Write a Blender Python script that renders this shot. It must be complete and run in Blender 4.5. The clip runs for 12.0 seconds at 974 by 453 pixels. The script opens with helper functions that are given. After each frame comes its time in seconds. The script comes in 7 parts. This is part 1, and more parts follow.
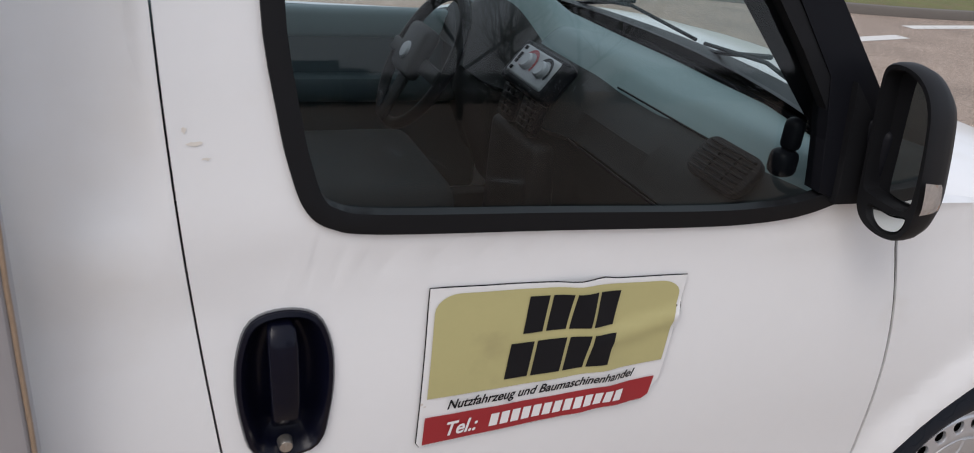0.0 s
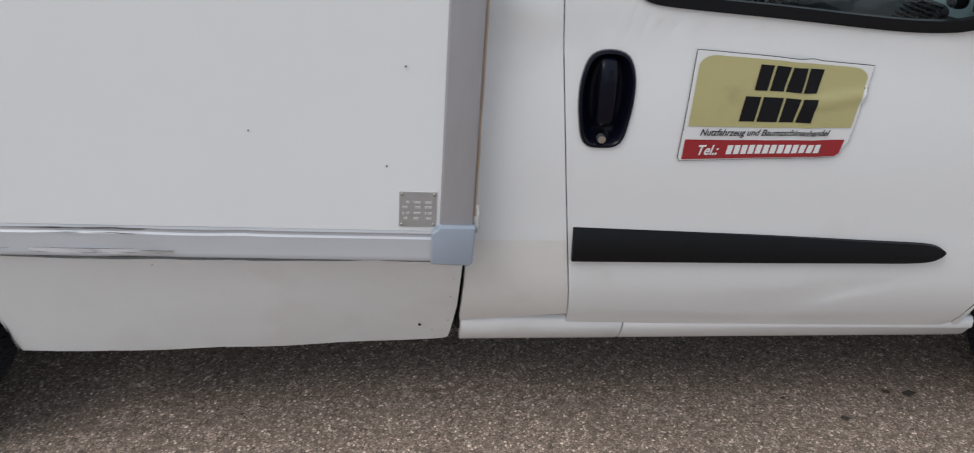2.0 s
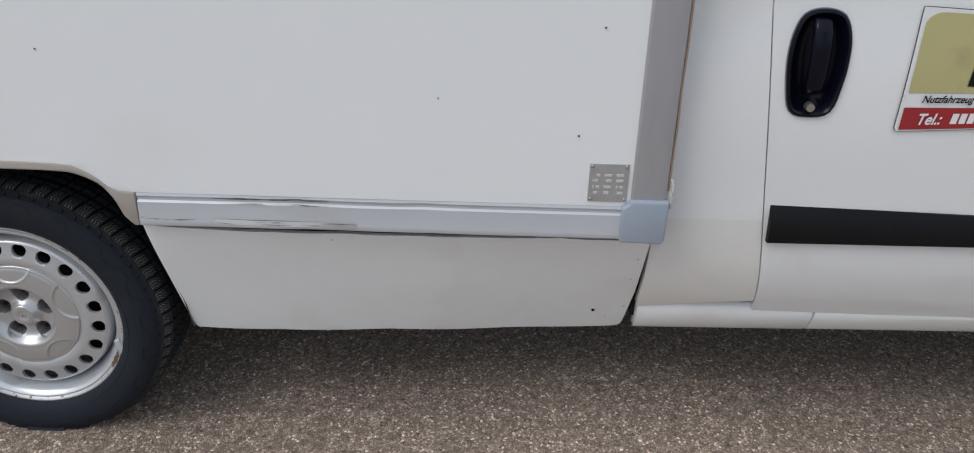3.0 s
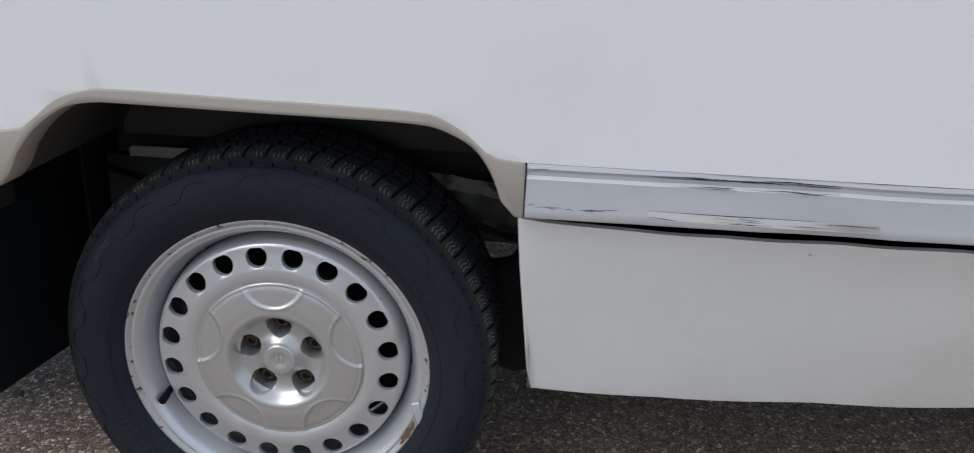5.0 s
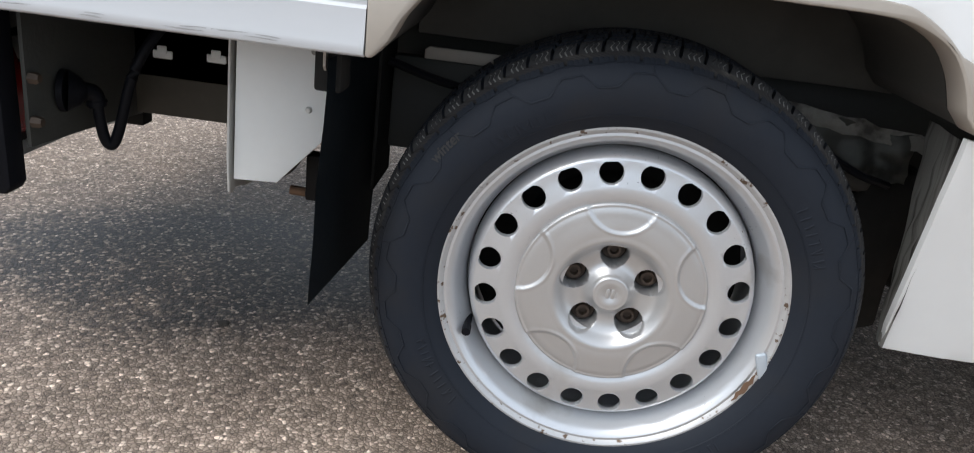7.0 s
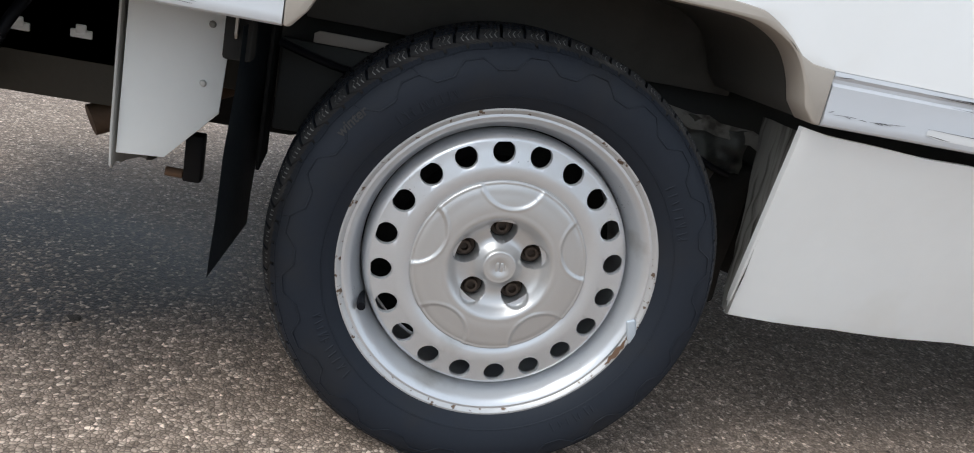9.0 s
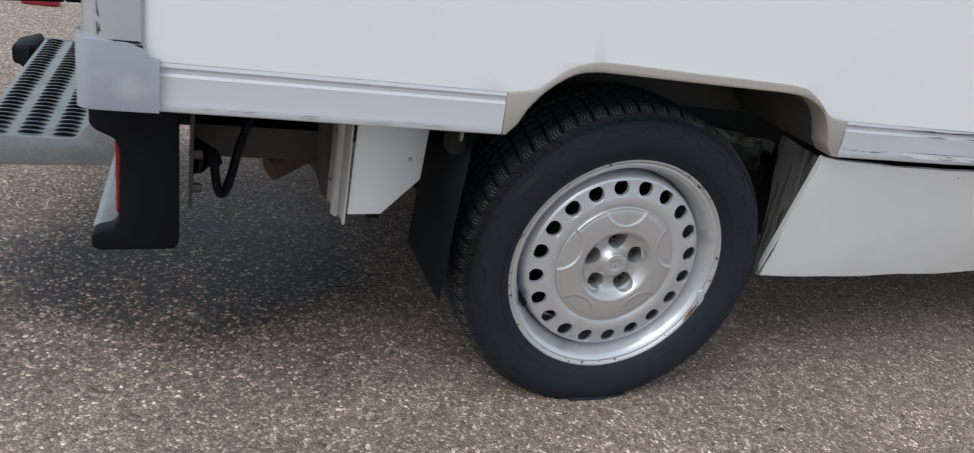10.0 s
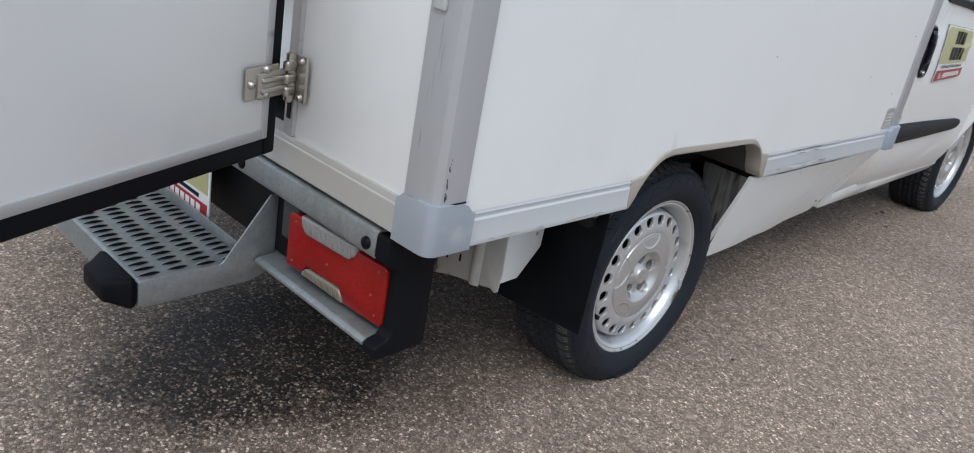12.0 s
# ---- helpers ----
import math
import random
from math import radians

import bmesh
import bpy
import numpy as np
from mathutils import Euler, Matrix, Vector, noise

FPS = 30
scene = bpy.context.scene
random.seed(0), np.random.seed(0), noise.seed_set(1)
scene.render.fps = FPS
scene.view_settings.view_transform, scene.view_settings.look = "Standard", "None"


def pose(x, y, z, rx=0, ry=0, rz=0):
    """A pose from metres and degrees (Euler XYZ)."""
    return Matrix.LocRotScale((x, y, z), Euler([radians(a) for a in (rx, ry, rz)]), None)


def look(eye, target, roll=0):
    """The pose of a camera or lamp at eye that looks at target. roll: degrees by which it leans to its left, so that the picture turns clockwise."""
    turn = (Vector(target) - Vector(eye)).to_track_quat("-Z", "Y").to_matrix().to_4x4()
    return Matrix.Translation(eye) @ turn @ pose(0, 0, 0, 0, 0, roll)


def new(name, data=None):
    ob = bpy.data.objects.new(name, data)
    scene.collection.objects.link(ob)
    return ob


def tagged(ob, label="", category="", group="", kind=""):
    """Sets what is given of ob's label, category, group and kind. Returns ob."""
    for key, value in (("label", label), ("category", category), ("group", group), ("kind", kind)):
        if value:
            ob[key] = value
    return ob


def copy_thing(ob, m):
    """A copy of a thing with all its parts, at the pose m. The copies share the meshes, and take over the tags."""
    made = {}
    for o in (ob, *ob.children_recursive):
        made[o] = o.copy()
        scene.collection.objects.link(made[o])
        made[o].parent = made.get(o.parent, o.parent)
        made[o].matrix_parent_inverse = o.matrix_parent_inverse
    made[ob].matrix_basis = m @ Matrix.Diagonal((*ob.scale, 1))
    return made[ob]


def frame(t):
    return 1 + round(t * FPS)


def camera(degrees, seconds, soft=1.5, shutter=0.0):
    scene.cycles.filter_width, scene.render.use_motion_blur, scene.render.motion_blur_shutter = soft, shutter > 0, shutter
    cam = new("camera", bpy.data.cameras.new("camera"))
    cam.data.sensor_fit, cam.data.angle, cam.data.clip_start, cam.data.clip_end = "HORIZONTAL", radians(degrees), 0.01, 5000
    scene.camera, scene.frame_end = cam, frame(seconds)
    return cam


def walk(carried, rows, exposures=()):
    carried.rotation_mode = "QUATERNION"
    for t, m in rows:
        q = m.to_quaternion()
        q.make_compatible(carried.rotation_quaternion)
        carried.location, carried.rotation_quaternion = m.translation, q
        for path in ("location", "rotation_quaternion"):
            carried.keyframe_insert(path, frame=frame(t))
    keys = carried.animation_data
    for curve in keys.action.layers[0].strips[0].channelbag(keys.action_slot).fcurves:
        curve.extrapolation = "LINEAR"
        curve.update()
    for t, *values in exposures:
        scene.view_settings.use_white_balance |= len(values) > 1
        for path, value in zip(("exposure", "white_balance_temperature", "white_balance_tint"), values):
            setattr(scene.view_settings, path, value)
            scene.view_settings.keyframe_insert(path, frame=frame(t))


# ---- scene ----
cam = camera(61.9, 12.0, soft=1.0, shutter=0.12)
PATH = [
    (0, (1.492, -0.735, 1.523), (2.233, 0.917, 0.675), 6.6),
    (0.5, (1.396, -0.919, 1.506), (2.046, 0.782, 0.68), 6.8),
    (1, (1.271, -1.139, 1.487), (1.866, 0.574, 0.643), 6.8),
    (1.5, (1.243, -1.347, 1.452), (1.721, 0.391, 0.584), 6.1),
    (2, (1.208, -1.48, 1.413), (1.421, 0.296, 0.517), 4.2),
    (2.5, (1.096, -1.524, 1.369), (1.117, 0.259, 0.465), 3.1),
    (2.7, (1.068, -1.5, 1.347), (1.07, 0.283, 0.44), 2.3),
    (4.3, (0.679, -1.038, 1.036), (0.641, 0.854, 0.388), 0.5),
    (4.5, (0.589, -1.014, 0.988), (0.524, 0.878, 0.344), 1.1),
    (5, (0.333, -0.943, 0.93), (0.245, 0.923, 0.216), 2.6),
    (5.5, (0.15, -0.92, 0.898), (0.022, 0.949, 0.195), 2.0),
    (6, (-0.003, -0.946, 0.886), (-0.128, 0.936, 0.221), 1.4),
    (6.5, (-0.09, -0.917, 0.81), (-0.207, 0.968, 0.153), 2.0),
    (7, (-0.149, -0.882, 0.744), (-0.22, 0.985, 0.031), 7.1),
    (7.2, (-0.156, -0.872, 0.705), (-0.212, 0.986, -0.032), 8.1),
    (9, (-0.263, -0.953, 0.677), (0.13, 0.923, 0.105), 11.7),
    (9.5, (-0.484, -1.178, 0.836), (0.127, 0.557, 0.05), 13.4),
    (10, (-0.79, -1.17, 0.96), (-0.12, 0.542, 0.171), 10.3),
    (10.5, (-1.129, -1.134, 1.05), (-0.322, 0.524, 0.274), 9.7),
    (11, (-1.406, -1.104, 1.093), (-0.385, 0.443, 0.341), 11.7),
    (11.5, (-1.646, -0.981, 1.102), (-0.428, 0.425, 0.367), 11.9),
    (12, (-1.849, -0.923, 1.172), (-0.448, 0.3, 0.436), 10.6),
]
walk(cam, [(t, look(eye, target, roll)) for t, eye, target, roll in PATH],
     [(0.0, 0.06, 6430, 13), (0.5, -0.08, 6390, 11), (1.5, -0.10, 6310, 9), (2.7, -0.06, 6190, 8), (4.5, 0.0, 6070, 7), (5.5, 0.08, 6050, 7), (6.0, 0.18, 6130, 7), (6.5, 0.28, 6180, 8), (7.0, 0.62, 6210, 7), (7.3, 0.64, 6210, 7), (8.9, 0.54, 6170, 6), (9.5, 0.30, 6170, 7), (10.0, 0.18, 6060, 7), (10.5, 0.12, 6030, 7), (11.5, 0.08, 5970, 6), (12.0, 0.14, 5990, 6)])

# ---- light: a bright overcast sky ----
world = bpy.data.worlds.new("overcast_sky")
scene.world = world
world.use_nodes = True
wn = world.node_tree
sky = wn.nodes.new("ShaderNodeTexSky")
sky.sky_type, sky.sun_disc = "NISHITA", False
sky.sun_elevation, sky.sun_rotation = radians(52), radians(233)
sky.air_density, sky.dust_density, sky.ozone_density = 1.0, 6.0, 1.0
pale = wn.nodes.new("ShaderNodeMix")
pale.data_type = "RGBA"
pale.inputs["Factor"].default_value = 0.72
pale.inputs["B"].default_value = (6.3, 6.75, 7.45, 1)
wn.links.new(sky.outputs[0], pale.inputs["A"])
wn.links.new(pale.outputs["Result"], wn.nodes["Background"].inputs["Color"])
wn.nodes["Background"].inputs["Strength"].default_value = 0.125
sun = new("sun", bpy.data.lights.new("sun", "SUN"))
sun.data.energy, sun.data.angle, sun.data.color = 1.02, radians(35), (1.0, 0.98, 0.96)
sun.matrix_world = look((-5.3, -4.0, 8.3), (0.3, 0, 0))


# ---- materials ----
def surface(name, col, rough=0.5, metal=0.0, vary=0.06, scale=4.0, fine=90.0, bump=0.05, dist=0.002, coat=0.0, dirt=None, dirt_scale=3.0,
            dirt_from=0.6, dirt_to=0.75, stretch=(1, 1, 1), spec=0.5):
    """A painted, plastic or metal surface: two scales of tone, fine relief, and stains where dirt is a colour."""
    m = bpy.data.materials.new(name)
    m.use_nodes = True
    nt = m.node_tree
    bs = nt.nodes["Principled BSDF"]
    tc = nt.nodes.new("ShaderNodeTexCoord")
    mp = nt.nodes.new("ShaderNodeMapping")
    mp.inputs["Scale"].default_value = stretch
    nt.links.new(tc.outputs["Object"], mp.inputs["Vector"])

    def noisy(sc, detail=4.0):
        n = nt.nodes.new("ShaderNodeTexNoise")
        n.inputs["Scale"].default_value, n.inputs["Detail"].default_value = sc, detail
        nt.links.new(mp.outputs[0], n.inputs["Vector"])
        return n

    big, small = noisy(scale), noisy(fine, 3.0)
    add = nt.nodes.new("ShaderNodeMath")
    add.operation = "MULTIPLY_ADD"
    add.inputs[1].default_value = 0.5
    nt.links.new(small.outputs[0], add.inputs[0])
    half = nt.nodes.new("ShaderNodeMath")
    half.operation = "MULTIPLY"
    half.inputs[1].default_value = 0.5
    nt.links.new(big.outputs[0], half.inputs[0])
    nt.links.new(half.outputs[0], add.inputs[2])
    ramp = nt.nodes.new("ShaderNodeMix")
    ramp.data_type = "RGBA"
    ramp.inputs["A"].default_value = (*[c * (1 - vary) for c in col], 1)
    ramp.inputs["B"].default_value = (*[min(1, c * (1 + vary)) for c in col], 1)
    nt.links.new(add.outputs[0], ramp.inputs["Factor"])
    out = ramp.outputs["Result"]
    if dirt:
        d = noisy(dirt_scale, 8.0)
        r = nt.nodes.new("ShaderNodeMapRange")
        r.inputs["From Min"].default_value, r.inputs["From Max"].default_value = dirt_from, dirt_to
        nt.links.new(d.outputs[0], r.inputs["Value"])
        mx = nt.nodes.new("ShaderNodeMix")
        mx.data_type = "RGBA"
        mx.inputs["B"].default_value = (*dirt, 1)
        nt.links.new(r.outputs[0], mx.inputs["Factor"])
        nt.links.new(out, mx.inputs["A"])
        out = mx.outputs["Result"]
    nt.links.new(out, bs.inputs["Base Color"])
    rr = nt.nodes.new("ShaderNodeMapRange")
    rr.inputs["To Min"].default_value, rr.inputs["To Max"].default_value = max(0.02, rough - 0.08), min(1, rough + 0.08)
    nt.links.new(add.outputs[0], rr.inputs["Value"])
    nt.links.new(rr.outputs[0], bs.inputs["Roughness"])
    bs.inputs["Metallic"].default_value = metal
    bs.inputs["Coat Weight"].default_value = coat
    bs.inputs["Coat Roughness"].default_value = 0.08
    bs.inputs["Specular IOR Level"].default_value = spec
    if bump:
        b = nt.nodes.new("ShaderNodeBump")
        b.inputs["Strength"].default_value, b.inputs["Distance"].default_value = bump, dist
        nt.links.new(small.outputs[0], b.inputs["Height"])
        nt.links.new(b.outputs[0], bs.inputs["Normal"])
    return m


def pane(name, tint, rough=0.0, ior=1.5):
    m = bpy.data.materials.new(name)
    m.use_nodes = True
    nt = m.node_tree
    nt.nodes.remove(nt.nodes["Principled BSDF"])
    tr, gl, fr, mx = [nt.nodes.new("ShaderNode" + k) for k in ("BsdfTransparent", "BsdfGlossy", "Fresnel", "MixShader")]
    tr.inputs[0].default_value = (*tint, 1)
    gl.inputs["Roughness"].default_value = rough
    fr.inputs["IOR"].default_value = ior
    nt.links.new(fr.outputs[0], mx.inputs[0])
    nt.links.new(tr.outputs[0], mx.inputs[1])
    nt.links.new(gl.outputs[0], mx.inputs[2])
    nt.links.new(mx.outputs[0], nt.nodes["Material Output"].inputs["Surface"])
    return m


PAINT = surface("white_car_paint", (0.81, 0.815, 0.81), 0.32, vary=0.02, scale=2.5, fine=40, bump=0.02, dist=0.0006, coat=0.5, dirt=(0.66, 0.63, 0.57), dirt_scale=2.2, dirt_from=0.60, dirt_to=0.85)
PAINTD = surface("dirty_white_car_paint", (0.81, 0.815, 0.81), 0.34, vary=0.02, scale=2.5, fine=40, bump=0.02, dist=0.0006, coat=0.4, dirt=(0.71, 0.685, 0.635), dirt_scale=2.6, dirt_from=0.54, dirt_to=0.80)
# pale grey blotches: dirt and faint reflections, both put into the colour
GRP = surface("white_box_panel", (0.84, 0.85, 0.85), 0.24, vary=0.02, scale=1.5, fine=7, bump=0.10, dist=0.003, coat=0.4, dirt=(0.74, 0.74, 0.72), dirt_scale=1.7, dirt_from=0.54, dirt_to=0.86)
SKIRT = surface("white_sheet_skirt", (0.85, 0.865, 0.86), 0.38, vary=0.04, scale=5, fine=30, bump=0.08, dist=0.002, dirt=(0.74, 0.725, 0.68), dirt_scale=3.5, dirt_from=0.6, dirt_to=0.9)
ALU = surface("anodised_aluminium", (0.52, 0.525, 0.535), 0.42, metal=0.55, vary=0.06, scale=3, fine=60, bump=0.05, dist=0.0008, stretch=(0.25, 1, 1), dirt=(0.30, 0.29, 0.28), dirt_scale=11, dirt_from=0.66, dirt_to=0.74)
ALUV = surface("dull_aluminium_post", (0.45, 0.45, 0.47), 0.36, metal=0.5, vary=0.14, scale=5, fine=60, bump=0.05, dist=0.0008, stretch=(1, 1, 0.2), dirt=(0.36, 0.35, 0.34), dirt_scale=6, dirt_from=0.6, dirt_to=0.8)
RAIL = surface("scuffed_white_aluminium_rail", (0.55, 0.563, 0.588), 0.50, metal=0.25, vary=0.05, scale=4, fine=50, bump=0.05, dist=0.001, stretch=(0.22, 1, 1), dirt=(0.50, 0.50, 0.51), dirt_scale=9, dirt_from=0.6, dirt_to=0.75)
RAILW = surface("white_painted_rail", (0.58, 0.595, 0.615), 0.36, metal=0.1, vary=0.04, scale=4, fine=50, bump=0.05, dist=0.001, stretch=(0.22, 1, 1), dirt=(0.55, 0.54, 0.52), dirt_scale=8, dirt_from=0.6, dirt_to=0.8)
CAP = surface("grey_blue_plastic_cap", (0.33, 0.375, 0.44), 0.42, vary=0.05, scale=8, fine=140, bump=0.05, dist=0.0006, dirt=(0.50, 0.52, 0.55), dirt_scale=14, dirt_from=0.62, dirt_to=0.8)
CAPR = surface("pale_plastic_cap", (0.335, 0.368, 0.415), 0.40, vary=0.05, scale=8, fine=140, bump=0.05, dist=0.0006, dirt=(0.45, 0.47, 0.5), dirt_scale=12, dirt_from=0.64, dirt_to=0.8)
BEIGE = surface("beige_arch_trim", (0.37, 0.333, 0.29), 0.5, vary=0.08, scale=7, fine=120, bump=0.08, dist=0.001, dirt=(0.26, 0.20, 0.14), dirt_scale=10, dirt_from=0.66, dirt_to=0.8)
GALV = surface("galvanised_steel", (0.31, 0.33, 0.335), 0.46, metal=0.6, vary=0.42, scale=42, fine=130, bump=0.12, dist=0.0008, dirt=(0.19, 0.20, 0.185), dirt_scale=9, dirt_from=0.52, dirt_to=0.8)
POST = surface("dull_corner_post", (0.47, 0.475, 0.49), 0.42, metal=0.35, vary=0.06, scale=3, fine=60, bump=0.05, dist=0.0008, stretch=(1, 1, 0.2), dirt=(0.40, 0.39, 0.38), dirt_scale=7, dirt_from=0.6, dirt_to=0.8)
STREAKED = surface("streaked_dirty_zinc", (0.40, 0.395, 0.37), 0.65, metal=0.1, vary=0.35, scale=26, fine=150, bump=0.3, dist=0.001, stretch=(1.6, 1.6, 0.16), dirt=(0.075, 0.07, 0.062), dirt_scale=30, dirt_from=0.47, dirt_to=0.62)
FOIL = surface("crumpled_grey_foil", (0.12, 0.125, 0.115), 0.5, metal=0.15, vary=0.3, scale=18, fine=90, bump=0.3, dist=0.002, dirt=(0.03, 0.03, 0.028), dirt_scale=14, dirt_from=0.5, dirt_to=0.66)
GALVD = surface("dirty_zinc_sheet", (0.58, 0.58, 0.55), 0.6, metal=0.2, vary=0.25, scale=18, fine=110, bump=0.2, dist=0.001, dirt=(0.10, 0.10, 0.09), dirt_scale=12, dirt_from=0.5, dirt_to=0.75)
BLACK = surface("black_plastic", (0.007, 0.0075, 0.010), 0.42, vary=0.15, scale=10, fine=500, bump=0.15, dist=0.0004, spec=0.10)
BLACKM = surface("matt_black_plastic", (0.008, 0.0083, 0.0095), 0.50, vary=0.12, scale=6, fine=600, bump=0.2, dist=0.0004, spec=0.18)
GLOSSB = surface("glossy_black_plastic", (0.003, 0.0035, 0.010), 0.24, vary=0.1, scale=6, fine=90, bump=0.0, spec=0.22)
FLAP = surface("dusty_rubber_flap", (0.011, 0.0145, 0.018), 0.45, vary=0.25, scale=7, fine=120, bump=0.1, dist=0.0008, dirt=(0.018, 0.022, 0.026), dirt_scale=5, dirt_from=0.5, dirt_to=0.75, spec=0.22)
RUBBER = surface("black_rubber", (0.007, 0.0075, 0.010), 0.55, vary=0.2, scale=9, fine=200, bump=0.1, dist=0.0006, spec=0.10)
TYRE = surface("tyre_rubber", (0.0185, 0.0222, 0.0300), 0.60, vary=0.2, scale=7, fine=160, bump=0.12, dist=0.0008, dirt=(0.024, 0.025, 0.028), dirt_scale=9, dirt_from=0.52, dirt_to=0.75, spec=0.14)
TREAD = surface("worn_tread_rubber", (0.034, 0.033, 0.033), 0.8, vary=0.25, scale=14, fine=190, bump=0.3, dist=0.001, dirt=(0.085, 0.08, 0.074), dirt_scale=30, dirt_from=0.58, dirt_to=0.8, spec=0.14)
LUG = surface("scuffed_tread_block", (0.045, 0.045, 0.046), 0.85, vary=0.35, scale=40, fine=260, bump=0.3, dist=0.001, spec=0.14)
DUST = surface("dusty_sipe", (0.24, 0.235, 0.22), 0.9, vary=0.45, scale=60, fine=300, bump=0.2, dist=0.001, dirt=(0.03, 0.03, 0.03), dirt_scale=40, dirt_from=0.5, dirt_to=0.62)
SILVER = surface("silver_wheel_paint", (0.63, 0.642, 0.660), 0.30, metal=0.6, vary=0.04, scale=9, fine=260, bump=0.03, dist=0.0004, dirt=(0.33, 0.31, 0.28), dirt_scale=10, dirt_from=0.64, dirt_to=0.85)
RUSTY = surface("rusty_rim_edge", (0.52, 0.52, 0.52), 0.45, metal=0.45, vary=0.1, scale=20, fine=200, bump=0.1, dist=0.0006, dirt=(0.13, 0.085, 0.055), dirt_scale=110, dirt_from=0.60, dirt_to=0.66)
RUST = surface("brown_rust", (0.17, 0.10, 0.06), 0.8, vary=0.4, scale=40, fine=200, bump=0.4, dist=0.001)
COVER = surface("silver_cover_plastic", (0.545, 0.541, 0.538), 0.31, metal=0.6, vary=0.04, scale=9, fine=260, bump=0.02, dist=0.0004)
NUT = surface("worn_wheel_bolt", (0.075, 0.054, 0.040), 0.6, metal=0.3, vary=0.3, scale=60, fine=300, bump=0.2, dist=0.0006)
STEEL = surface("stainless_hinge", (0.50, 0.47, 0.43), 0.3, metal=0.9, vary=0.08, scale=30, fine=300, bump=0.05, dist=0.0004)
PLATE = surface("etched_aluminium_plate", (0.50, 0.505, 0.51), 0.35, metal=0.6, vary=0.12, scale=25, fine=200, bump=0.08, dist=0.0004, stretch=(2, 1, 0.5))
ETCH = surface("pale_etching", (0.72, 0.72, 0.70), 0.6, vary=0.05, bump=0.0)
RED = surface("red_lens", (0.24, 0.005, 0.004), 0.14, vary=0.6, scale=11, fine=160, bump=0.5, dist=0.0015, coat=0.15, spec=0.3)
CLEAR = surface("ribbed_clear_lens", (0.27, 0.265, 0.255), 0.15, vary=0.25, scale=60, fine=260, bump=0.6, dist=0.002, stretch=(1, 1, 0.3), coat=0.8)
AMBER = surface("clear_indicator_lens", (0.66, 0.60, 0.55), 0.12, vary=0.3, scale=50, fine=160, bump=0.6, dist=0.002, coat=1.0, dirt=(0.62, 0.36, 0.22), dirt_scale=60, dirt_from=0.6, dirt_to=0.7)
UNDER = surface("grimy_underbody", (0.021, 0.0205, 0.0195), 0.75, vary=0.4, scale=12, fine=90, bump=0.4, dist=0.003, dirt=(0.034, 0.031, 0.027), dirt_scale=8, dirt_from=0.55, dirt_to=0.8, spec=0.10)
CHASSIS = surface("grey_primed_chassis", (0.040, 0.042, 0.038), 0.65, vary=0.25, scale=9, fine=80, bump=0.3, dist=0.002, dirt=(0.04, 0.04, 0.04), dirt_scale=6, dirt_from=0.5, dirt_to=0.75)
LINER = surface("dusty_arch_liner", (0.075, 0.072, 0.064), 0.7, vary=0.2, scale=10, fine=90, bump=0.2, dist=0.002, dirt=(0.03, 0.029, 0.027), dirt_scale=7, dirt_from=0.5, dirt_to=0.8)
# the arch liner again in a darker tone
LINERD = surface("darker_arch_liner", (0.055, 0.053, 0.048), 0.75, vary=0.25, scale=10, fine=90, bump=0.2, dist=0.002, dirt=(0.028, 0.027, 0.025), dirt_scale=7, dirt_from=0.5, dirt_to=0.8)
WHITEB = surface("white_bracket_paint", (0.80, 0.82, 0.81), 0.42, vary=0.04, scale=8, fine=60, bump=0.06, dist=0.001, dirt=(0.40, 0.36, 0.30), dirt_scale=22, dirt_from=0.70, dirt_to=0.76)
# bracket white greyed for the shade it hangs in, with stains
STAINED_SHADED = surface("shaded_stained_bracket", (0.56, 0.55, 0.52), 0.5, vary=0.12, scale=8, fine=60, bump=0.1, dist=0.001, stretch=(1, 1, 0.4), dirt=(0.22, 0.19, 0.15), dirt_scale=16, dirt_from=0.55, dirt_to=0.72)
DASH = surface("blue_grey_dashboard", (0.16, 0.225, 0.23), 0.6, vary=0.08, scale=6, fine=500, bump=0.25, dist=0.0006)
DASHF = surface("shaded_teal_dash_front", (0.012, 0.0155, 0.016), 0.6, vary=0.08, scale=6, fine=500, bump=0.2, dist=0.0006)
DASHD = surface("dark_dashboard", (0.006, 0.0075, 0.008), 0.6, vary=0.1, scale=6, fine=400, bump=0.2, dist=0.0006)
TRIMG = surface("pale_console_plastic", (0.42, 0.43, 0.44), 0.4, metal=0.2, vary=0.05, scale=9, fine=300, bump=0.05, dist=0.0004)
CLOTH = surface("grey_seat_cloth", (0.036, 0.047, 0.050), 0.9, vary=0.2, scale=20, fine=400, bump=0.4, dist=0.001)
SIGNW = surface("white_sign_vinyl", (0.78, 0.78, 0.77), 0.35, vary=0.03, scale=12, fine=80, bump=0.03, dist=0.0006, dirt=(0.42, 0.27, 0.14), dirt_scale=30, dirt_from=0.73, dirt_to=0.78)
OLIVE = surface("faded_olive_vinyl", (0.47, 0.43, 0.20), 0.35, vary=0.05, scale=12, fine=80, bump=0.03, dist=0.0006, dirt=(0.32, 0.27, 0.14), dirt_scale=9, dirt_from=0.62, dirt_to=0.85)
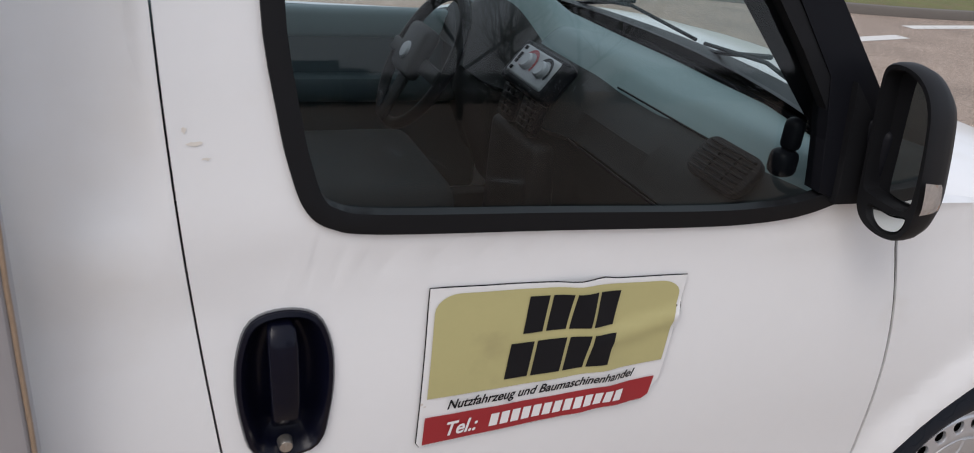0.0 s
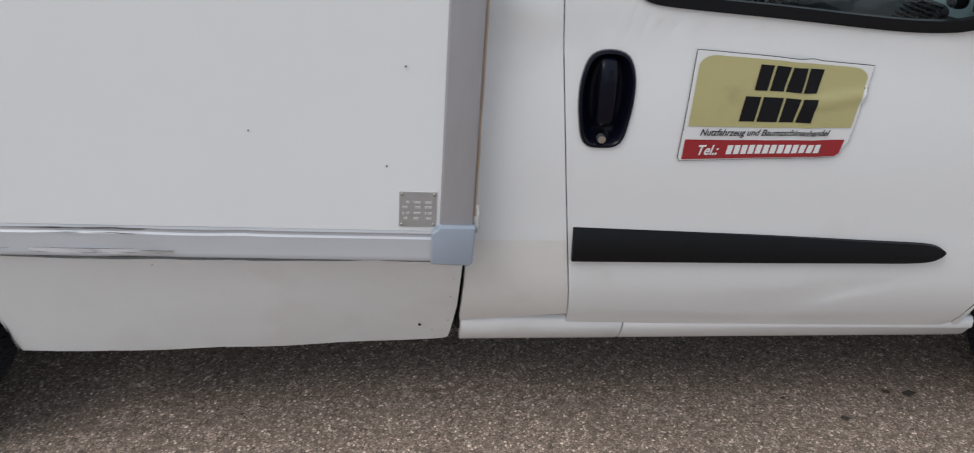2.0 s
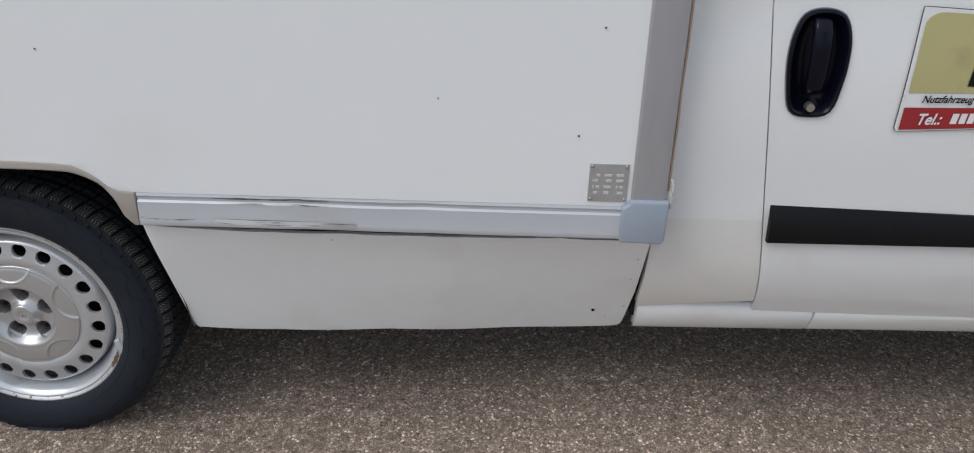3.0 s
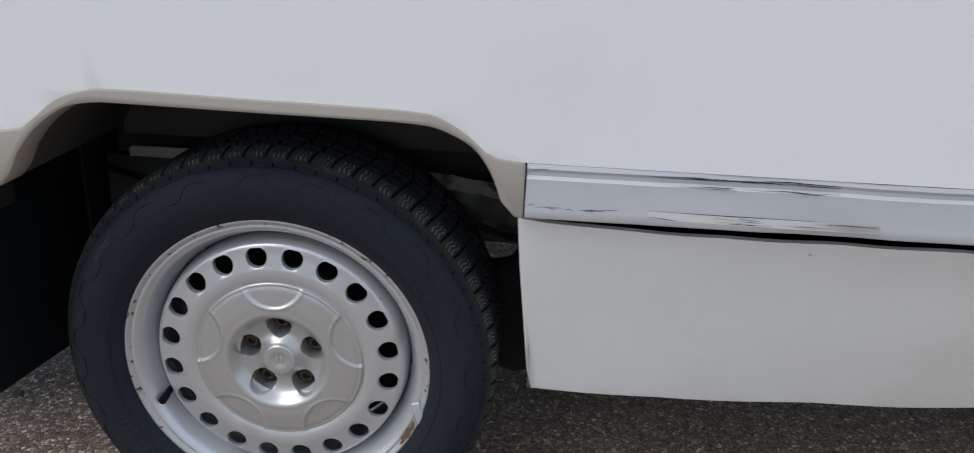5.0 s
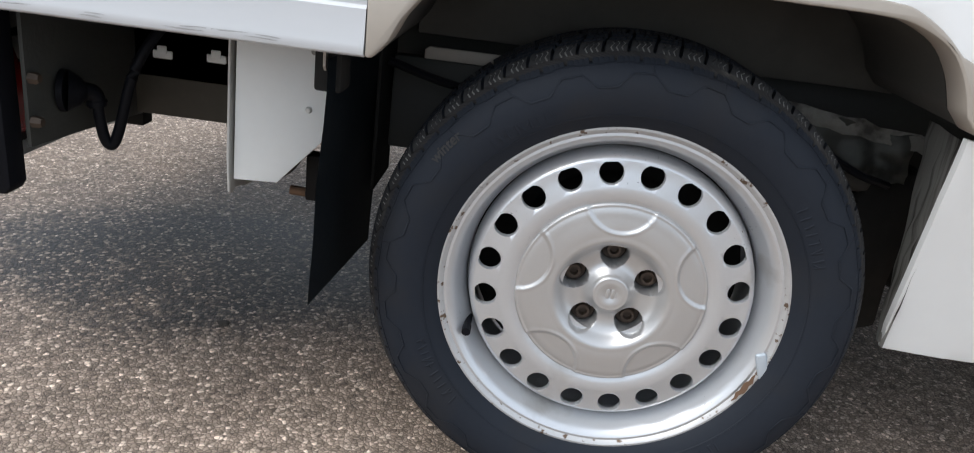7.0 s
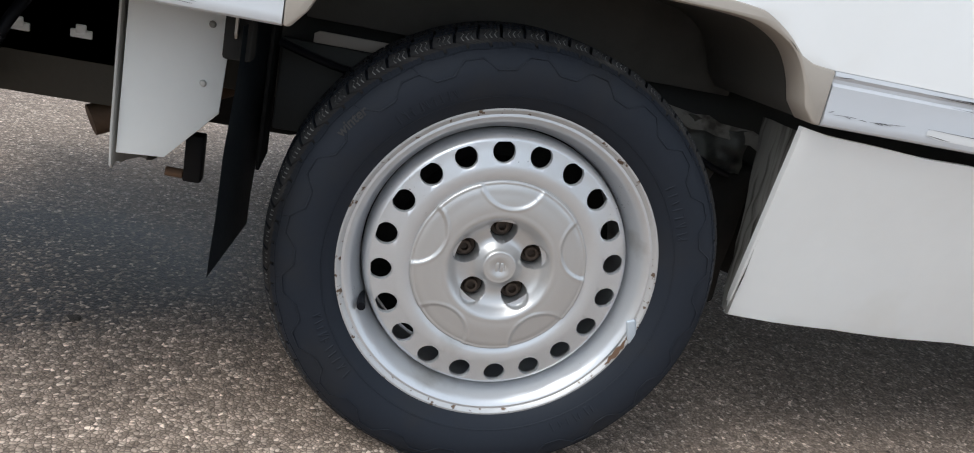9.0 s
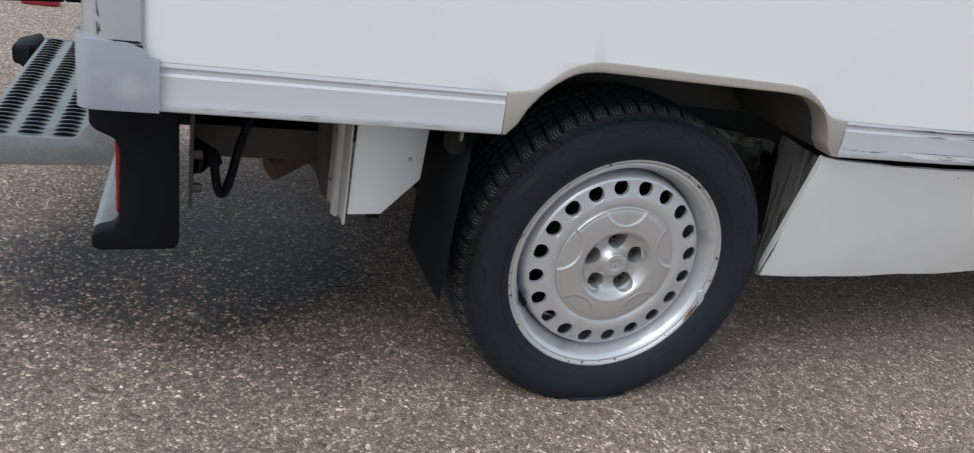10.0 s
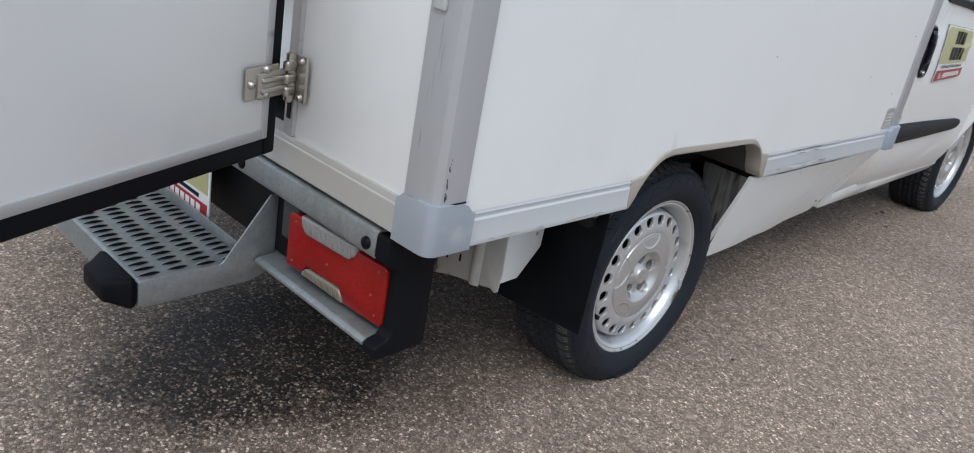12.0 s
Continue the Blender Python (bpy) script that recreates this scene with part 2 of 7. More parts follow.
SIGNR = surface("dark_red_vinyl", (0.33, 0.022, 0.028), 0.35, vary=0.06, scale=12, fine=80, bump=0.03, dist=0.0006)
INK = surface("black_print", (0.012, 0.012, 0.014), 0.4, vary=0.1, bump=0.0, spec=0.12)
PRINTW = surface("white_print", (0.80, 0.79, 0.78), 0.4, vary=0.03, bump=0.0)
SEAL = surface("brown_sealant", (0.34, 0.24, 0.16), 0.7, vary=0.3, scale=30, fine=200, bump=0.4, dist=0.001)
GREEN = surface("winter_grass", (0.13, 0.135, 0.045), 0.9, vary=0.5, scale=3, fine=60, bump=0.8, dist=0.02, dirt=(0.16, 0.12, 0.06), dirt_scale=4, dirt_from=0.5, dirt_to=0.7)
KERB = surface("kerb_concrete", (0.13, 0.115, 0.10), 0.8, vary=0.15, scale=5, fine=60, bump=0.3, dist=0.003)
LINE = surface("worn_road_paint", (0.62, 0.61, 0.58), 0.7, vary=0.12, scale=6, fine=70, bump=0.2, dist=0.002, dirt=(0.20, 0.18, 0.16), dirt_scale=18, dirt_from=0.6, dirt_to=0.7)
BARK = surface("dark_bark", (0.055, 0.047, 0.040), 0.9, vary=0.3, scale=12, fine=60, bump=0.6, dist=0.01)
HEDGE = surface("dark_evergreen_leaf", (0.030, 0.042, 0.022), 0.8, vary=0.4, scale=3, fine=20, bump=0.3, dist=0.02)
GLASS = pane("tinted_side_glass", (0.90, 0.98, 0.97), ior=1.53)
WINDSHIELD = pane("windscreen_glass", (0.90, 0.95, 0.94))
MIRROR = bpy.data.materials.new("mirror_silver")
MIRROR.use_nodes = True
MIRROR.node_tree.nodes["Principled BSDF"].inputs["Base Color"].default_value = (0.75, 0.80, 0.80, 1)
MIRROR.node_tree.nodes["Principled BSDF"].inputs["Metallic"].default_value = 1
MIRROR.node_tree.nodes["Principled BSDF"].inputs["Roughness"].default_value = 0.02


def asphalt():
    """Brown-grey worn asphalt with pale stone chips, pits, tone patches, one oily wet stain behind the rear wheel and
    van shade painted round it.
    """
    m = bpy.data.materials.new("worn_asphalt")
    m.use_nodes = True
    nt = m.node_tree
    bs = nt.nodes["Principled BSDF"]
    tc = nt.nodes.new("ShaderNodeTexCoord")

    def tex(kind, sc, **kw):
        n = nt.nodes.new("ShaderNodeTex" + kind)
        n.inputs["Scale"].default_value = sc
        for k, v in kw.items():
            n.inputs[k].default_value = v
        nt.links.new(tc.outputs["Object"], n.inputs["Vector"])
        return n

    def ramp(src, stops):
        r = nt.nodes.new("ShaderNodeValToRGB")
        while len(r.color_ramp.elements) < len(stops):
            r.color_ramp.elements.new(0.5)
        for e, (p, c) in zip(r.color_ramp.elements, stops):
            e.position, e.color = p, (*c, 1)
        nt.links.new(src, r.inputs[0])
        return r

    def mix(kind, fac, a, b):
        n = nt.nodes.new("ShaderNodeMix")
        n.data_type, n.blend_type = "RGBA", kind
        if isinstance(fac, float):
            n.inputs["Factor"].default_value = fac
        else:
            nt.links.new(fac, n.inputs["Factor"])
        nt.links.new(a, n.inputs["A"])
        if isinstance(b, tuple):
            n.inputs["B"].default_value = (*b, 1)
        else:
            nt.links.new(b, n.inputs["B"])
        return n

    stones = tex("Voronoi", 152.0)
    chips = ramp(stones.outputs["Color"], [(0.0, (0.130, 0.097, 0.075)), (0.16, (0.255, 0.200, 0.158)), (0.58, (0.41, 0.327, 0.264)), (0.78, (0.58, 0.472, 0.388)), (0.92, (0.96, 0.82, 0.70))])
    edge = tex("Voronoi", 152.0)
    edge.feature = "DISTANCE_TO_EDGE"
    tar = ramp(edge.outputs["Distance"], [(0.0, (0.30, 0.284, 0.272)), (0.15, (1, 1, 1))])
    base = mix("MULTIPLY", 1.0, chips.outputs[0], tar.outputs[0])
    patch = tex("Noise", 1.1, Detail=5.0)
    tone = ramp(patch.outputs[0], [(0.30, (0.82, 0.80, 0.78)), (0.70, (1.16, 1.13, 1.10))])
    base = mix("MULTIPLY", 1.0, base.outputs["Result"], tone.outputs[0])
    fine = tex("Noise", 34.0, Detail=4.0)
    tone2 = ramp(fine.outputs[0], [(0.30, (0.74, 0.74, 0.74)), (0.70, (1.2, 1.2, 1.2))])
    base = mix("MULTIPLY", 1.0, base.outputs["Result"], tone2.outputs[0])
    # the stain: a ragged blot round one spot of the ground, widened for van shade
    dist = nt.nodes.new("ShaderNodeVectorMath")
    dist.operation = "DISTANCE"
    squash = nt.nodes.new("ShaderNodeMapping")
    squash.inputs["Location"].default_value = (0.80, -0.864, 0)
    squash.inputs["Scale"].default_value = (0.98, 1.35, 1.0)
    nt.links.new(tc.outputs["Object"], squash.inputs["Vector"])
    nt.links.new(squash.outputs[0], dist.inputs[0])
    rag = tex("Noise", 5.0, Detail=8.0)
    sub = nt.nodes.new("ShaderNodeMath")
    sub.operation = "MULTIPLY_ADD"
    sub.inputs[1].default_value = 0.5
    nt.links.new(rag.outputs[0], sub.inputs[0])
    nt.links.new(dist.outputs["Value"], sub.inputs[2])
    speck = tex("Noise", 70.0, Detail=3.0)
    broken = nt.nodes.new("ShaderNodeMath")
    broken.operation = "MULTIPLY_ADD"
    broken.inputs[1].default_value = 0.55
    nt.links.new(speck.outputs[0], broken.inputs[0])
    nt.links.new(sub.outputs[0], broken.inputs[2])
    wet = nt.nodes.new("ShaderNodeMapRange")
    wet.inputs["From Min"].default_value, wet.inputs["From Max"].default_value = 0.99, 0.80
    nt.links.new(broken.outputs[0], wet.inputs["Value"])
    fade = nt.nodes.new("ShaderNodeMath")
    fade.operation = "MULTIPLY"
    fade.inputs[1].default_value = 0.92
    nt.links.new(wet.outputs[0], fade.inputs[0])
    # oil sinks into the tar; the pale chips stay
    kept = ramp(stones.outputs["Color"], [(0.50, (0.035, 0.032, 0.03)), (0.92, (0.60, 0.58, 0.56))])
    soaked = mix("MULTIPLY", 1.0, base.outputs["Result"], kept.outputs[0])
    base = mix("MIX", fade.outputs[0], base.outputs["Result"], soaked.outputs["Result"])
    # wider darkening: the stain's wet rim and painted shade below the van's rear
    damp_shade = nt.nodes.new("ShaderNodeMapRange")
    damp_shade.inputs["From Min"].default_value, damp_shade.inputs["From Max"].default_value = 1.12, 0.55
    damp_shade.inputs["To Max"].default_value = 0.76
    nt.links.new(sub.outputs[0], damp_shade.inputs["Value"])
    dull = ramp(stones.outputs["Color"], [(0.35, (0.15, 0.14, 0.13)), (0.90, (0.72, 0.70, 0.68))])
    base = mix("MULTIPLY", damp_shade.outputs[0], base.outputs["Result"], dull.outputs[0])
    nt.links.new(base.outputs["Result"], bs.inputs["Base Color"])
    rg = nt.nodes.new("ShaderNodeMapRange")
    rg.inputs["To Min"].default_value, rg.inputs["To Max"].default_value = 0.80, 0.40
    nt.links.new(damp_shade.outputs[0], rg.inputs["Value"])
    nt.links.new(rg.outputs[0], bs.inputs["Roughness"])
    b = nt.nodes.new("ShaderNodeBump")
    b.inputs["Strength"].default_value, b.inputs["Distance"].default_value = 0.7, 0.004
    nt.links.new(edge.outputs["Distance"], b.inputs["Height"])
    nt.links.new(b.outputs[0], bs.inputs["Normal"])
    return m


ASPHALT = asphalt()


# ---- mesh helpers ----
def part(name, bm, material, parent=None, label="", smooth=True, kind="", angle=40):
    """Links a bmesh as ONE mesh object under a thing or a part."""
    bmesh.ops.recalc_face_normals(bm, faces=bm.faces)
    for f in bm.faces:
        f.smooth = smooth
    if smooth:
        for e in bm.edges:
            if len(e.link_faces) == 2 and e.calc_face_angle(0) > radians(angle):
                e.smooth = False
    me = bpy.data.meshes.new(name)
    bm.to_mesh(me)
    bm.free()
    me.materials.append(material)
    ob = new(name, me)
    if parent:
        ob.parent = parent
    return tagged(ob, label, kind=kind)


def thing(name, label, category, group="", kind=""):
    return tagged(new(name), label, category, group, kind)


def block(x0, x1, y0, y1, z0, z1, bevel=0.004, seg=2, bm=None):
    """A rounded box."""
    b = bmesh.new()
    bmesh.ops.create_cube(b, size=1)
    for v in b.verts:
        v.co = Vector(((x0 + x1) / 2 + v.co.x * (x1 - x0), (y0 + y1) / 2 + v.co.y * (y1 - y0), (z0 + z1) / 2 + v.co.z * (z1 - z0)))
    if bevel:
        bmesh.ops.bevel(b, geom=b.edges[:], offset=bevel, segments=seg, profile=0.5, affect="EDGES")
    return merge(bm, b)


def merge(bm, b):
    if bm is None:
        return b
    me = bpy.data.meshes.new("tmp")
    b.to_mesh(me)
    b.free()
    bm.from_mesh(me)
    bpy.data.meshes.remove(me)
    return bm


def prism(points, axis, a, b, bevel=0.0, seg=2, bm=None):
    """A flat outline swept from a to b along an axis. The outline is (y,z) for 'x', (x,z) for 'y', (x,y) for 'z'."""
    g = bmesh.new()
    put = {"x": lambda p, s: (s, p[0], p[1]), "y": lambda p, s: (p[0], s, p[1]), "z": lambda p, s: (p[0], p[1], s)}[axis]
    lo = [g.verts.new(put(p, a)) for p in points]
    hi = [g.verts.new(put(p, b)) for p in points]
    n = len(points)
    g.faces.new(lo)
    g.faces.new(hi[::-1])
    for i in range(n):
        g.faces.new((lo[i], hi[i], hi[(i + 1) % n], lo[(i + 1) % n]))
    bmesh.ops.recalc_face_normals(g, faces=g.faces)
    if bevel:
        ed = [e for e in g.edges if e.calc_face_angle(0) > radians(25)]
        bmesh.ops.bevel(g, geom=ed, offset=bevel, segments=seg, profile=0.5, affect="EDGES", clamp_overlap=True)
    return merge(bm, g)


def lathe(profile, segs, centre, bm=None, closed=False):
    """A profile of (radius, y) turned round the y axis through centre (x, z)."""
    g = bmesh.new()
    rings = []
    for r, y in profile:
        rings.append([g.verts.new((centre[0] + r * math.cos(2 * math.pi * k / segs), y, centre[1] + r * math.sin(2 * math.pi * k / segs))) for k in range(segs)])
    pairs = list(zip(rings, rings[1:])) + ([(rings[-1], rings[0])] if closed else [])
    for p, q in pairs:
        for k in range(segs):
            g.faces.new((p[k], p[(k + 1) % segs], q[(k + 1) % segs], q[k]))
    return merge(bm, g)


def tube(points, radius, segs=8, bm=None, taper=None):
    """A round bar along points."""
    g = bmesh.new()
    pts = [Vector(p) for p in points]
    rings = []
    for i, p in enumerate(pts):
        d = (pts[min(i + 1, len(pts) - 1)] - pts[max(i - 1, 0)]).normalized()
        u = d.cross(Vector((0.3, 0.2, 0.93))).normalized()
        w = d.cross(u)
        r = radius if taper is None else radius + (taper - radius) * i / (len(pts) - 1)
        rings.append([g.verts.new(p + r * (math.cos(2 * math.pi * k / segs) * u + math.sin(2 * math.pi * k / segs) * w)) for k in range(segs)])
    for p, q in zip(rings, rings[1:]):
        for k in range(segs):
            g.faces.new((p[k], p[(k + 1) % segs], q[(k + 1) % segs], q[k]))
    g.faces.new(rings[0][::-1])
    g.faces.new(rings[-1])
    return merge(bm, g)


def curve(points, n=8, close=False):
    """A smooth line (Catmull-Rom) through flat points."""
    out = []
    m = len(points)
    for i in range(m if close else m - 1):
        p = [points[(i + k) % m] if close else points[min(max(i + k, 0), m - 1)] for k in (-1, 0, 1, 2)]
        for s in range(n):
            t = s / n
            out.append(tuple(0.5 * (2 * p[1][a] + (p[2][a] - p[0][a]) * t + (2 * p[0][a] - 5 * p[1][a] + 4 * p[2][a] - p[3][a]) * t * t
                                    + (3 * p[1][a] - p[0][a] - 3 * p[2][a] + p[3][a]) * t ** 3) for a in range(len(p[1]))))
    if not close:
        out.append(tuple(points[-1]))
    return out


def rounded(x0, x1, z0, z1, r, n=6, power=1.0):
    """A rounded rectangle."""
    out = []
    for cx, cz, a in ((x1 - r, z1 - r, 0), (x0 + r, z1 - r, 90), (x0 + r, z0 + r, 180), (x1 - r, z0 + r, 270)):
        for k in range(n + 1):
            t = radians(a + 90 * k / n)
            out.append((cx + r * math.cos(t), cz + r * math.sin(t)))
    return out


def sheet(loops, step, yfun, depth=0.02, lip=0.003):
    """Sheet metal: outlines in (x, z), the first the edge and the rest holes, laid on the surface y = yfun(x, z), with its rim turned inwards."""
    g = bmesh.new()
    for loop in loops:
        vs = [g.verts.new((p[0], 0, p[1])) for p in loop]
        for i in range(len(vs)):
            g.edges.new((vs[i], vs[(i + 1) % len(vs)]))
    bmesh.ops.triangle_fill(g, use_beauty=True, use_dissolve=False, edges=g.edges[:], normal=(0, -1, 0))
    xs, zs = [v.co.x for v in g.verts], [v.co.z for v in g.verts]
    for axis, lo, hi in ((0, min(xs), max(xs)), (2, min(zs), max(zs))):
        for k in range(1, int((hi - lo) / step) + 1):
            co, no = [0, 0, 0], [0, 0, 0]
            co[axis], no[axis] = lo + k * step, 1
            bmesh.ops.bisect_plane(g, geom=g.verts[:] + g.edges[:] + g.faces[:], plane_co=co, plane_no=no, dist=1e-5)
    rim = [e for e in g.edges if len(e.link_faces) == 1]
    for v in g.verts:
        v.co.y = yfun(v.co.x, v.co.z)
    if depth:
        got = bmesh.ops.extrude_edge_only(g, edges=rim)
        for v in (v for v in got["geom"] if isinstance(v, bmesh.types.BMVert)):
            v.co.y += depth
        if lip:
            bmesh.ops.bevel(g, geom=[e for e in rim if e.is_valid], offset=lip, segments=2, profile=0.5, affect="EDGES", clamp_overlap=True)
    return g


def smooth_table(table):
    """A smooth function through (position, value) pairs."""
    xs, ys = np.array([p[0] for p in table], float), np.array([p[1] for p in table], float)
    slope = np.gradient(ys, xs)

    def f(x):
        x = min(max(x, xs[0]), xs[-1])
        i = int(min(np.searchsorted(xs, x, "right") - 1, len(xs) - 2))
        h = xs[i + 1] - xs[i]
        t = (x - xs[i]) / h
        return float((2 * t ** 3 - 3 * t ** 2 + 1) * ys[i] + (t ** 3 - 2 * t ** 2 + t) * h * slope[i] + (3 * t ** 2 - 2 * t ** 3) * ys[i + 1] + (t ** 3 - t ** 2) * h * slope[i + 1])

    return f


def step01(a, b, x):
    t = min(max((x - a) / (b - a), 0), 1)
    return t * t * (3 - 2 * t)


def lettering(name, words, u0, u1, w0, w1, material, parent, place, at):
    """Printed words in a sign's own fractions: at(u, w) gives (x, z), place(x, z) the surface."""
    cu = bpy.data.curves.new(name, "FONT")
    cu.body, cu.offset = words, 0.023
    ob = new(name, cu)
    bpy.context.view_layer.update()
    me = bpy.data.meshes.new_from_object(ob.evaluated_get(bpy.context.evaluated_depsgraph_get()))
    bpy.data.objects.remove(ob)
    g = bmesh.new()
    g.from_mesh(me)
    bpy.data.meshes.remove(me)
    xs, zs = [v.co.x for v in g.verts], [v.co.y for v in g.verts]
    wx, wz = max(xs) - min(xs), max(zs) - min(zs)
    x_lo, z_lo = min(xs), min(zs)
    for v in g.verts:
        f = (v.co.y - z_lo) / wz
        px, pz = at(u0 + (v.co.x - x_lo) / wx * (u1 - u0) + 0.012 * f, w0 + f * (w1 - w0))
        v.co = Vector((px, place(px, pz), pz))
    bmesh.ops.triangulate(g, faces=g.faces[:])
    return part(name, g, material, parent, smooth=False)

# ---- ground and surroundings ----
g = bmesh.new()
bmesh.ops.create_grid(g, x_segments=40, y_segments=40, size=300)
part("ground", g, ASPHALT, None, "worn brown-grey asphalt with pale chips, an oily stain and van shade painted round it", kind="structure")

# ---- the van ----
van = thing("delivery_van", "white refrigerated box van with dented rails and open rear door", "van")
RX, FX, HUB = -0.015, 3.140, 0.302          # axles and hub height
ARCH_X, ARCH_Z = 3.105, 0.312            # centre of the front arch
MID = 0.91                               # centre line of the van
belly = smooth_table([(0.20, 0.175), (0.28, 0.150), (0.345, 0.132), (0.40, 0.104), (0.47, 0.080), (0.56, 0.067), (0.66, 0.061), (0.80, 0.054), (0.90, 0.056), (0.985, 0.063),
                      (1.03, 0.067), (1.08, 0.066), (1.13, 0.0675), (1.20, 0.077), (1.40, 0.107), (1.60, 0.139), (1.85, 0.20)])


def side(x, z):
    """The skin of the cab's side."""
    y = belly(z)
    y += 0.010 * step01(2.35, 2.75, x) * step01(0.7, 1.1, z)
    y += 0.30 * max(0, x - 3.25) ** 2
    # stamped field behind the door, above the belt
    y += 0.014 * step01(1.385, 1.415, x) * step01(1.115, 1.145, z) * (1 - step01(1.465, 1.492, x))
    # soft crease along the belt of the door
    y += 0.0035 * math.exp(-((z - 1.075) / 0.016) ** 2) * step01(1.50, 1.60, x)
    r = math.hypot(x - ARCH_X, z - ARCH_Z)
    y -= 0.022 * (1 - step01(0.50, 0.58, r)) * step01(2.6, 2.7, x)
    # shallow dent low on the door
    y += 0.006 * math.exp(-((x - 2.22 - 1.2 * (z - 0.47)) / 0.08) ** 2 - ((z - 0.47 - 0.15 * (x - 2.22)) / 0.022) ** 2)
    y += 0.003 * math.exp(-((x - 2.05) / 0.12) ** 2 - ((z - 0.43) / 0.025) ** 2)
    return y


gap_rear = smooth_table([(0.25, 1.612), (0.345, 1.607), (0.60, 1.572), (0.835, 1.540), (1.113, 1.510), (1.36, 1.495), (1.85, 1.50)])
gap_front = smooth_table([(0.33, 2.585), (0.40, 2.600), (0.49, 2.614), (0.63, 2.618), (0.77, 2.607), (0.83, 2.600), (0.95, 2.577), (1.03, 2.553), (1.11, 2.530)])
heights = [0.35 + 0.035 * k for k in range(42)]

def inset(loop, d):
    """An outline moved inwards by d."""
    n = len(loop)
    area = sum(loop[i][0] * loop[(i + 1) % n][1] - loop[(i + 1) % n][0] * loop[i][1] for i in range(n))
    s = 1 if area > 0 else -1
    out = []
    for i in range(n):
        a, b, c = loop[i - 1], loop[i], loop[(i + 1) % n]
        tx, tz = c[0] - a[0], c[1] - a[1]
        k = math.hypot(tx, tz) or 1
        out.append((b[0] - s * d * tz / k, b[1] + s * d * tx / k))
    return out


# rear quarter panel of the cab
pts = [(1.352, 0.352)] + [(gap_rear(z) - 0.0013, z) for z in heights if z > 0.351] + [(1.352, 1.82)]
part("quarter_panel", sheet([pts], 0.03, side, 0.03, 0.003), PAINTD, van, "white sheet-metal panel with stamped field")

# lower part of the quarter panel, slightly beiger than the rest
patch = [(1.3545, 0.356)] + [(gap_rear(z) - 0.004, z) for z in heights if 0.356 < z < 0.60] + [(gap_rear(0.604) - 0.004, 0.604), (1.3545, 0.600)]
part("beige_lower_patch", sheet([patch], 0.03, lambda x, z: side(x, z) - 0.0008, 0, 0), surface("off_white_lower_panel", (0.78, 0.762, 0.725), 0.36, vary=0.03, scale=4, fine=60, bump=0.03, dist=0.0006, coat=0.3, dirt=(0.68, 0.65, 0.60), dirt_scale=5, dirt_from=0.55, dirt_to=0.8), van, "off-white, slightly beiger lower patch")


def face_along(ob, d):
    """Turns a pane's faces towards d."""
    if sum(p.normal.dot(d) * p.area for p in ob.data.polygons) < 0:
        ob.data.flip_normals()


# window outline in the door
win = curve([(1.605, 1.60), (1.598, 1.37), (1.612, 1.25), (1.624, 1.19), (1.639, 1.148), (1.666, 1.127), (1.724, 1.1165), (1.945, 1.105), (2.15, 1.093), (2.25, 1.091), (2.329, 1.097), (2.400, 1.117), (2.432, 1.135)], 4)
win += [(2.428, 1.16), (2.30, 1.335), (2.10, 1.58), (2.04, 1.66), (1.98, 1.69), (1.70, 1.69), (1.63, 1.67)]
oval = curve([(1.620, 1.022), (1.653, 1.012), (1.668, 0.975), (1.671, 0.930), (1.667, 0.880), (1.655, 0.828), (1.620, 0.819), (1.587, 0.828), (1.574, 0.880), (1.5695, 0.930), (1.573, 0.975), (1.587, 1.012)], 4, True)
oval = [(1.613 + 0.97 * (x - 1.620), 0.927 + 0.91 * (z - 0.921)) for x, z in oval]
outline = [(gap_rear(z) + 0.0013, z) for z in heights if z < 1.76] + [(1.52, 1.78), (2.00, 1.76), (2.10, 1.68), (2.30, 1.43), (2.47, 1.20)]
outline += [(gap_front(z) - 0.0032, z) for z in [1.11 - 0.03 * k for k in range(26)]] + [(2.57, 0.348), (2.1, 0.342)]
door = part("front_door", sheet([outline, win, inset(oval, -0.002)], 0.03, side, 0.03, 0.003), PAINT, van, "white front door with magnetic sign and black handle")


part("window_seal", sheet([inset(win, -0.003), inset(win, 0.021)], 0.04, lambda x, z: side(x, z) - 0.006, 0.02, 0.004), BLACKM, door, "black rubber window seal")
glass = part("window_pane", sheet([inset(win, 0.015)], 0.05, lambda x, z: side(x, z) + 0.010, 0.0, 0), GLASS, door, "tinted side window")
face_along(glass, Vector((0, -1, 0)))
glass.visible_shadow = False

# black frame and mirror triangle in front of the window
frame_pts = [(2.385, 1.118), (2.44, 1.112), (2.515, 1.105), (2.54, 1.12), (2.46, 1.235), (2.28, 1.455), (2.06, 1.735), (1.98, 1.79), (1.90, 1.76), (2.00, 1.70), (2.08, 1.62), (2.25, 1.405), (2.335, 1.29), (2.345, 1.20), (2.35, 1.13)]
part("window_frame", sheet([frame_pts], 0.05, lambda x, z: side(x, z) - 0.008, 0.03, 0.005), BLACK, door, "black front window frame")
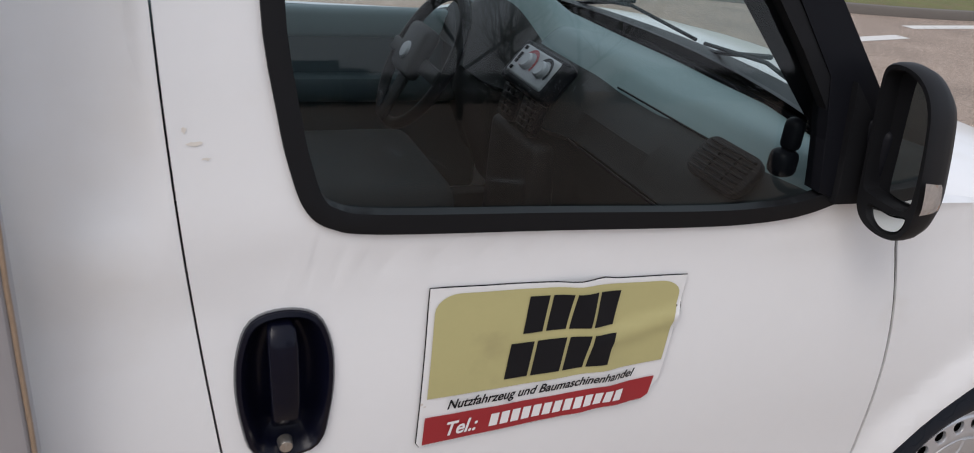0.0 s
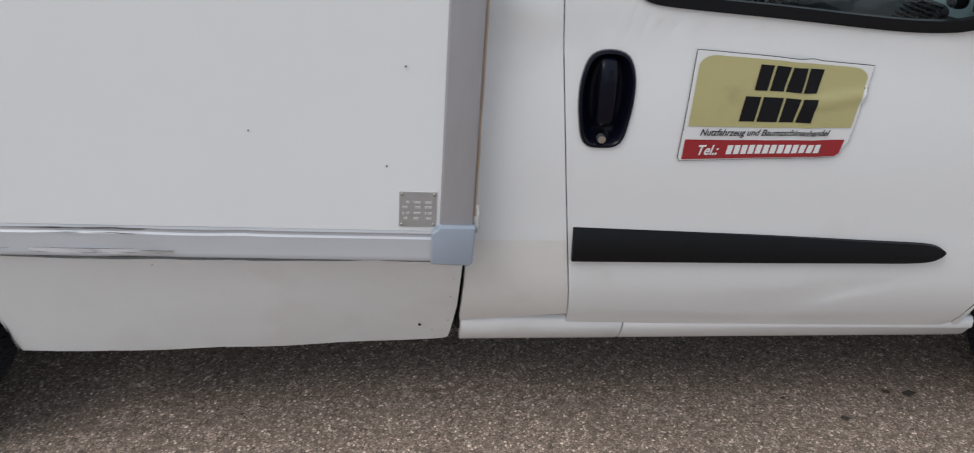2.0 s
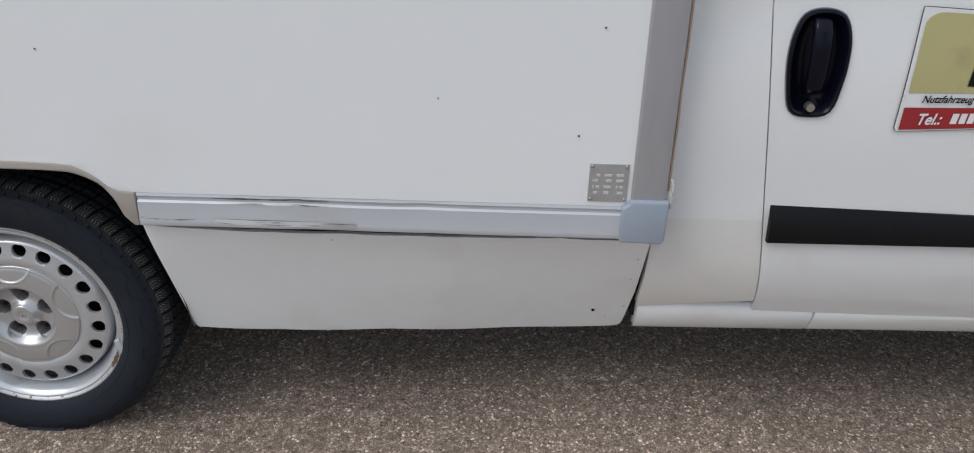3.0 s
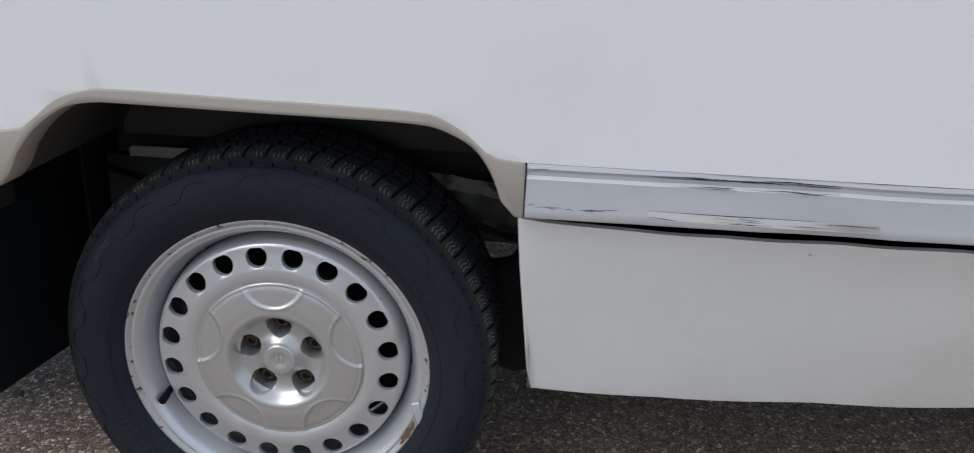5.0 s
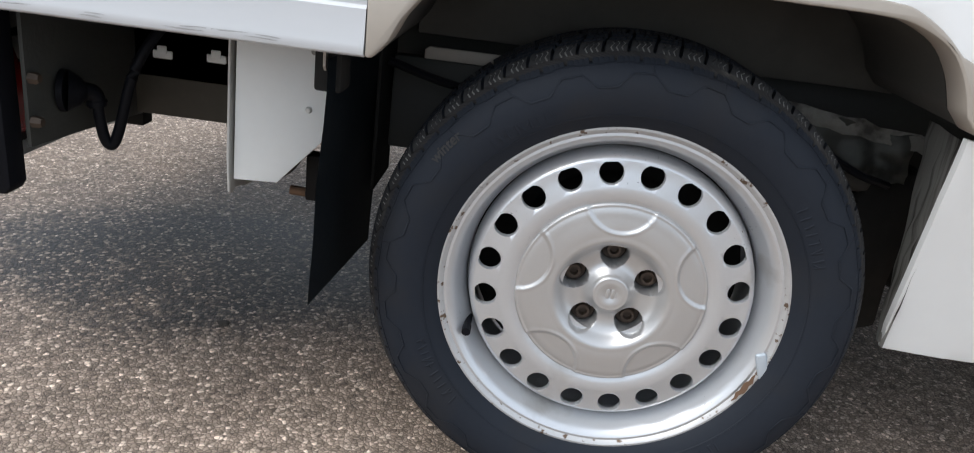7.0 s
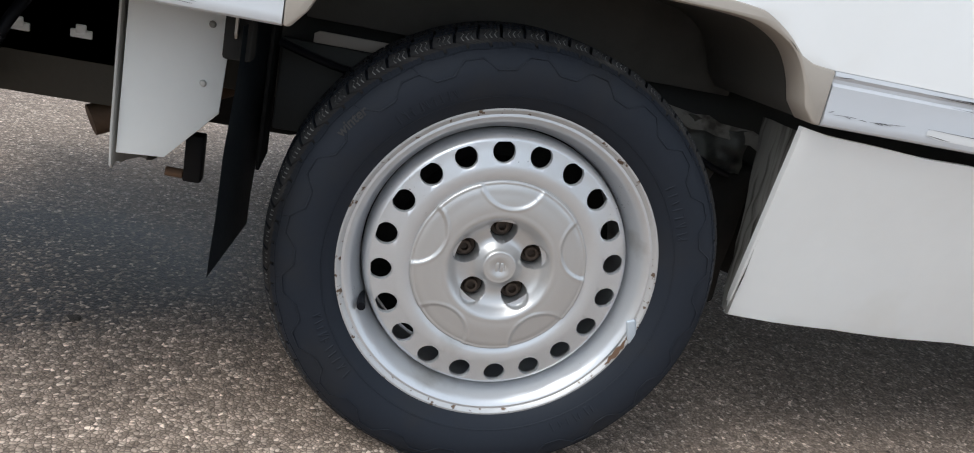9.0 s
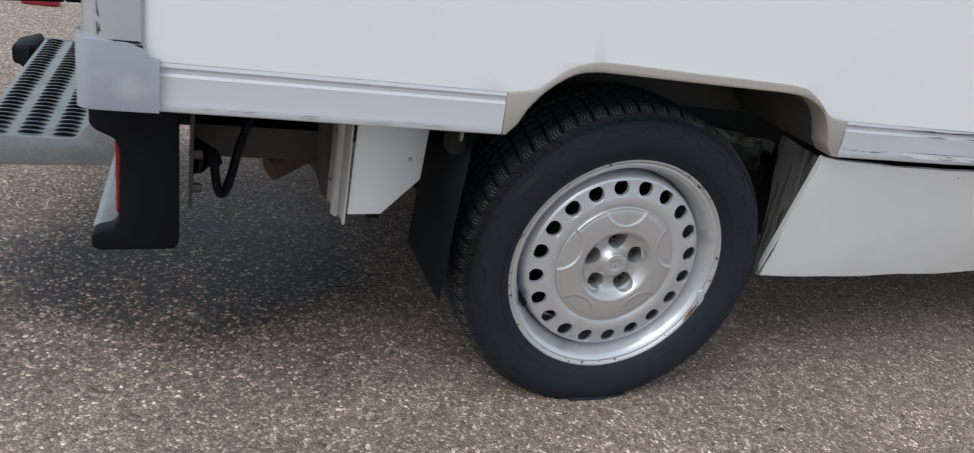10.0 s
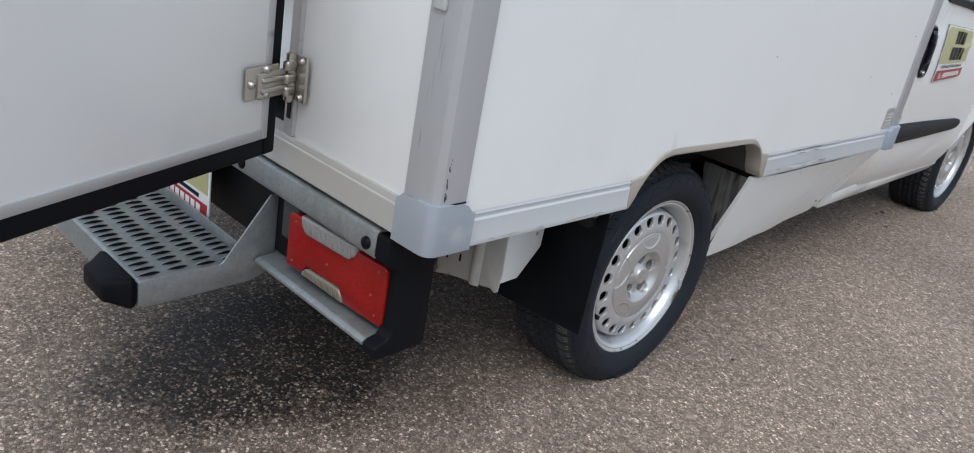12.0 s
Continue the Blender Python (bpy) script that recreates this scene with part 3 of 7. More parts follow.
part("mirror_triangle", sheet([[(2.375, 1.115), (2.47, 1.112), (2.475, 1.17), (2.375, 1.285)]], 0.04, lambda x, z: side(x, z) - 0.018, 0.03, 0.006), BLACKM, door, "black mirror mounting triangle")

# rub strip
def strip_y(x, z):
    return side(x, z) - 0.017 + 6.0 * (z - 0.585) ** 2
strip = curve([(1.580, 0.638), (2.0, 0.628), (2.25, 0.6195), (2.35, 0.6165), (2.405, 0.6135), (2.432, 0.6075), (2.450, 0.596), (2.436, 0.580), (2.41, 0.570), (2.35, 0.5655), (2.25, 0.564), (2.0, 0.560), (1.585, 0.556)], 6)
part("rub_strip", sheet([strip], 0.02, strip_y, 0.02, 0.002), BLACKM, door, "black plastic rub strip")

# door handle: bezel, bowl, grip, lock
g = bmesh.new()
for k, (d, y) in enumerate(((-0.003, 0.000), (-0.002, -0.006), (0.003, -0.008), (0.007, -0.004), (0.012, 0.012), (0.024, 0.026), (0.036, 0.029))):
    ring = [g.verts.new((x, side(x, z) + y, z)) for x, z in inset(oval, d - 0.004)]
    if k:
        for i in range(len(ring)):
            g.faces.new((last[i], last[(i + 1) % len(ring)], ring[(i + 1) % len(ring)], ring[i]))
    last = ring
g.faces.new(last)
handle = part("door_handle", g, GLOSSB, door, "black oval door handle with lock")
g = bmesh.new()
rows = [(1.012, 0.012, 0.012), (1.006, 0.0155, -0.008), (0.988, 0.0165, -0.016), (0.955, 0.0165, -0.020), (0.918, 0.0165, -0.020), (0.889, 0.0165, -0.016), (0.872, 0.0160, -0.006), (0.863, 0.013, 0.018)]
rings = []
for z, w, y in rows:
    xc = 1.611 - 0.03 * (z - 0.94)
    rings.append([g.verts.new((xc + sx * w, 0.058 + y + dy, z)) for sx, dy in ((-1, 0.012), (-1, 0.003), (-0.7, 0.0), (0.7, 0.0), (1, 0.003), (1, 0.012))])
for p, q in zip(rings, rings[1:]):
    for i in range(5):
        g.faces.new((p[i], p[i + 1], q[i + 1], q[i]))
    g.faces.new((p[5], p[0], q[0], q[5]))
part("handle_grip", g, GLOSSB, handle, "black pull grip", angle=60)
# thin grey ring paints the highlight along the bezel's edge
part("handle_edge_glint", sheet([inset(oval, -0.0085), inset(oval, -0.004)], 0.05, lambda x, z: side(x, z) - 0.0022, 0.003, 0), surface("grey_edge_glint", (0.20, 0.205, 0.21), 0.6, vary=0.1), handle, "thin grey ring, the bezel's edge highlight in colour")
g = lathe([(0.0001, 0.048), (0.0075, 0.048), (0.0085, 0.050), (0.0092, 0.062)], 20, (1.612, 0.847))
block(1.6113, 1.6127, 0.0465, 0.049, 0.843, 0.851, 0, bm=g)
for v in g.verts:
    v.co.y -= 0.006
part("door_lock", g, STEEL, handle, "metal key lock")

# sill under the door
g = bmesh.new()
prof = [(0.20, 0.362), (0.142, 0.362), (0.133, 0.352), (0.131, 0.335), (0.138, 0.312), (0.152, 0.288), (0.168, 0.272), (0.20, 0.270)]
for a, b, dz in ((1.356, 1.748, 0.0), (1.751, 2.66, 0.001)):
    prism([(y, z + dz) for y, z in prof], "x", a, b, 0.003, bm=g)
for v in g.verts:
    v.co.z += 0.020 * (v.co.x - 1.36) / 1.3 * (1 if v.co.z < 0.33 else 0.2)
part("sill", g, PAINT, van, "white door sill with a joint")

# front wing with its arch
arc = [(ARCH_X + 0.508 * math.cos(radians(a)), 0.300 + 0.508 * math.sin(radians(a))) for a in range(4, 172, 6)]
wing = [(gap_front(z) + 0.0032, z) for z in [0.36 + 0.03 * k for k in range(25)]] + [(2.555, 1.095), (2.70, 1.085), (2.95, 1.045), (3.2, 0.99), (3.5, 0.90), (3.72, 0.79), (3.80, 0.66), (3.82, 0.50), (3.75, 0.335), (3.60, 0.33)] + arc
wing += [(2.613, 0.352), (2.602, 0.350)]
part("front_wing", sheet([wing], 0.03, side, 0.03, 0.004), PAINT, van, "white front wing with round wheel arch")
liner = lathe([(0.506, 0.12), (0.504, 0.30), (0.50, 0.45), (0.10, 0.46)], 60, (ARCH_X, 0.315))
bmesh.ops.delete(liner, geom=[v for v in liner.verts if v.co.z < 0.33], context="VERTS")
part("front_arch_liner", liner, UNDER, van, "black front wheel arch liner")

g = sheet([[(gap_front(z) - 0.02, z) for z in [0.37 + 0.05 * k for k in range(15)]] + [(gap_front(z) + 0.02, z) for z in [1.07 - 0.05 * k for k in range(15)]]], 0.05, lambda x, z: side(x, z) + 0.0042, 0.01, 0)
part("hinge_pillar", g, RUBBER, van, "dark hinge pillar behind the door gap")
# left side of the cab
lwin = [(1.55, 1.05), (2.30, 1.035), (2.44, 1.06), (2.05, 1.66), (1.70, 1.69)]
lout = [(1.352, 0.35), (2.60, 0.35), (2.55, 1.09), (2.47, 1.20), (2.00, 1.76), (1.352, 1.80)]
part("left_cab_side", sheet([lout, lwin], 0.08, lambda x, z: 2 * MID - side(x, z), -0.03, 0.0), PAINT, van, "white left cab side with window")
lw = [(gap_front(0.4), 0.36), (2.555, 1.095), (2.95, 1.02), (3.5, 0.86), (3.80, 0.66), (3.75, 0.335), (3.60, 0.33)] + arc + [(2.613, 0.352)]
part("left_wing", sheet([lw], 0.08, lambda x, z: 2 * MID - side(x, z), -0.03, 0.0), PAINT, van, "white left front wing")
# the far door's inner trim, below its window
g = block(1.45, 2.50, 1.66, 1.72, 0.45, 1.03, 0.02)
block(1.60, 2.40, 1.58, 1.66, 0.78, 0.86, 0.02, bm=g)
part("left_door_trim", g, surface("teal_door_trim", (0.060, 0.084, 0.087), 0.6, vary=0.08, scale=6, fine=400, bump=0.2, dist=0.0006), van, "grey-teal inner door trim with armrest")

# bonnet
top = smooth_table([(2.60, 1.112), (2.80, 1.108), (3.1, 1.068), (3.4, 1.0), (3.65, 0.89), (3.80, 0.74), (3.86, 0.58), (3.87, 0.40)])
g = bmesh.new()
grid = []
for i in range(25):
    x = 2.62 + 1.24 * i / 24
    row = []
    for j in range(31):
        s = j / 15 - 1
        half = 0.80 - 0.30 * max(0, x - 3.25) ** 2
        back = 2.60 + 0.16 * (1 - s * s)
        xx = back + (3.86 - back) * i / 24
        z = top(xx) - 0.05 * abs(s) ** 6 + 0.008 * (1 - s * s)
        row.append(g.verts.new((xx - 0.05 * s * s * (x > 3.5), MID + s * half, z)))
    grid.append(row)
for p, q in zip(grid, grid[1:]):
    for j in range(30):
        g.faces.new((p[j], p[j + 1], q[j + 1], q[j]))
part("bonnet", g, PAINT, van, "white bonnet")
g = block(3.70, 3.90, 0.30, 1.52, 0.25, 0.62, 0.05, 3)
part("front_bumper", g, BLACKM, van, "black front bumper")

# windscreen, scuttle, wipers, pillars, roof
def screen(u, s):
    """A place on the windscreen: u up it, s across it."""
    bow = 0.16 * (1 - s * s)
    return Vector((2.535 - 0.56 * u + bow * (1 - 0.3 * u), MID + s * (0.79 - 0.10 * u), 1.125 + 0.635 * u))
g = bmesh.new()
grid = [[g.verts.new(screen(i / 12, j / 10 - 1)) for j in range(21)] for i in range(13)]
for p, q in zip(grid, grid[1:]):
    for j in range(20):
        g.faces.new((p[j], p[j + 1], q[j + 1], q[j]))
ws = part("windscreen", g, WINDSHIELD, van, "clear curved windscreen")
face_along(ws, Vector((-1, 0, -0.5)))
ws.visible_shadow = False
g = bmesh.new()
grid = []
for j in range(31):
    s = j / 15 - 1
    p = screen(0.0, s)
    grid.append([g.verts.new(p + Vector(d)) for d in ((-0.03, 0, 0.014), (0.03, 0, 0.010), (0.10, 0, -0.004), (0.10, 0, -0.05), (-0.03, 0, -0.05))])
for p, q in zip(grid, grid[1:]):
    for j in range(4):
        g.faces.new((p[j], p[j + 1], q[j + 1], q[j]))
scuttle = part("scuttle", g, BLACK, van, "black plastic scuttle below the windscreen")
for a, b in ((-0.78, -0.10), (-0.05, 0.62)):
    g = tube([screen(0.03, a) + Vector((0.02, 0, 0.012)), screen(0.06, (a + b) / 2) + Vector((0.025, 0, 0.018)), screen(0.03, b) + Vector((0.02, 0, 0.012))], 0.005, 6)
    tube([screen(-0.01, b + 0.1) + Vector((0.05, 0, 0.0)), screen(0.06, (a + b) / 2) + Vector((0.03, 0, 0.03))], 0.006, 6, bm=g)
    part("wiper", g, BLACK, van, "black windscreen wiper")
for s in (-1, 1):
    g = bmesh.new()
    rings = []
    for i in range(13):
        p = screen(i / 12, s)
        rings.append([g.verts.new(p + Vector((dx, -s * dy, dz))) for dx, dy, dz in ((0.015, 0.055, 0.012), (0.035, 0.015, 0.012), (0.025, -0.025, 0.004), (-0.02, -0.040, -0.025), (-0.05, 0.005, -0.04), (-0.03, 0.05, -0.02))])
    for p, q in zip(rings, rings[1:]):
        for i in range(6):
            g.faces.new((p[i], p[(i + 1) % 6], q[(i + 1) % 6], q[i]))
    part("windscreen_pillar", g, BLACK, van, "black windscreen pillar")
g = bmesh.new()
grid = [[g.verts.new((1.36 + 0.70 * i / 6, MID + (j / 6 - 1) * 0.70, 1.76 + 0.10 * (1 - (j / 6 - 1) ** 4) * (1 - max(0, i / 6 - 0.5) ** 2 * 1.6))) for j in range(13)] for i in range(7)]
for p, q in zip(grid, grid[1:]):
    for j in range(12):
        g.faces.new((p[j], p[j + 1], q[j + 1], q[j]))
bmesh.ops.solidify(g, geom=g.faces[:], thickness=0.03)
part("cab_roof", g, PAINT, van, "white cab roof")
part("bulkhead", block(1.365, 1.40, 0.20, 1.62, 0.40, 1.76, 0.004), DASHD, van, "dark bulkhead behind the seats")
# unseen block along the drivetrain, keeps far-side light off the ground
part("gearbox_light_block", block(1.0, 3.3, 0.66, 1.16, 0.17, 0.345, 0.05, 3), UNDER, van, "unseen grimy gearbox block, added to hold off far-side light")
part("cab_floor", block(1.36, 3.0, 0.20, 1.62, 0.34, 0.42, 0.01), UNDER, van, "dark cab floor")
g = block(1.44, 2.48, 0.105, 0.135, 0.56, 1.075, 0.012)
part("door_trim", g, DASHD, door, "dark inner door trim")

part("left_door_cap", block(1.44, 2.52, 1.655, 1.725, 0.955, 1.045, 0.018, 3), DASH, van, "grey-teal top of the far door trim")
# inner cover of the mirror mounting
g = block(2.335, 2.362, 0.120, 0.150, 1.165, 1.215, 0.012, 3)
block(2.325, 2.365, 0.118, 0.155, 1.125, 1.168, 0.014, 3, bm=g)
part("mirror_lever", g, BLACK, door, "black inner mirror lever")

# cab interior
dash_line = [(2.78, 1.070), (2.70, 1.098), (2.62, 1.114), (2.54, 1.124), (2.48, 1.130), (2.455, 1.130), (2.440, 1.126), (2.428, 1.117), (2.40, 1.092), (2.37, 1.062), (2.345, 1.03), (2.335, 0.99), (2.325, 0.97), (2.345, 0.955), (2.342, 0.88), (2.38, 0.76), (2.44, 0.62)]
g = bmesh.new()
rings = []
for j in range(81):
    y = 0.125 + 1.57 * j / 80
    hump = 0.075 * math.exp(-((y - 1.29) / 0.19) ** 6)
    mid = 0.045 * math.exp(-((y - 0.90) / 0.15) ** 6)
    dip = -0.010 * math.exp(-((y - 0.62) / 0.12) ** 6)
    far = 2.52 + 0.16 * (1 - ((y - MID) / 0.79) ** 2)
    rings.append([g.verts.new((min(x, far - 0.03 + 0.03 * (x - 2.5) / 0.28) - (mid + 0.6 * hump) * (1 - step01(2.46, 2.62, x)) + 0.02 * (1 - step01(0.12, 0.25, y)), y, z + (hump + 0.4 * mid + dip) * (1 - step01(2.47, 2.58, x)) * step01(1.0, 1.1, z))) for x, z in dash_line])
for p, q in zip(rings, rings[1:]):
    for i in range(len(dash_line) - 1):
        g.faces.new((p[i], p[i + 1], q[i + 1], q[i]))
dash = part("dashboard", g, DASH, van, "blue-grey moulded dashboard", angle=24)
part("defroster_slot", tube([(2.600 + 0.10 * (1 - ((y - MID) / 0.75) ** 2) - 0.02, y, 1.113 - 0.012 * (1 - ((y - MID) / 0.75) ** 2)) for y in [0.20 + 0.071 * k for k in range(21)]], 0.007, 6), BLACK, dash, "black defroster slot")
part("airbag_seam", tube([(2.398, 0.36, 1.093), (2.398, 0.50, 1.092), (2.398, 0.70, 1.091)], 0.0022, 6), BLACK, dash, "dark panel seam")
part("glovebox_seam", tube([(2.322, 0.22, 0.968), (2.318, 0.45, 0.965), (2.318, 0.74, 0.965)], 0.003, 6), BLACK, dash, "dark glovebox seam")
# front rows take a darkened copy of the dash teal, shade in the colour
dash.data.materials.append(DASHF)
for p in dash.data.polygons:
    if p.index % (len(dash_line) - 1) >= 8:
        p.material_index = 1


def vent(y, x, z, w, h, lean):
    g = bmesh.new()
    o = prism(inset(rounded(-w / 2, w / 2, -h / 2, h / 2, 0.02), -0.006), "y", -0.010, 0.006, 0.003)
    merge(g, o)
    for k in range(6):
        zz = -h / 2 + h * (k + 0.5) / 6
        block(-w / 2 + 0.008, w / 2 - 0.008, -0.016, -0.006, zz - 0.002, zz + 0.002, 0.001, bm=g)
    for k in range(1, 3):
        block(-w / 2 + k * w / 3 - 0.002, -w / 2 + k * w / 3 + 0.002, -0.014, -0.008, -h / 2 + 0.006, h / 2 - 0.006, 0, bm=g)
    m = Matrix.Translation((x, y, z)) @ Euler((radians(lean), 0, radians(-90))).to_matrix().to_4x4()
    bmesh.ops.transform(g, matrix=m, verts=g.verts)
    part("air_vent", g, BLACKM, dash, "black slatted air vent", angle=30)


vent(0.275, 2.362, 1.082, 0.135, 0.066, -40)
vent(0.845, 2.280, 0.99, 0.085, 0.09, -12)
vent(0.955, 2.280, 0.99, 0.085, 0.09, -12)
g = block(2.255, 2.33, 0.775, 1.025, 0.62, 0.935, 0.02, 3)
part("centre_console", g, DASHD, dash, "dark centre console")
panel_m = Matrix.Translation((2.300, 0.90, 1.072)) @ Euler((0, radians(38), 0)).to_matrix().to_4x4()
g = block(-0.010, 0.030, -0.115, 0.115, -0.055, 0.055, 0.014, 3)
bmesh.ops.transform(g, matrix=panel_m, verts=g.verts)
radio = part("control_panel", g, BLACK, dash, "black control panel with a pale field")
g = block(-0.014, 0.0, -0.096, 0.096, -0.040, 0.044, 0.010, 3)
bmesh.ops.transform(g, matrix=panel_m, verts=g.verts)
part("pale_field", g, TRIMG, radio, "pale grey heating panel")


def dial(y, r, material, deep, name):
    g = lathe([(0.0001, -deep), (r * 0.8, -deep), (r, -deep + 0.004), (r, 0.004)], 26, (0, 0))
    bmesh.ops.transform(g, matrix=panel_m @ Matrix.Translation((-0.014, y, 0.004)) @ Euler((0, 0, radians(-90))).to_matrix().to_4x4(), verts=g.verts)
    part(name, g, material, radio)


for y in (-0.052, 0.022):
    g = bmesh.new()
    rows = [[g.verts.new((-0.0152, y + r * math.cos(radians(-30 + 12 * k)), 0.004 + r * math.sin(radians(-30 + 12 * k)))) for r in (0.025, 0.034)] for k in range(21)]
    for p, q in zip(rows, rows[1:]):
        g.faces.new((p[0], p[1], q[1], q[0]))
    bmesh.ops.transform(g, matrix=panel_m, verts=g.verts)
    part("dial_scale", g, SIGNR if y > 0 else INK, radio, "printed arc round a dial")
    dial(y, 0.020, TRIMG, 0.014, "dial")
for k in range(4):
    dial(0.074, 0.0055, INK, 0.003, "button")
    g = block(-0.017, -0.013, 0.068, 0.080, -0.030 + 0.019 * k, -0.020 + 0.019 * k, 0.002)
    bmesh.ops.transform(g, matrix=panel_m, verts=g.verts)
    part("button", g, INK, radio)
# steering wheel
wheel_m = Matrix.Translation((2.15, 1.27, 1.0)) @ Euler((0, radians(-62), 0)).to_matrix().to_4x4()
g = bmesh.new()
ringv = []
for k in range(48):
    a = 2 * math.pi * k / 48
    ringv.append([g.verts.new(((0.185 + 0.016 * math.cos(b)) * math.cos(a), (0.185 + 0.016 * math.cos(b)) * math.sin(a), 0.016 * math.sin(b))) for b in [2 * math.pi * q / 10 for q in range(10)]])
for k in range(48):
    p, q = ringv[k], ringv[(k + 1) % 48]
    for i in range(10):
        g.faces.new((p[i], p[(i + 1) % 10], q[(i + 1) % 10], q[i]))
bmesh.ops.transform(g, matrix=wheel_m, verts=g.verts)
sw = part("steering_wheel", g, BLACKM, van, "black steering wheel")
g = block(-0.06, 0.08, -0.075, 0.075, -0.05, -0.005, 0.02, 3)
block(-0.03, 0.01, -0.19, 0.19, -0.025, -0.010, 0.006, bm=g)
block(-0.19, 0.0, -0.03, 0.03, -0.025, -0.010, 0.006, bm=g)
bmesh.ops.transform(g, matrix=wheel_m @ Matrix.Scale(-1, 4, (0, 0, 1)), verts=g.verts)
part("wheel_hub", g, DASHD, sw, "dark steering wheel boss")
g = lathe([(0.0001, -0.058), (0.020, -0.057), (0.024, -0.052), (0.024, -0.045)], 24, (0, 0))
bmesh.ops.transform(g, matrix=wheel_m @ Euler((radians(-90), 0, 0)).to_matrix().to_4x4(), verts=g.verts)
part("emblem", g, TRIMG, sw, "silver round emblem")


def seat(y):
    g = block(1.72, 2.22, y - 0.25, y + 0.25, 0.56, 0.72, 0.06, 4)
    ob = part("seat", g, CLOTH, van, "dark grey cloth seat")
    g = block(-0.07, 0.07, -0.24, 0.24, 0.0, 0.39, 0.068, 5)
    bmesh.ops.transform(g, matrix=Matrix.Translation((1.70, y, 0.62)) @ Euler((0, radians(-12), 0)).to_matrix().to_4x4(), verts=g.verts)
    part("backrest", g, CLOTH, ob)


seat(0.47)
seat(1.32)

# door mirror: local x outwards from the van, local y forwards, z up
mirror_at = Matrix(((0, 1, 0, 2.398), (-1, 0, 0, 0), (0, 0, 1, 0), (0, 0, 0, 1)))
shell = curve([(-0.055, 1.314), (-0.026, 1.321), (0.006, 1.310), (0.030, 1.282), (0.043, 1.236), (0.052, 1.190), (0.058, 1.150), (0.056, 1.122), (0.044, 1.102), (0.018, 1.0945), (-0.014, 1.100), (-0.034, 1.120), (-0.041, 1.160), (-0.049, 1.220), (-0.056, 1.280)], 4, True)
SMX, SMZ = 0.002, 1.205


def ring_at(k, d):
    """The housing's outline, shrunk by k, d behind its rim."""
    return [(SMX + (a - SMX) * k - 0.10 * d, d, SMZ + (b - SMZ) * k) for a, b in shell]


g = bmesh.new()
rings = [[g.verts.new(p) for p in ring_at(k, d)] for k, d in ((0.985, 0.0), (1.0, 0.004), (1.01, 0.016), (1.005, 0.032), (0.96, 0.048), (0.84, 0.064), (0.60, 0.074), (0.25, 0.078))]
for p, q in zip(rings, rings[1:]):
    for i in range(len(shell)):
        g.faces.new((p[i], p[(i + 1) % len(shell)], q[(i + 1) % len(shell)], q[i]))
g.faces.new(rings[-1])
eye = curve([(-0.050, 1.307), (-0.024, 1.314), (0.005, 1.302), (0.027, 1.274), (0.039, 1.228), (0.047, 1.172), (0.045, 1.148), (0.026, 1.141), (-0.020, 1.144), (-0.034, 1.156), (-0.043, 1.220), (-0.051, 1.280)], 3, True)
low_eye = curve([(-0.012, 1.131), (0.020, 1.131), (0.046, 1.137), (0.048, 1.122), (0.038, 1.108), (0.016, 1.102), (-0.006, 1.108), (-0.016, 1.120)], 3, True)
merge(g, sheet([[(p[0], p[2]) for p in ring_at(0.985, 0)], eye, low_eye], 0.03, lambda x, z: 0.0, 0.0, 0))
for loop, deep in ((eye, 0.026), (low_eye, 0.010)):
    near, far = [g.verts.new((x, 0, z)) for x, z in loop], [g.verts.new((x, deep, z)) for x, z in inset(loop, 0.0035)]
    for i in range(len(loop)):
        g.faces.new((near[i], near[(i + 1) % len(loop)], far[(i + 1) % len(loop)], far[i]))
    g.faces.new(far)
bmesh.ops.transform(g, matrix=mirror_at, verts=g.verts)
mirror = part("door_mirror", g, BLACKM, van, "black door mirror with clear indicator")
for loop, deep, name, words, lean in (([(0.041 - 0.66 * (0.041 - x), z) for x, z in inset(eye, 0.006)], 0.019, "mirror_glass", "main mirror glass", 0.10), (inset(low_eye, 0.004), 0.006, "wide_angle_glass", "small wide-angle mirror glass", -0.06)):
    g = prism(loop, "y", deep, deep + 0.004, 0.0)
    for v in g.verts:
        v.co.y += lean * (v.co.x - 0.0)
    bmesh.ops.transform(g, matrix=mirror_at, verts=g.verts)
    part(name, g, MIRROR, mirror, words, angle=20)
flank = smooth_table([(1.140, 0.0595), (1.150, 0.060), (1.170, 0.057), (1.190, 0.0545), (1.200, 0.053)])
g = bmesh.new()
grid = [[g.verts.new((flank(1.147 + 0.043 * j / 8) + 0.0022 * math.sin(math.pi * min(1, 0.1 + 0.9 * j / 8)) + 0.002 - 0.006 * i / 6 - 0.012 * max(0, i / 6 - 0.6), 0.003 + 0.046 * i / 6, 1.147 + (0.043 - 0.008 * i / 6) * j / 8)) for j in range(9)] for i in range(7)]
for p, q in zip(grid, grid[1:]):
    for j in range(8):
        g.faces.new((p[j], p[j + 1], q[j + 1], q[j]))
bmesh.ops.solidify(g, geom=g.faces[:], thickness=0.004)
bmesh.ops.transform(g, matrix=mirror_at, verts=g.verts)
part("indicator", g, AMBER, mirror, "clear indicator lens")
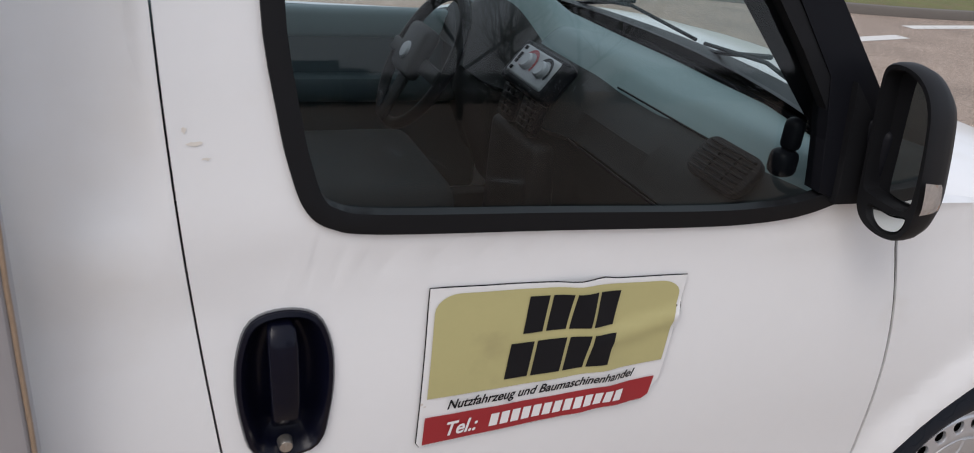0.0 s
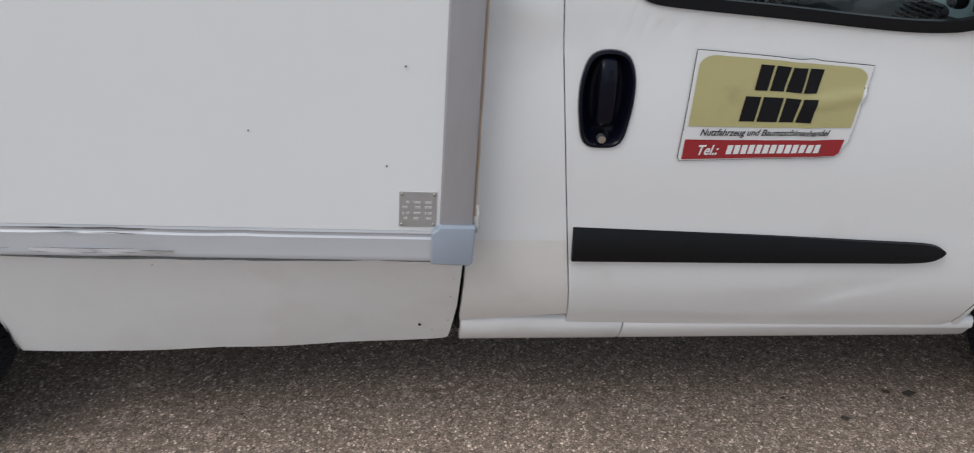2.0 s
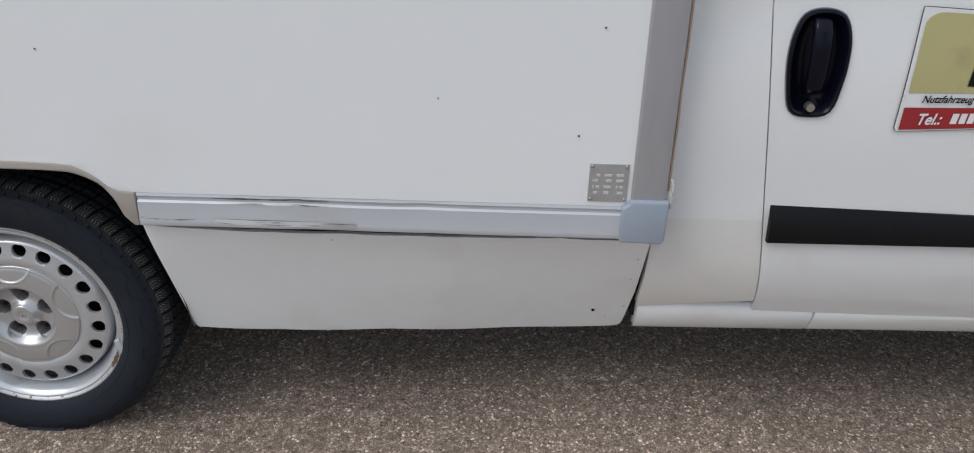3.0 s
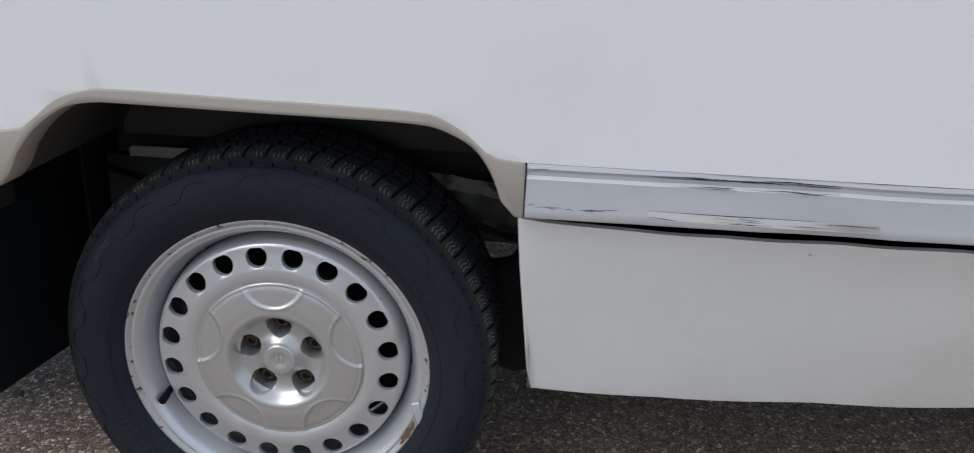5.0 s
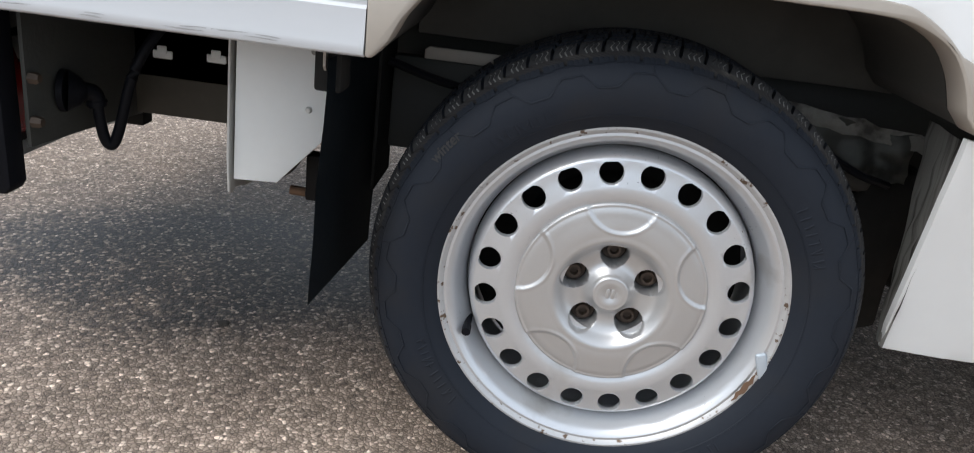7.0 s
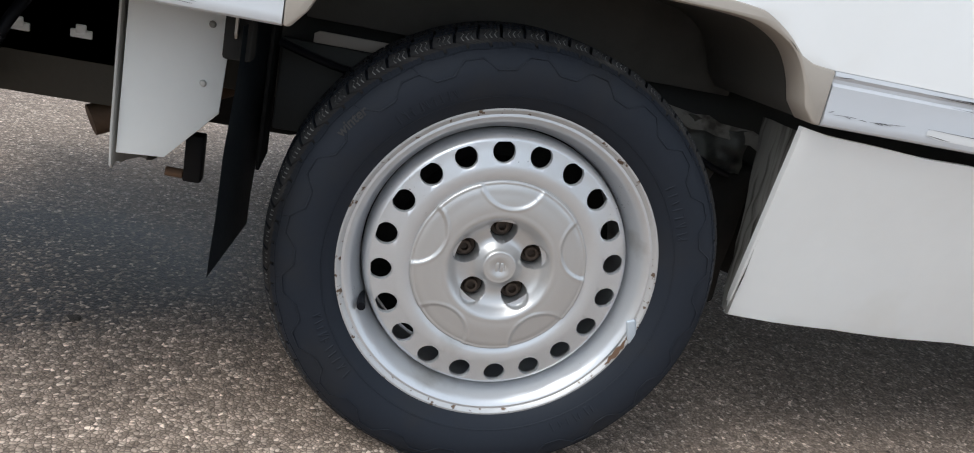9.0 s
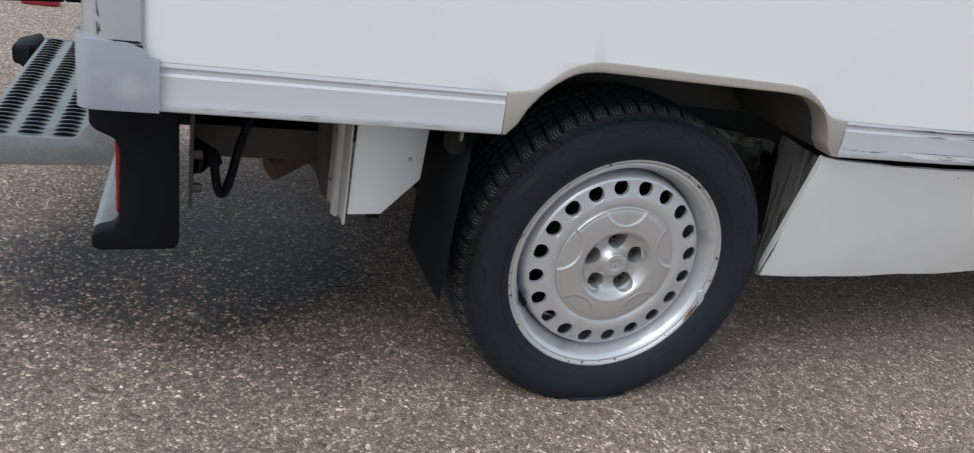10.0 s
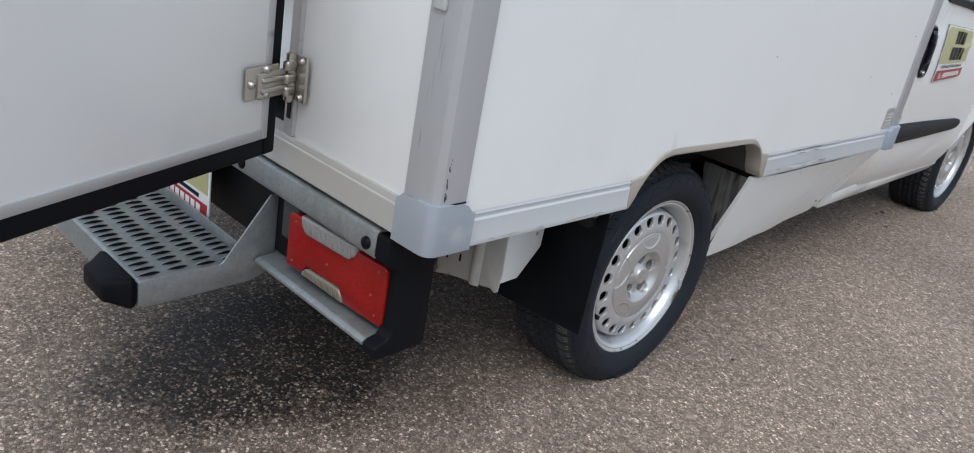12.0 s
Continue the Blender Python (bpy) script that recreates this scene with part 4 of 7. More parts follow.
g = block(2.415, 2.462, 0.030, 0.085, 1.150, 1.228, 0.014, 3)
block(2.408, 2.468, 0.058, 0.078, 1.140, 1.236, 0.008, 3, bm=g)
part("mirror_arm", g, BLACK, mirror, "black mirror arm")


# ---- the box body ----
RAIL_LO, RAIL_HI = 0.584, 0.654
arch_out = [(-0.338, RAIL_HI), (-0.291, 0.662)] + curve([(-0.271, 0.678), (-0.239, 0.702), (-0.201, 0.714), (-0.172, 0.7162), (-0.135, 0.7160), (-0.08, 0.7150), (0.0, 0.7135), (0.08, 0.7125), (0.14, 0.7115), (0.175, 0.7108), (0.200, 0.7090), (0.223, 0.705), (0.256, 0.687), (0.283, 0.664)], 4) + [(0.300, 0.657), (0.332, RAIL_HI)]
arch_in = [(-0.338, RAIL_LO), (-0.330, RAIL_LO), (-0.313, 0.604)] + curve([(-0.300, 0.630), (-0.273, 0.662), (-0.233, 0.690), (-0.195, 0.6985), (-0.155, 0.6990), (-0.09, 0.6982), (0.0, 0.697), (0.09, 0.6962), (0.15, 0.6957), (0.19, 0.6945), (0.225, 0.690), (0.265, 0.671), (0.289, 0.641), (0.304, 0.604)], 4) + [(0.322, RAIL_LO), (0.3325, RAIL_LO)]
panel = [(-0.866, RAIL_HI), (-0.866, 2.35), (1.290, 2.35), (1.290, RAIL_HI)] + arch_out[::-1]


def wavy(x, z):
    return 0.0015 * noise.noise(Vector((x * 2.2, 3.0, z * 2.2))) + 0.0012 * math.exp(-((z - 0.70) / 0.05) ** 2) * noise.noise(Vector((x * 7, 1.0, 0)))


part("side_panel", sheet([panel], 0.06, wavy, 0.045, 0.001), GRP, van, "white glass-fibre side panel, lightly scuffed")
g = prism([*arch_out, *arch_in[::-1]], "y", -0.005, 0.045, 0.0035, 2)
part("arch_trim", g, BEIGE, van, "beige wheel-arch trim, stained")
# liner above the wheel
g = bmesh.new()
rows = [[g.verts.new((x, y, z + 0.002)) for x, z in arch_in] for y in (0.045, 0.12, 0.30)]
for p, q in zip(rows, rows[1:]):
    for i in range(len(arch_in) - 1):
        g.faces.new((p[i], p[i + 1], q[i + 1], q[i]))
part("arch_liner", g, LINERD, van, "dusty wheel arch liner")
rail_prof = [(0.03, 0.6535), (0.000, 0.6535), (-0.002, 0.648), (0.0005, 0.6435), (0.0005, 0.639), (-0.003, 0.635), (-0.0042, 0.604), (-0.0054, 0.597), (-0.0060, 0.591), (-0.0045, 0.586), (0.0, 0.5835), (0.03, 0.5835)]


def rail(x0, x1, dented):
    g = prism(rail_prof, "x", x0, x1)
    n = int((x1 - x0) / 0.012)
    for k in range(1, n):
        bmesh.ops.bisect_plane(g, geom=g.verts[:] + g.edges[:] + g.faces[:], plane_co=(x0 + (x1 - x0) * k / n, 0, 0), plane_no=(1, 0, 0), dist=1e-6)
    for v in g.verts:
        if v.co.y < 0.01:
            w = dented * step01(0.40, 0.55, v.co.x) * (1 - step01(0.86, 0.98, v.co.x)) if dented else 0.12
            v.co.y += 0.0018 * w * (0.5 + noise.noise(Vector((v.co.x * 9, 2.0, v.co.z * 18))))
            v.co.z += 0.0016 * w * noise.noise(Vector((v.co.x * 14, 7.0, v.co.z * 9)))
    return g


front_rail = part("lower_rail", rail(0.334, 1.274, 1.0), RAIL, van, "dented white aluminium lower rail", angle=24)
part("lower_rail", rail(-0.846, -0.339, 0.0), RAILW, van, "scuffed white aluminium lower rail", angle=28)
SCRATCH = surface("black_scuff", (0.05, 0.047, 0.045), 0.8, vary=0.3, scale=40, bump=0.0)
random.seed(4)


def scratch(g, x, z, L, half, y, slope=0.0):
    """A thin tapering scratch along the rail."""
    n = 7
    ph = random.random() * 6
    w = [half * (math.sin(math.pi * min(1, (i + 0.3) / n)) * random.uniform(0.5, 1.0) + 0.08) for i in range(n)]
    a = [g.verts.new((x + L * i / (n - 1), y, z + slope * L * i / (n - 1) + 0.0006 * math.sin(4 * i / n + ph) + d * w[i])) for d in (-1, 1) for i in range(n)]
    for i in range(n - 1):
        g.faces.new((a[i], a[i + 1], a[i + n + 1], a[i + n]))


g = bmesh.new()
for k in range(16):
    scratch(g, random.uniform(0.475, 0.66), 0.6495 + random.uniform(-0.0025, 0.0015), random.uniform(0.02, 0.10), random.choice((0.0003, 0.0004, 0.0007)), -0.0034, -0.01)
for k in range(10):
    scratch(g, random.uniform(0.50, 0.67), 0.6375 + random.uniform(-0.001, 0.001), random.uniform(0.02, 0.09), random.choice((0.0003, 0.0005)), -0.0034, -0.008)
for k in range(7):
    scratch(g, random.uniform(0.338, 0.42), 0.6005 + random.uniform(-0.0010, 0.0006), random.uniform(0.010, 0.035), 0.0004, -0.0066)
scratch(g, 0.425, 0.6015, 0.024, 0.0004, -0.0066, 0.10)
scratch(g, 0.338, 0.647, 0.022, 0.0004, -0.0034, 0.05)
scratch(g, 0.337, 0.6035, 0.008, 0.0005, -0.0066, 0.1)
scratch(g, 0.482, 0.6055, 0.20, 0.0005, -0.0066, -0.010)
scratch(g, 0.484, 0.5965, 0.035, 0.0005, -0.0066, -0.05)
for k in range(12):
    scratch(g, random.uniform(0.555, 0.70), 0.5975 + random.uniform(-0.0035, 0.0045), random.uniform(0.02, 0.08), random.choice((0.0002, 0.0004)), -0.0066, -0.012)
for k in range(9):
    scratch(g, random.uniform(-0.80, -0.40), random.choice((0.5905, 0.5935, 0.5945)), random.uniform(0.01, 0.05), 0.0003, -0.0068)
part("rail_scuffing", g, SCRATCH, van, "thin black scuffs along the rails", kind="stuff")
SCRAPE = surface("scraped_bare_aluminium", (0.66, 0.66, 0.66), 0.55, metal=0.2, vary=0.12, scale=30, fine=160, bump=0.2, dist=0.001, stretch=(0.15, 1, 1), dirt=(0.34, 0.33, 0.32), dirt_scale=26, dirt_from=0.52, dirt_to=0.68)
loop = [(0.483, 0.5965), (0.50, 0.5935), (0.56, 0.593), (0.66, 0.592), (0.76, 0.5925), (0.76, 0.6025), (0.66, 0.6035), (0.56, 0.6045), (0.49, 0.6052), (0.483, 0.603)]
part("scrape_patch", sheet([loop], 0.02, lambda x, z: -0.0058 - 0.0006 * step01(0.604, 0.596, z), 0, 0), SCRAPE, front_rail, "pale scraped patch")

# front corner: post and cap
g = prism([(1.288, 0.04), (1.288, -0.004), (1.292, -0.008), (1.345, -0.009), (1.354, -0.006), (1.358, 0.0), (1.358, 0.04)], "z", 0.672, 2.35, 0.0)
part("front_corner_post", g, ALUV, van, "dull grey aluminium corner post", angle=25)
g = block(1.3572, 1.3606, -0.003, 0.007, 0.69, 2.3, 0.0004)
for k in range(1, 60):
    bmesh.ops.bisect_plane(g, geom=g.verts[:] + g.edges[:] + g.faces[:], plane_co=(0, 0, 0.69 + 1.61 * k / 60), plane_no=(0, 0, 1), dist=1e-6)
for v in g.verts:
    v.co.x += 0.0022 * noise.noise(Vector((1, v.co.z * 14, 0)))
part("sealant_line", g, SEAL, van, "brown dirty sealant line")
cap_out = [(1.272, 0.584), (1.352, 0.5815), (1.359, 0.588), (1.361, 0.672), (1.288, 0.672), (1.284, 0.664), (1.272, 0.656)]
part("corner_cap", prism(cap_out, "y", -0.018, 0.04, 0.006, 3), CAP, van, "blue-grey plastic corner cap")
# small torn fastener beside the cap
g = tube([(1.363, -0.002, 0.715), (1.366, -0.006, 0.700), (1.363, -0.004, 0.685), (1.367, -0.007, 0.668), (1.364, -0.003, 0.655)], 0.0035, 6)
part("bent_clip", g, GALVD, van, "torn metal clip")

# rear corner: post, cap
g = prism([(-0.864, 0.04), (-0.864, -0.004), (-0.868, -0.008), (-0.910, -0.009), (-0.926, -0.005), (-0.937, 0.006), (-0.942, 0.022), (-0.943, 0.072), (-0.938, 0.076), (-0.90, 0.076)], "z", 0.676, 2.35, 0.0)
part("rear_corner_post", g, POST, van, "pale aluminium corner post", angle=25)
cap_plan = curve([(-0.845, 0.04), (-0.845, -0.009), (-0.850, -0.013), (-0.900, -0.0140), (-0.926, -0.0138), (-0.938, -0.011), (-0.946, -0.003), (-0.9495, 0.009), (-0.950, 0.035), (-0.950, 0.078), (-0.945, 0.083), (-0.89, 0.083)], 3)
g = prism(cap_plan, "z", 0.585, 0.680, 0.006, 3)
for v in g.verts:
    if v.co.z > 0.65:
        v.co.z -= 0.022 * step01(-0.868, -0.858, v.co.x) + 0.012 * step01(0.066, 0.074, v.co.y)
part("corner_cap", g, CAPR, van, "pale blue-grey plastic corner cap")
# dark scuffs low on the corner post
random.seed(21)
g = bmesh.new()
for k in range(16):
    z = 0.685 + 0.085 * random.random() ** 1.6
    x = -0.9215 + 0.0045 * random.random()
    h = random.uniform(0.002, 0.009)
    block(x, x + random.uniform(0.0004, 0.0012), -0.0075, -0.0050, z, z + h, 0, bm=g)
for k in range(12):
    x = -0.868 - 0.05 * random.random()
    block(x, x + random.uniform(0.004, 0.012), -0.0096, -0.0080, 0.6785, 0.6785 + random.uniform(0.001, 0.0025), 0, bm=g)
part("post_scuffing", g, SCRATCH, van, "dark scuffs at the foot of the corner post", kind="stuff")
# rear face
g = block(-0.936, -0.895, 0.0765, 0.430, 0.662, 2.30, 0.002)
part("rear_panel", g, GRP, van, "white fixed rear panel")
g = prism([(-0.90, 0.592), (-0.944, 0.592), (-0.947, 0.595), (-0.947, 0.648), (-0.944, 0.651), (-0.944, 0.656), (-0.942, 0.663), (-0.90, 0.664)], "y", 0.082, 1.74, 0.0)
part("rear_threshold", g, surface("cream_aluminium", (0.50, 0.49, 0.462), 0.42, metal=0.15, vary=0.08, scale=5, fine=50, bump=0.05, dist=0.001, stretch=(1, 0.22, 1), dirt=(0.36, 0.34, 0.30), dirt_scale=9, dirt_from=0.6, dirt_to=0.78), van, "cream-white aluminium rear threshold", angle=25)
g = block(-0.945, -0.90, 0.430, 0.452, 0.664, 2.30, 0.003)
block(-0.940, -0.90, 0.452, 0.470, 0.664, 2.30, 0.004, bm=g)
part("door_jamb", g, ALU, van, "aluminium rear door jamb")
part("serial_sticker", block(-0.9475, -0.9451, 0.437, 0.449, 0.70, 0.80, 0.0), INK, van, "dark serial sticker")
# box shell behind the visible skins
part("box_floor", block(-0.90, 1.30, 0.05, 1.77, 0.722, 0.75, 0.004), GRP, van, "white box floor")
g = block(-0.90, 1.34, 0.34, 1.77, 0.60, 0.66, 0.004)
block(-0.90, -0.345, 0.032, 0.34, 0.60, 0.66, 0.004, bm=g)
block(0.345, 1.34, 0.032, 0.34, 0.60, 0.66, 0.004, bm=g)
part("underfloor", g, UNDER, van, "dark underside of the box floor")
part("left_box_wall", block(-0.95, 1.355, 1.775, 1.825, 0.584, 2.35, 0.006), GRP, van, "white left box wall")
part("box_roof", block(-0.955, 1.36, -0.005, 1.825, 2.352, 2.41, 0.02, 3), GRP, van, "white box roof")
part("box_front_wall", block(1.30, 1.35, 0.046, 1.774, 0.665, 2.348, 0.004), GRP, van, "white box front wall")
part("rear_panel", block(-0.948, -0.905, 1.43, 1.74, 0.666, 2.30, 0.002), GRP, van, "white fixed rear panel")

# open rear door, swung past a right angle
dm = Matrix.Translation((-0.972, 0.429, 0)) @ Euler((0, 0, math.atan2(-0.215, -0.51))).to_matrix().to_4x4()
# local: x along the leaf from the hinge, y across it (outer face at y = 0, inner side negative), z up
W = 0.98
dmf = dm @ Matrix.Scale(-1, 4, (0, 1, 0))
g = block(0.062, W - 0.06, -0.050, 0.0, 0.692, 2.27, 0.002)
bmesh.ops.transform(g, matrix=dm, verts=g.verts)
rear_door = part("rear_door", g, GRP, van, "white insulated rear door, swung open")
for a, b, c, d in ((0.046, 0.064, 0.674, 2.285), (W - 0.064, W - 0.046, 0.674, 2.285), (0.0645, W - 0.0645, 0.674, 0.694), (0.0645, W - 0.0645, 2.27, 2.288)):
    g = block(a, b, -0.003, 0.020, c, d, 0.002)
    bmesh.ops.transform(g, matrix=dmf, verts=g.verts)
    part("door_edging", g, ALU, rear_door, "aluminium door edging")
for a, b, c, d in ((0.008, 0.0455, 0.635, 2.33), (W - 0.0455, W - 0.008, 0.635, 2.33), (0.0457, W - 0.0457, 0.635, 0.6735), (0.0457, W - 0.0457, 2.289, 2.33)):
    g = block(a, b, 0.004, 0.050, c, d, 0.006, 3)
    bmesh.ops.transform(g, matrix=dmf, verts=g.verts)
    part("door_gasket", g, RUBBER, rear_door, "black rubber door gasket")


def hinge(z):
    g = block(0.030, 0.128, -0.008, -0.003, z - 0.031, z + 0.031, 0.003)
    block(0.012, 0.098, -0.012, -0.007, z - 0.031, z + 0.020, 0.004, 3, bm=g)
    for k in (-0.016, 0.004):
        block(0.004, 0.088, -0.016, -0.008, z + k - 0.006, z + k + 0.006, 0.0055, 3, bm=g)
    for k in (-0.024, 0.001, 0.026):
        block(-0.010, 0.020, -0.022, -0.006, z + k - 0.011, z + k + 0.009, 0.005, 3, bm=g)
    bmesh.ops.transform(g, matrix=dmf, verts=g.verts)
    block(-0.954, -0.9455, 0.385, 0.432, z - 0.046, z + 0.046, 0.003, bm=g)
    for k in (-0.036, -0.012, 0.012, 0.036):
        tube([(-0.962, 0.424, z + k - 0.0105), (-0.962, 0.424, z + k + 0.0105)], 0.0105, 12, bm=g)
    tube([(-0.962, 0.424, z - 0.05), (-0.962, 0.424, z + 0.05)], 0.006, 10, bm=g)
    ob = part("hinge", g, STEEL, rear_door, "stainless steel hinge", angle=30)
    for u, v in ((0.115, 0.0), (0.072, 0.024), (0.072, -0.024)):
        b = lathe([(0.0001, -0.0140), (0.0025, -0.0140), (0.003, -0.0175), (0.0055, -0.0165), (0.007, -0.0145), (0.0085, -0.0105), (0.0085, -0.0075)], 14, (u, z + v))
        bmesh.ops.transform(b, matrix=dmf, verts=b.verts)
        part("bolt", b, STEEL, ob)
    for k in (-0.036, 0.036):
        b = lathe([(0.0001, -0.0075), (0.0055, -0.0065), (0.0075, -0.003), (0.0078, 0.0)], 14, (0, 0))
        bmesh.ops.transform(b, matrix=Matrix.Translation((-0.954, 0.398, z + k)) @ Euler((0, 0, radians(-90))).to_matrix().to_4x4(), verts=b.verts)
        part("bolt", b, STEEL, ob)


hinge(0.79)
hinge(1.75)
# small lock plate on the rear post
g = block(-0.950, -0.942, 0.032, 0.062, 1.0, 1.04, 0.003)
part("post_plate", g, GALVD, van, "small dark metal plate")

# stains on the quarter panel and scratches on the rear post
random.seed(12)
STAIN = surface("brown_stain", (0.73, 0.69, 0.62), 0.5, vary=0.15, scale=40, fine=200, bump=0.0)
for x, z, w, h in ((1.528, 1.222, 0.010, 0.0035), (1.538, 1.206, 0.006, 0.002), (1.518, 1.236, 0.003, 0.005)):
    n = 14
    loop = []
    for k in range(n):
        a = 2 * math.pi * k / n
        r = random.uniform(0.45, 1.0)
        loop.append((x + w * r * math.cos(a), z + h * r * math.sin(a)))
    part("stain", sheet([loop], 0.05, lambda x, z: side(x, z) - 0.0012, 0, 0), STAIN, door, "small brown stain")
g = bmesh.new()
for k in range(6):
    y, z, L = random.uniform(0.026, 0.066), random.uniform(0.75, 0.93), random.uniform(0.02, 0.09)
    w = random.choice((0.0002, 0.0003, 0.0004))
    a = [g.verts.new((-0.9436, y + 0.001 * math.sin(5 * t + k) + d * w * (0.2 + math.sin(math.pi * t)), z + L * t)) for d in (-1, 1) for t in (0, 0.25, 0.5, 0.75, 1.0)]
    for i in range(4):
        g.faces.new((a[i], a[i + 1], a[i + 6], a[i + 5]))
part("post_scuffing", g, surface("grey_scratch", (0.26, 0.255, 0.25), 0.7, vary=0.3, scale=40, bump=0.0), van, "grey vertical scratches on the rear post", kind="stuff")

# ---- wheels ----


def wall_r(r):
    """Radius on the tyre: its wall is low for its rim."""
    return 0.208 + 0.881 * (r - 0.208)


def wheel_meshes():
    """The pieces of a steel wheel, its axle at the origin along y, its face towards -y."""
    out = {}
    # tyre: sidewall, shoulder lugs and tread blocks
    prof = [(0.208, 0.016), (0.216, 0.004), (0.226, -0.004), (0.240, -0.0105), (0.256, -0.0140), (0.268, -0.0145), (0.280, -0.0125), (0.292, -0.0075), (0.300, -0.002), (0.3065, 0.005), (0.312, 0.012), (0.3165, 0.020), (0.3195, 0.028)]
    prof += [(0.3205 + 0.0015 * math.sin(math.pi * k / 20), 0.028 + 0.139 * k / 20) for k in range(1, 20)]
    prof += [(0.3195, 0.167), (0.312, 0.183), (0.300, 0.197), (0.268, 0.2095), (0.226, 0.199), (0.208, 0.18)]
    # each of 66 lugs: a groove, then a block cut by three zigzag sipes
    lugs = 66
    cuts = (0.0, 0.02, 0.13, 0.15, 0.27, 0.29, 0.345, 0.365, 0.48, 0.50, 0.555, 0.575, 0.69, 0.71, 0.765, 0.785, 0.89)
    sipe = {5: 0, 6: 0, 9: 0, 10: 0, 13: 0, 14: 0}
    nc = len(cuts)
    segs = lugs * nc
    co, faces, cells = [], [], []
    n = len(prof)
    for k in range(segs):
        c = k % nc
        for i, (r, y) in enumerate(prof):
            u = (y - 0.0975) / 0.0775
            zig = 0.0
            if r > 0.3065:
                zig = (0.055 if i % 2 else -0.055) if 0 < c and c > 3 else 0.0
            a = 2 * math.pi * (k // nc + cuts[c] + zig + 0.45 * abs(u) * (r > 0.311)) / lugs
            if r > 0.3185 or (0.020 <= y <= 0.175 and r > 0.315):
                deep = 0.0065 if abs(abs(u) - 0.30) < 0.07 or abs(u) < 0.05 or abs(abs(u) - 0.62) < 0.05 else 0.0
                if c in (1, 2):
                    deep = max(deep, 0.0065)
                elif c in sipe:
                    deep = max(deep, 0.0012)
                r -= deep
            elif 0.303 < r <= 0.318 and y < 0.05:
                r -= 0.0050 if c in (1, 2) else (0.0008 if c in sipe else 0)
            r = wall_r(r)
            x, z = r * math.cos(a), r * math.sin(a)
            if z < -HUB / 1.053 + 0.001:
                z = -HUB / 1.053 + 0.001
                y -= 0.010 * (y < 0.02) - 0.010 * (y > 0.18)
            co.append((x, y, z))
    for k in range(segs):
        for i in range(n - 1):
            faces.append((k * n + i, k * n + i + 1, ((k + 1) % segs) * n + i + 1, ((k + 1) % segs) * n + i))
            outer = prof[i][0] > 0.3065 and prof[i][1] < 0.046
            u = abs((prof[i][1] + prof[i + 1][1]) / 2 - 0.0975) / 0.0775
            groove = prof[i][0] > 0.3155 and (k % nc < 3 or abs(u - 0.30) < 0.09 or u < 0.07 or abs(u - 0.62) < 0.07)
            cells.append(0 if groove else 2 if outer and k % nc in (5, 9, 13) else (3 if prof[i][0] > 0.3065 and prof[i][1] < 0.046 and k % nc > 2 else (1 if prof[i][0] > 0.305 else 0)))
    me = bpy.data.meshes.new("tyre")
    me.from_pydata(co, [], faces)
    me.materials.append(TYRE)
    me.materials.append(TREAD)
    me.materials.append(DUST)
    me.materials.append(LUG)
    for p, c in zip(me.polygons, cells):
        p.use_smooth = True
        p.material_index = c
    me.set_sharp_from_angle(angle=radians(32))
    out["tyre"] = me

    wall = smooth_table([(0.226, -0.004), (0.240, -0.0105), (0.256, -0.0140), (0.268, -0.0145), (0.280, -0.0125), (0.292, -0.0075), (0.300, -0.002), (0.306, 0.005)])

    def bead(g, path, width, lift=0.0011):
        """A raised rubber line along (angle, radius) points."""
        rows = []
        for i, (a, r) in enumerate(path):
            a2, r2 = path[min(i + 1, len(path) - 1)]
            a1, r1 = path[max(i - 1, 0)]
            da, dr = (a2 - a1) * r, r2 - r1
            k = math.hypot(da, dr) or 1
            row = []
            for s, up in ((-1, 0.0), (-0.6, lift), (0.6, lift), (1, 0.0)):
                rr, aa = r + s * width * da / k, a - s * width * dr / k / r
                row.append(g.verts.new((wall_r(rr) * math.cos(aa), wall(rr) - up - 0.0002, wall_r(rr) * math.sin(aa))))
            rows.append(row)
        for p, q in zip(rows, rows[1:]):
            for i in range(3):
                g.faces.new((p[i], p[i + 1], q[i + 1], q[i]))

    marks = bmesh.new()
    for k in range(22):
        a = 2 * math.pi * k / 22
        w = 2 * math.pi / 22
        bead(marks, [(a, 0.272), (a + 0.28 * w, 0.272), (a + 0.5 * w, 0.289), (a + 0.78 * w, 0.289), (a + w, 0.272)], 0.0013, 0.0010)
        if k % 3:
            bead(marks, [(a + 0.39 * w, 0.281), (a + 0.5 * w, 0.289), (a + 0.54 * w, 0.299)], 0.0010, 0.0005)
    bead(marks, [(2 * math.pi * k / 120, 0.2995 + 0.0012 * (k % 4 < 2)) for k in range(121)], 0.0010, 0.0007)
    bead(marks, [(2 * math.pi * k / 120, 0.2345) for k in range(121)], 0.0010, 0.0006)
    random.seed(6)
    for a0, n in ((0.35, 8), (2.0, 9), (3.5, 10), (5.2, 7)):
        a = a0
        for k in range(n):
            h = random.choice((0.0055, 0.007, 0.007))
            bead(marks, [(a, 0.2475 - h), (a + random.choice((0.0, 0.008)), 0.2475 + h)], 0.0014, 0.0005)
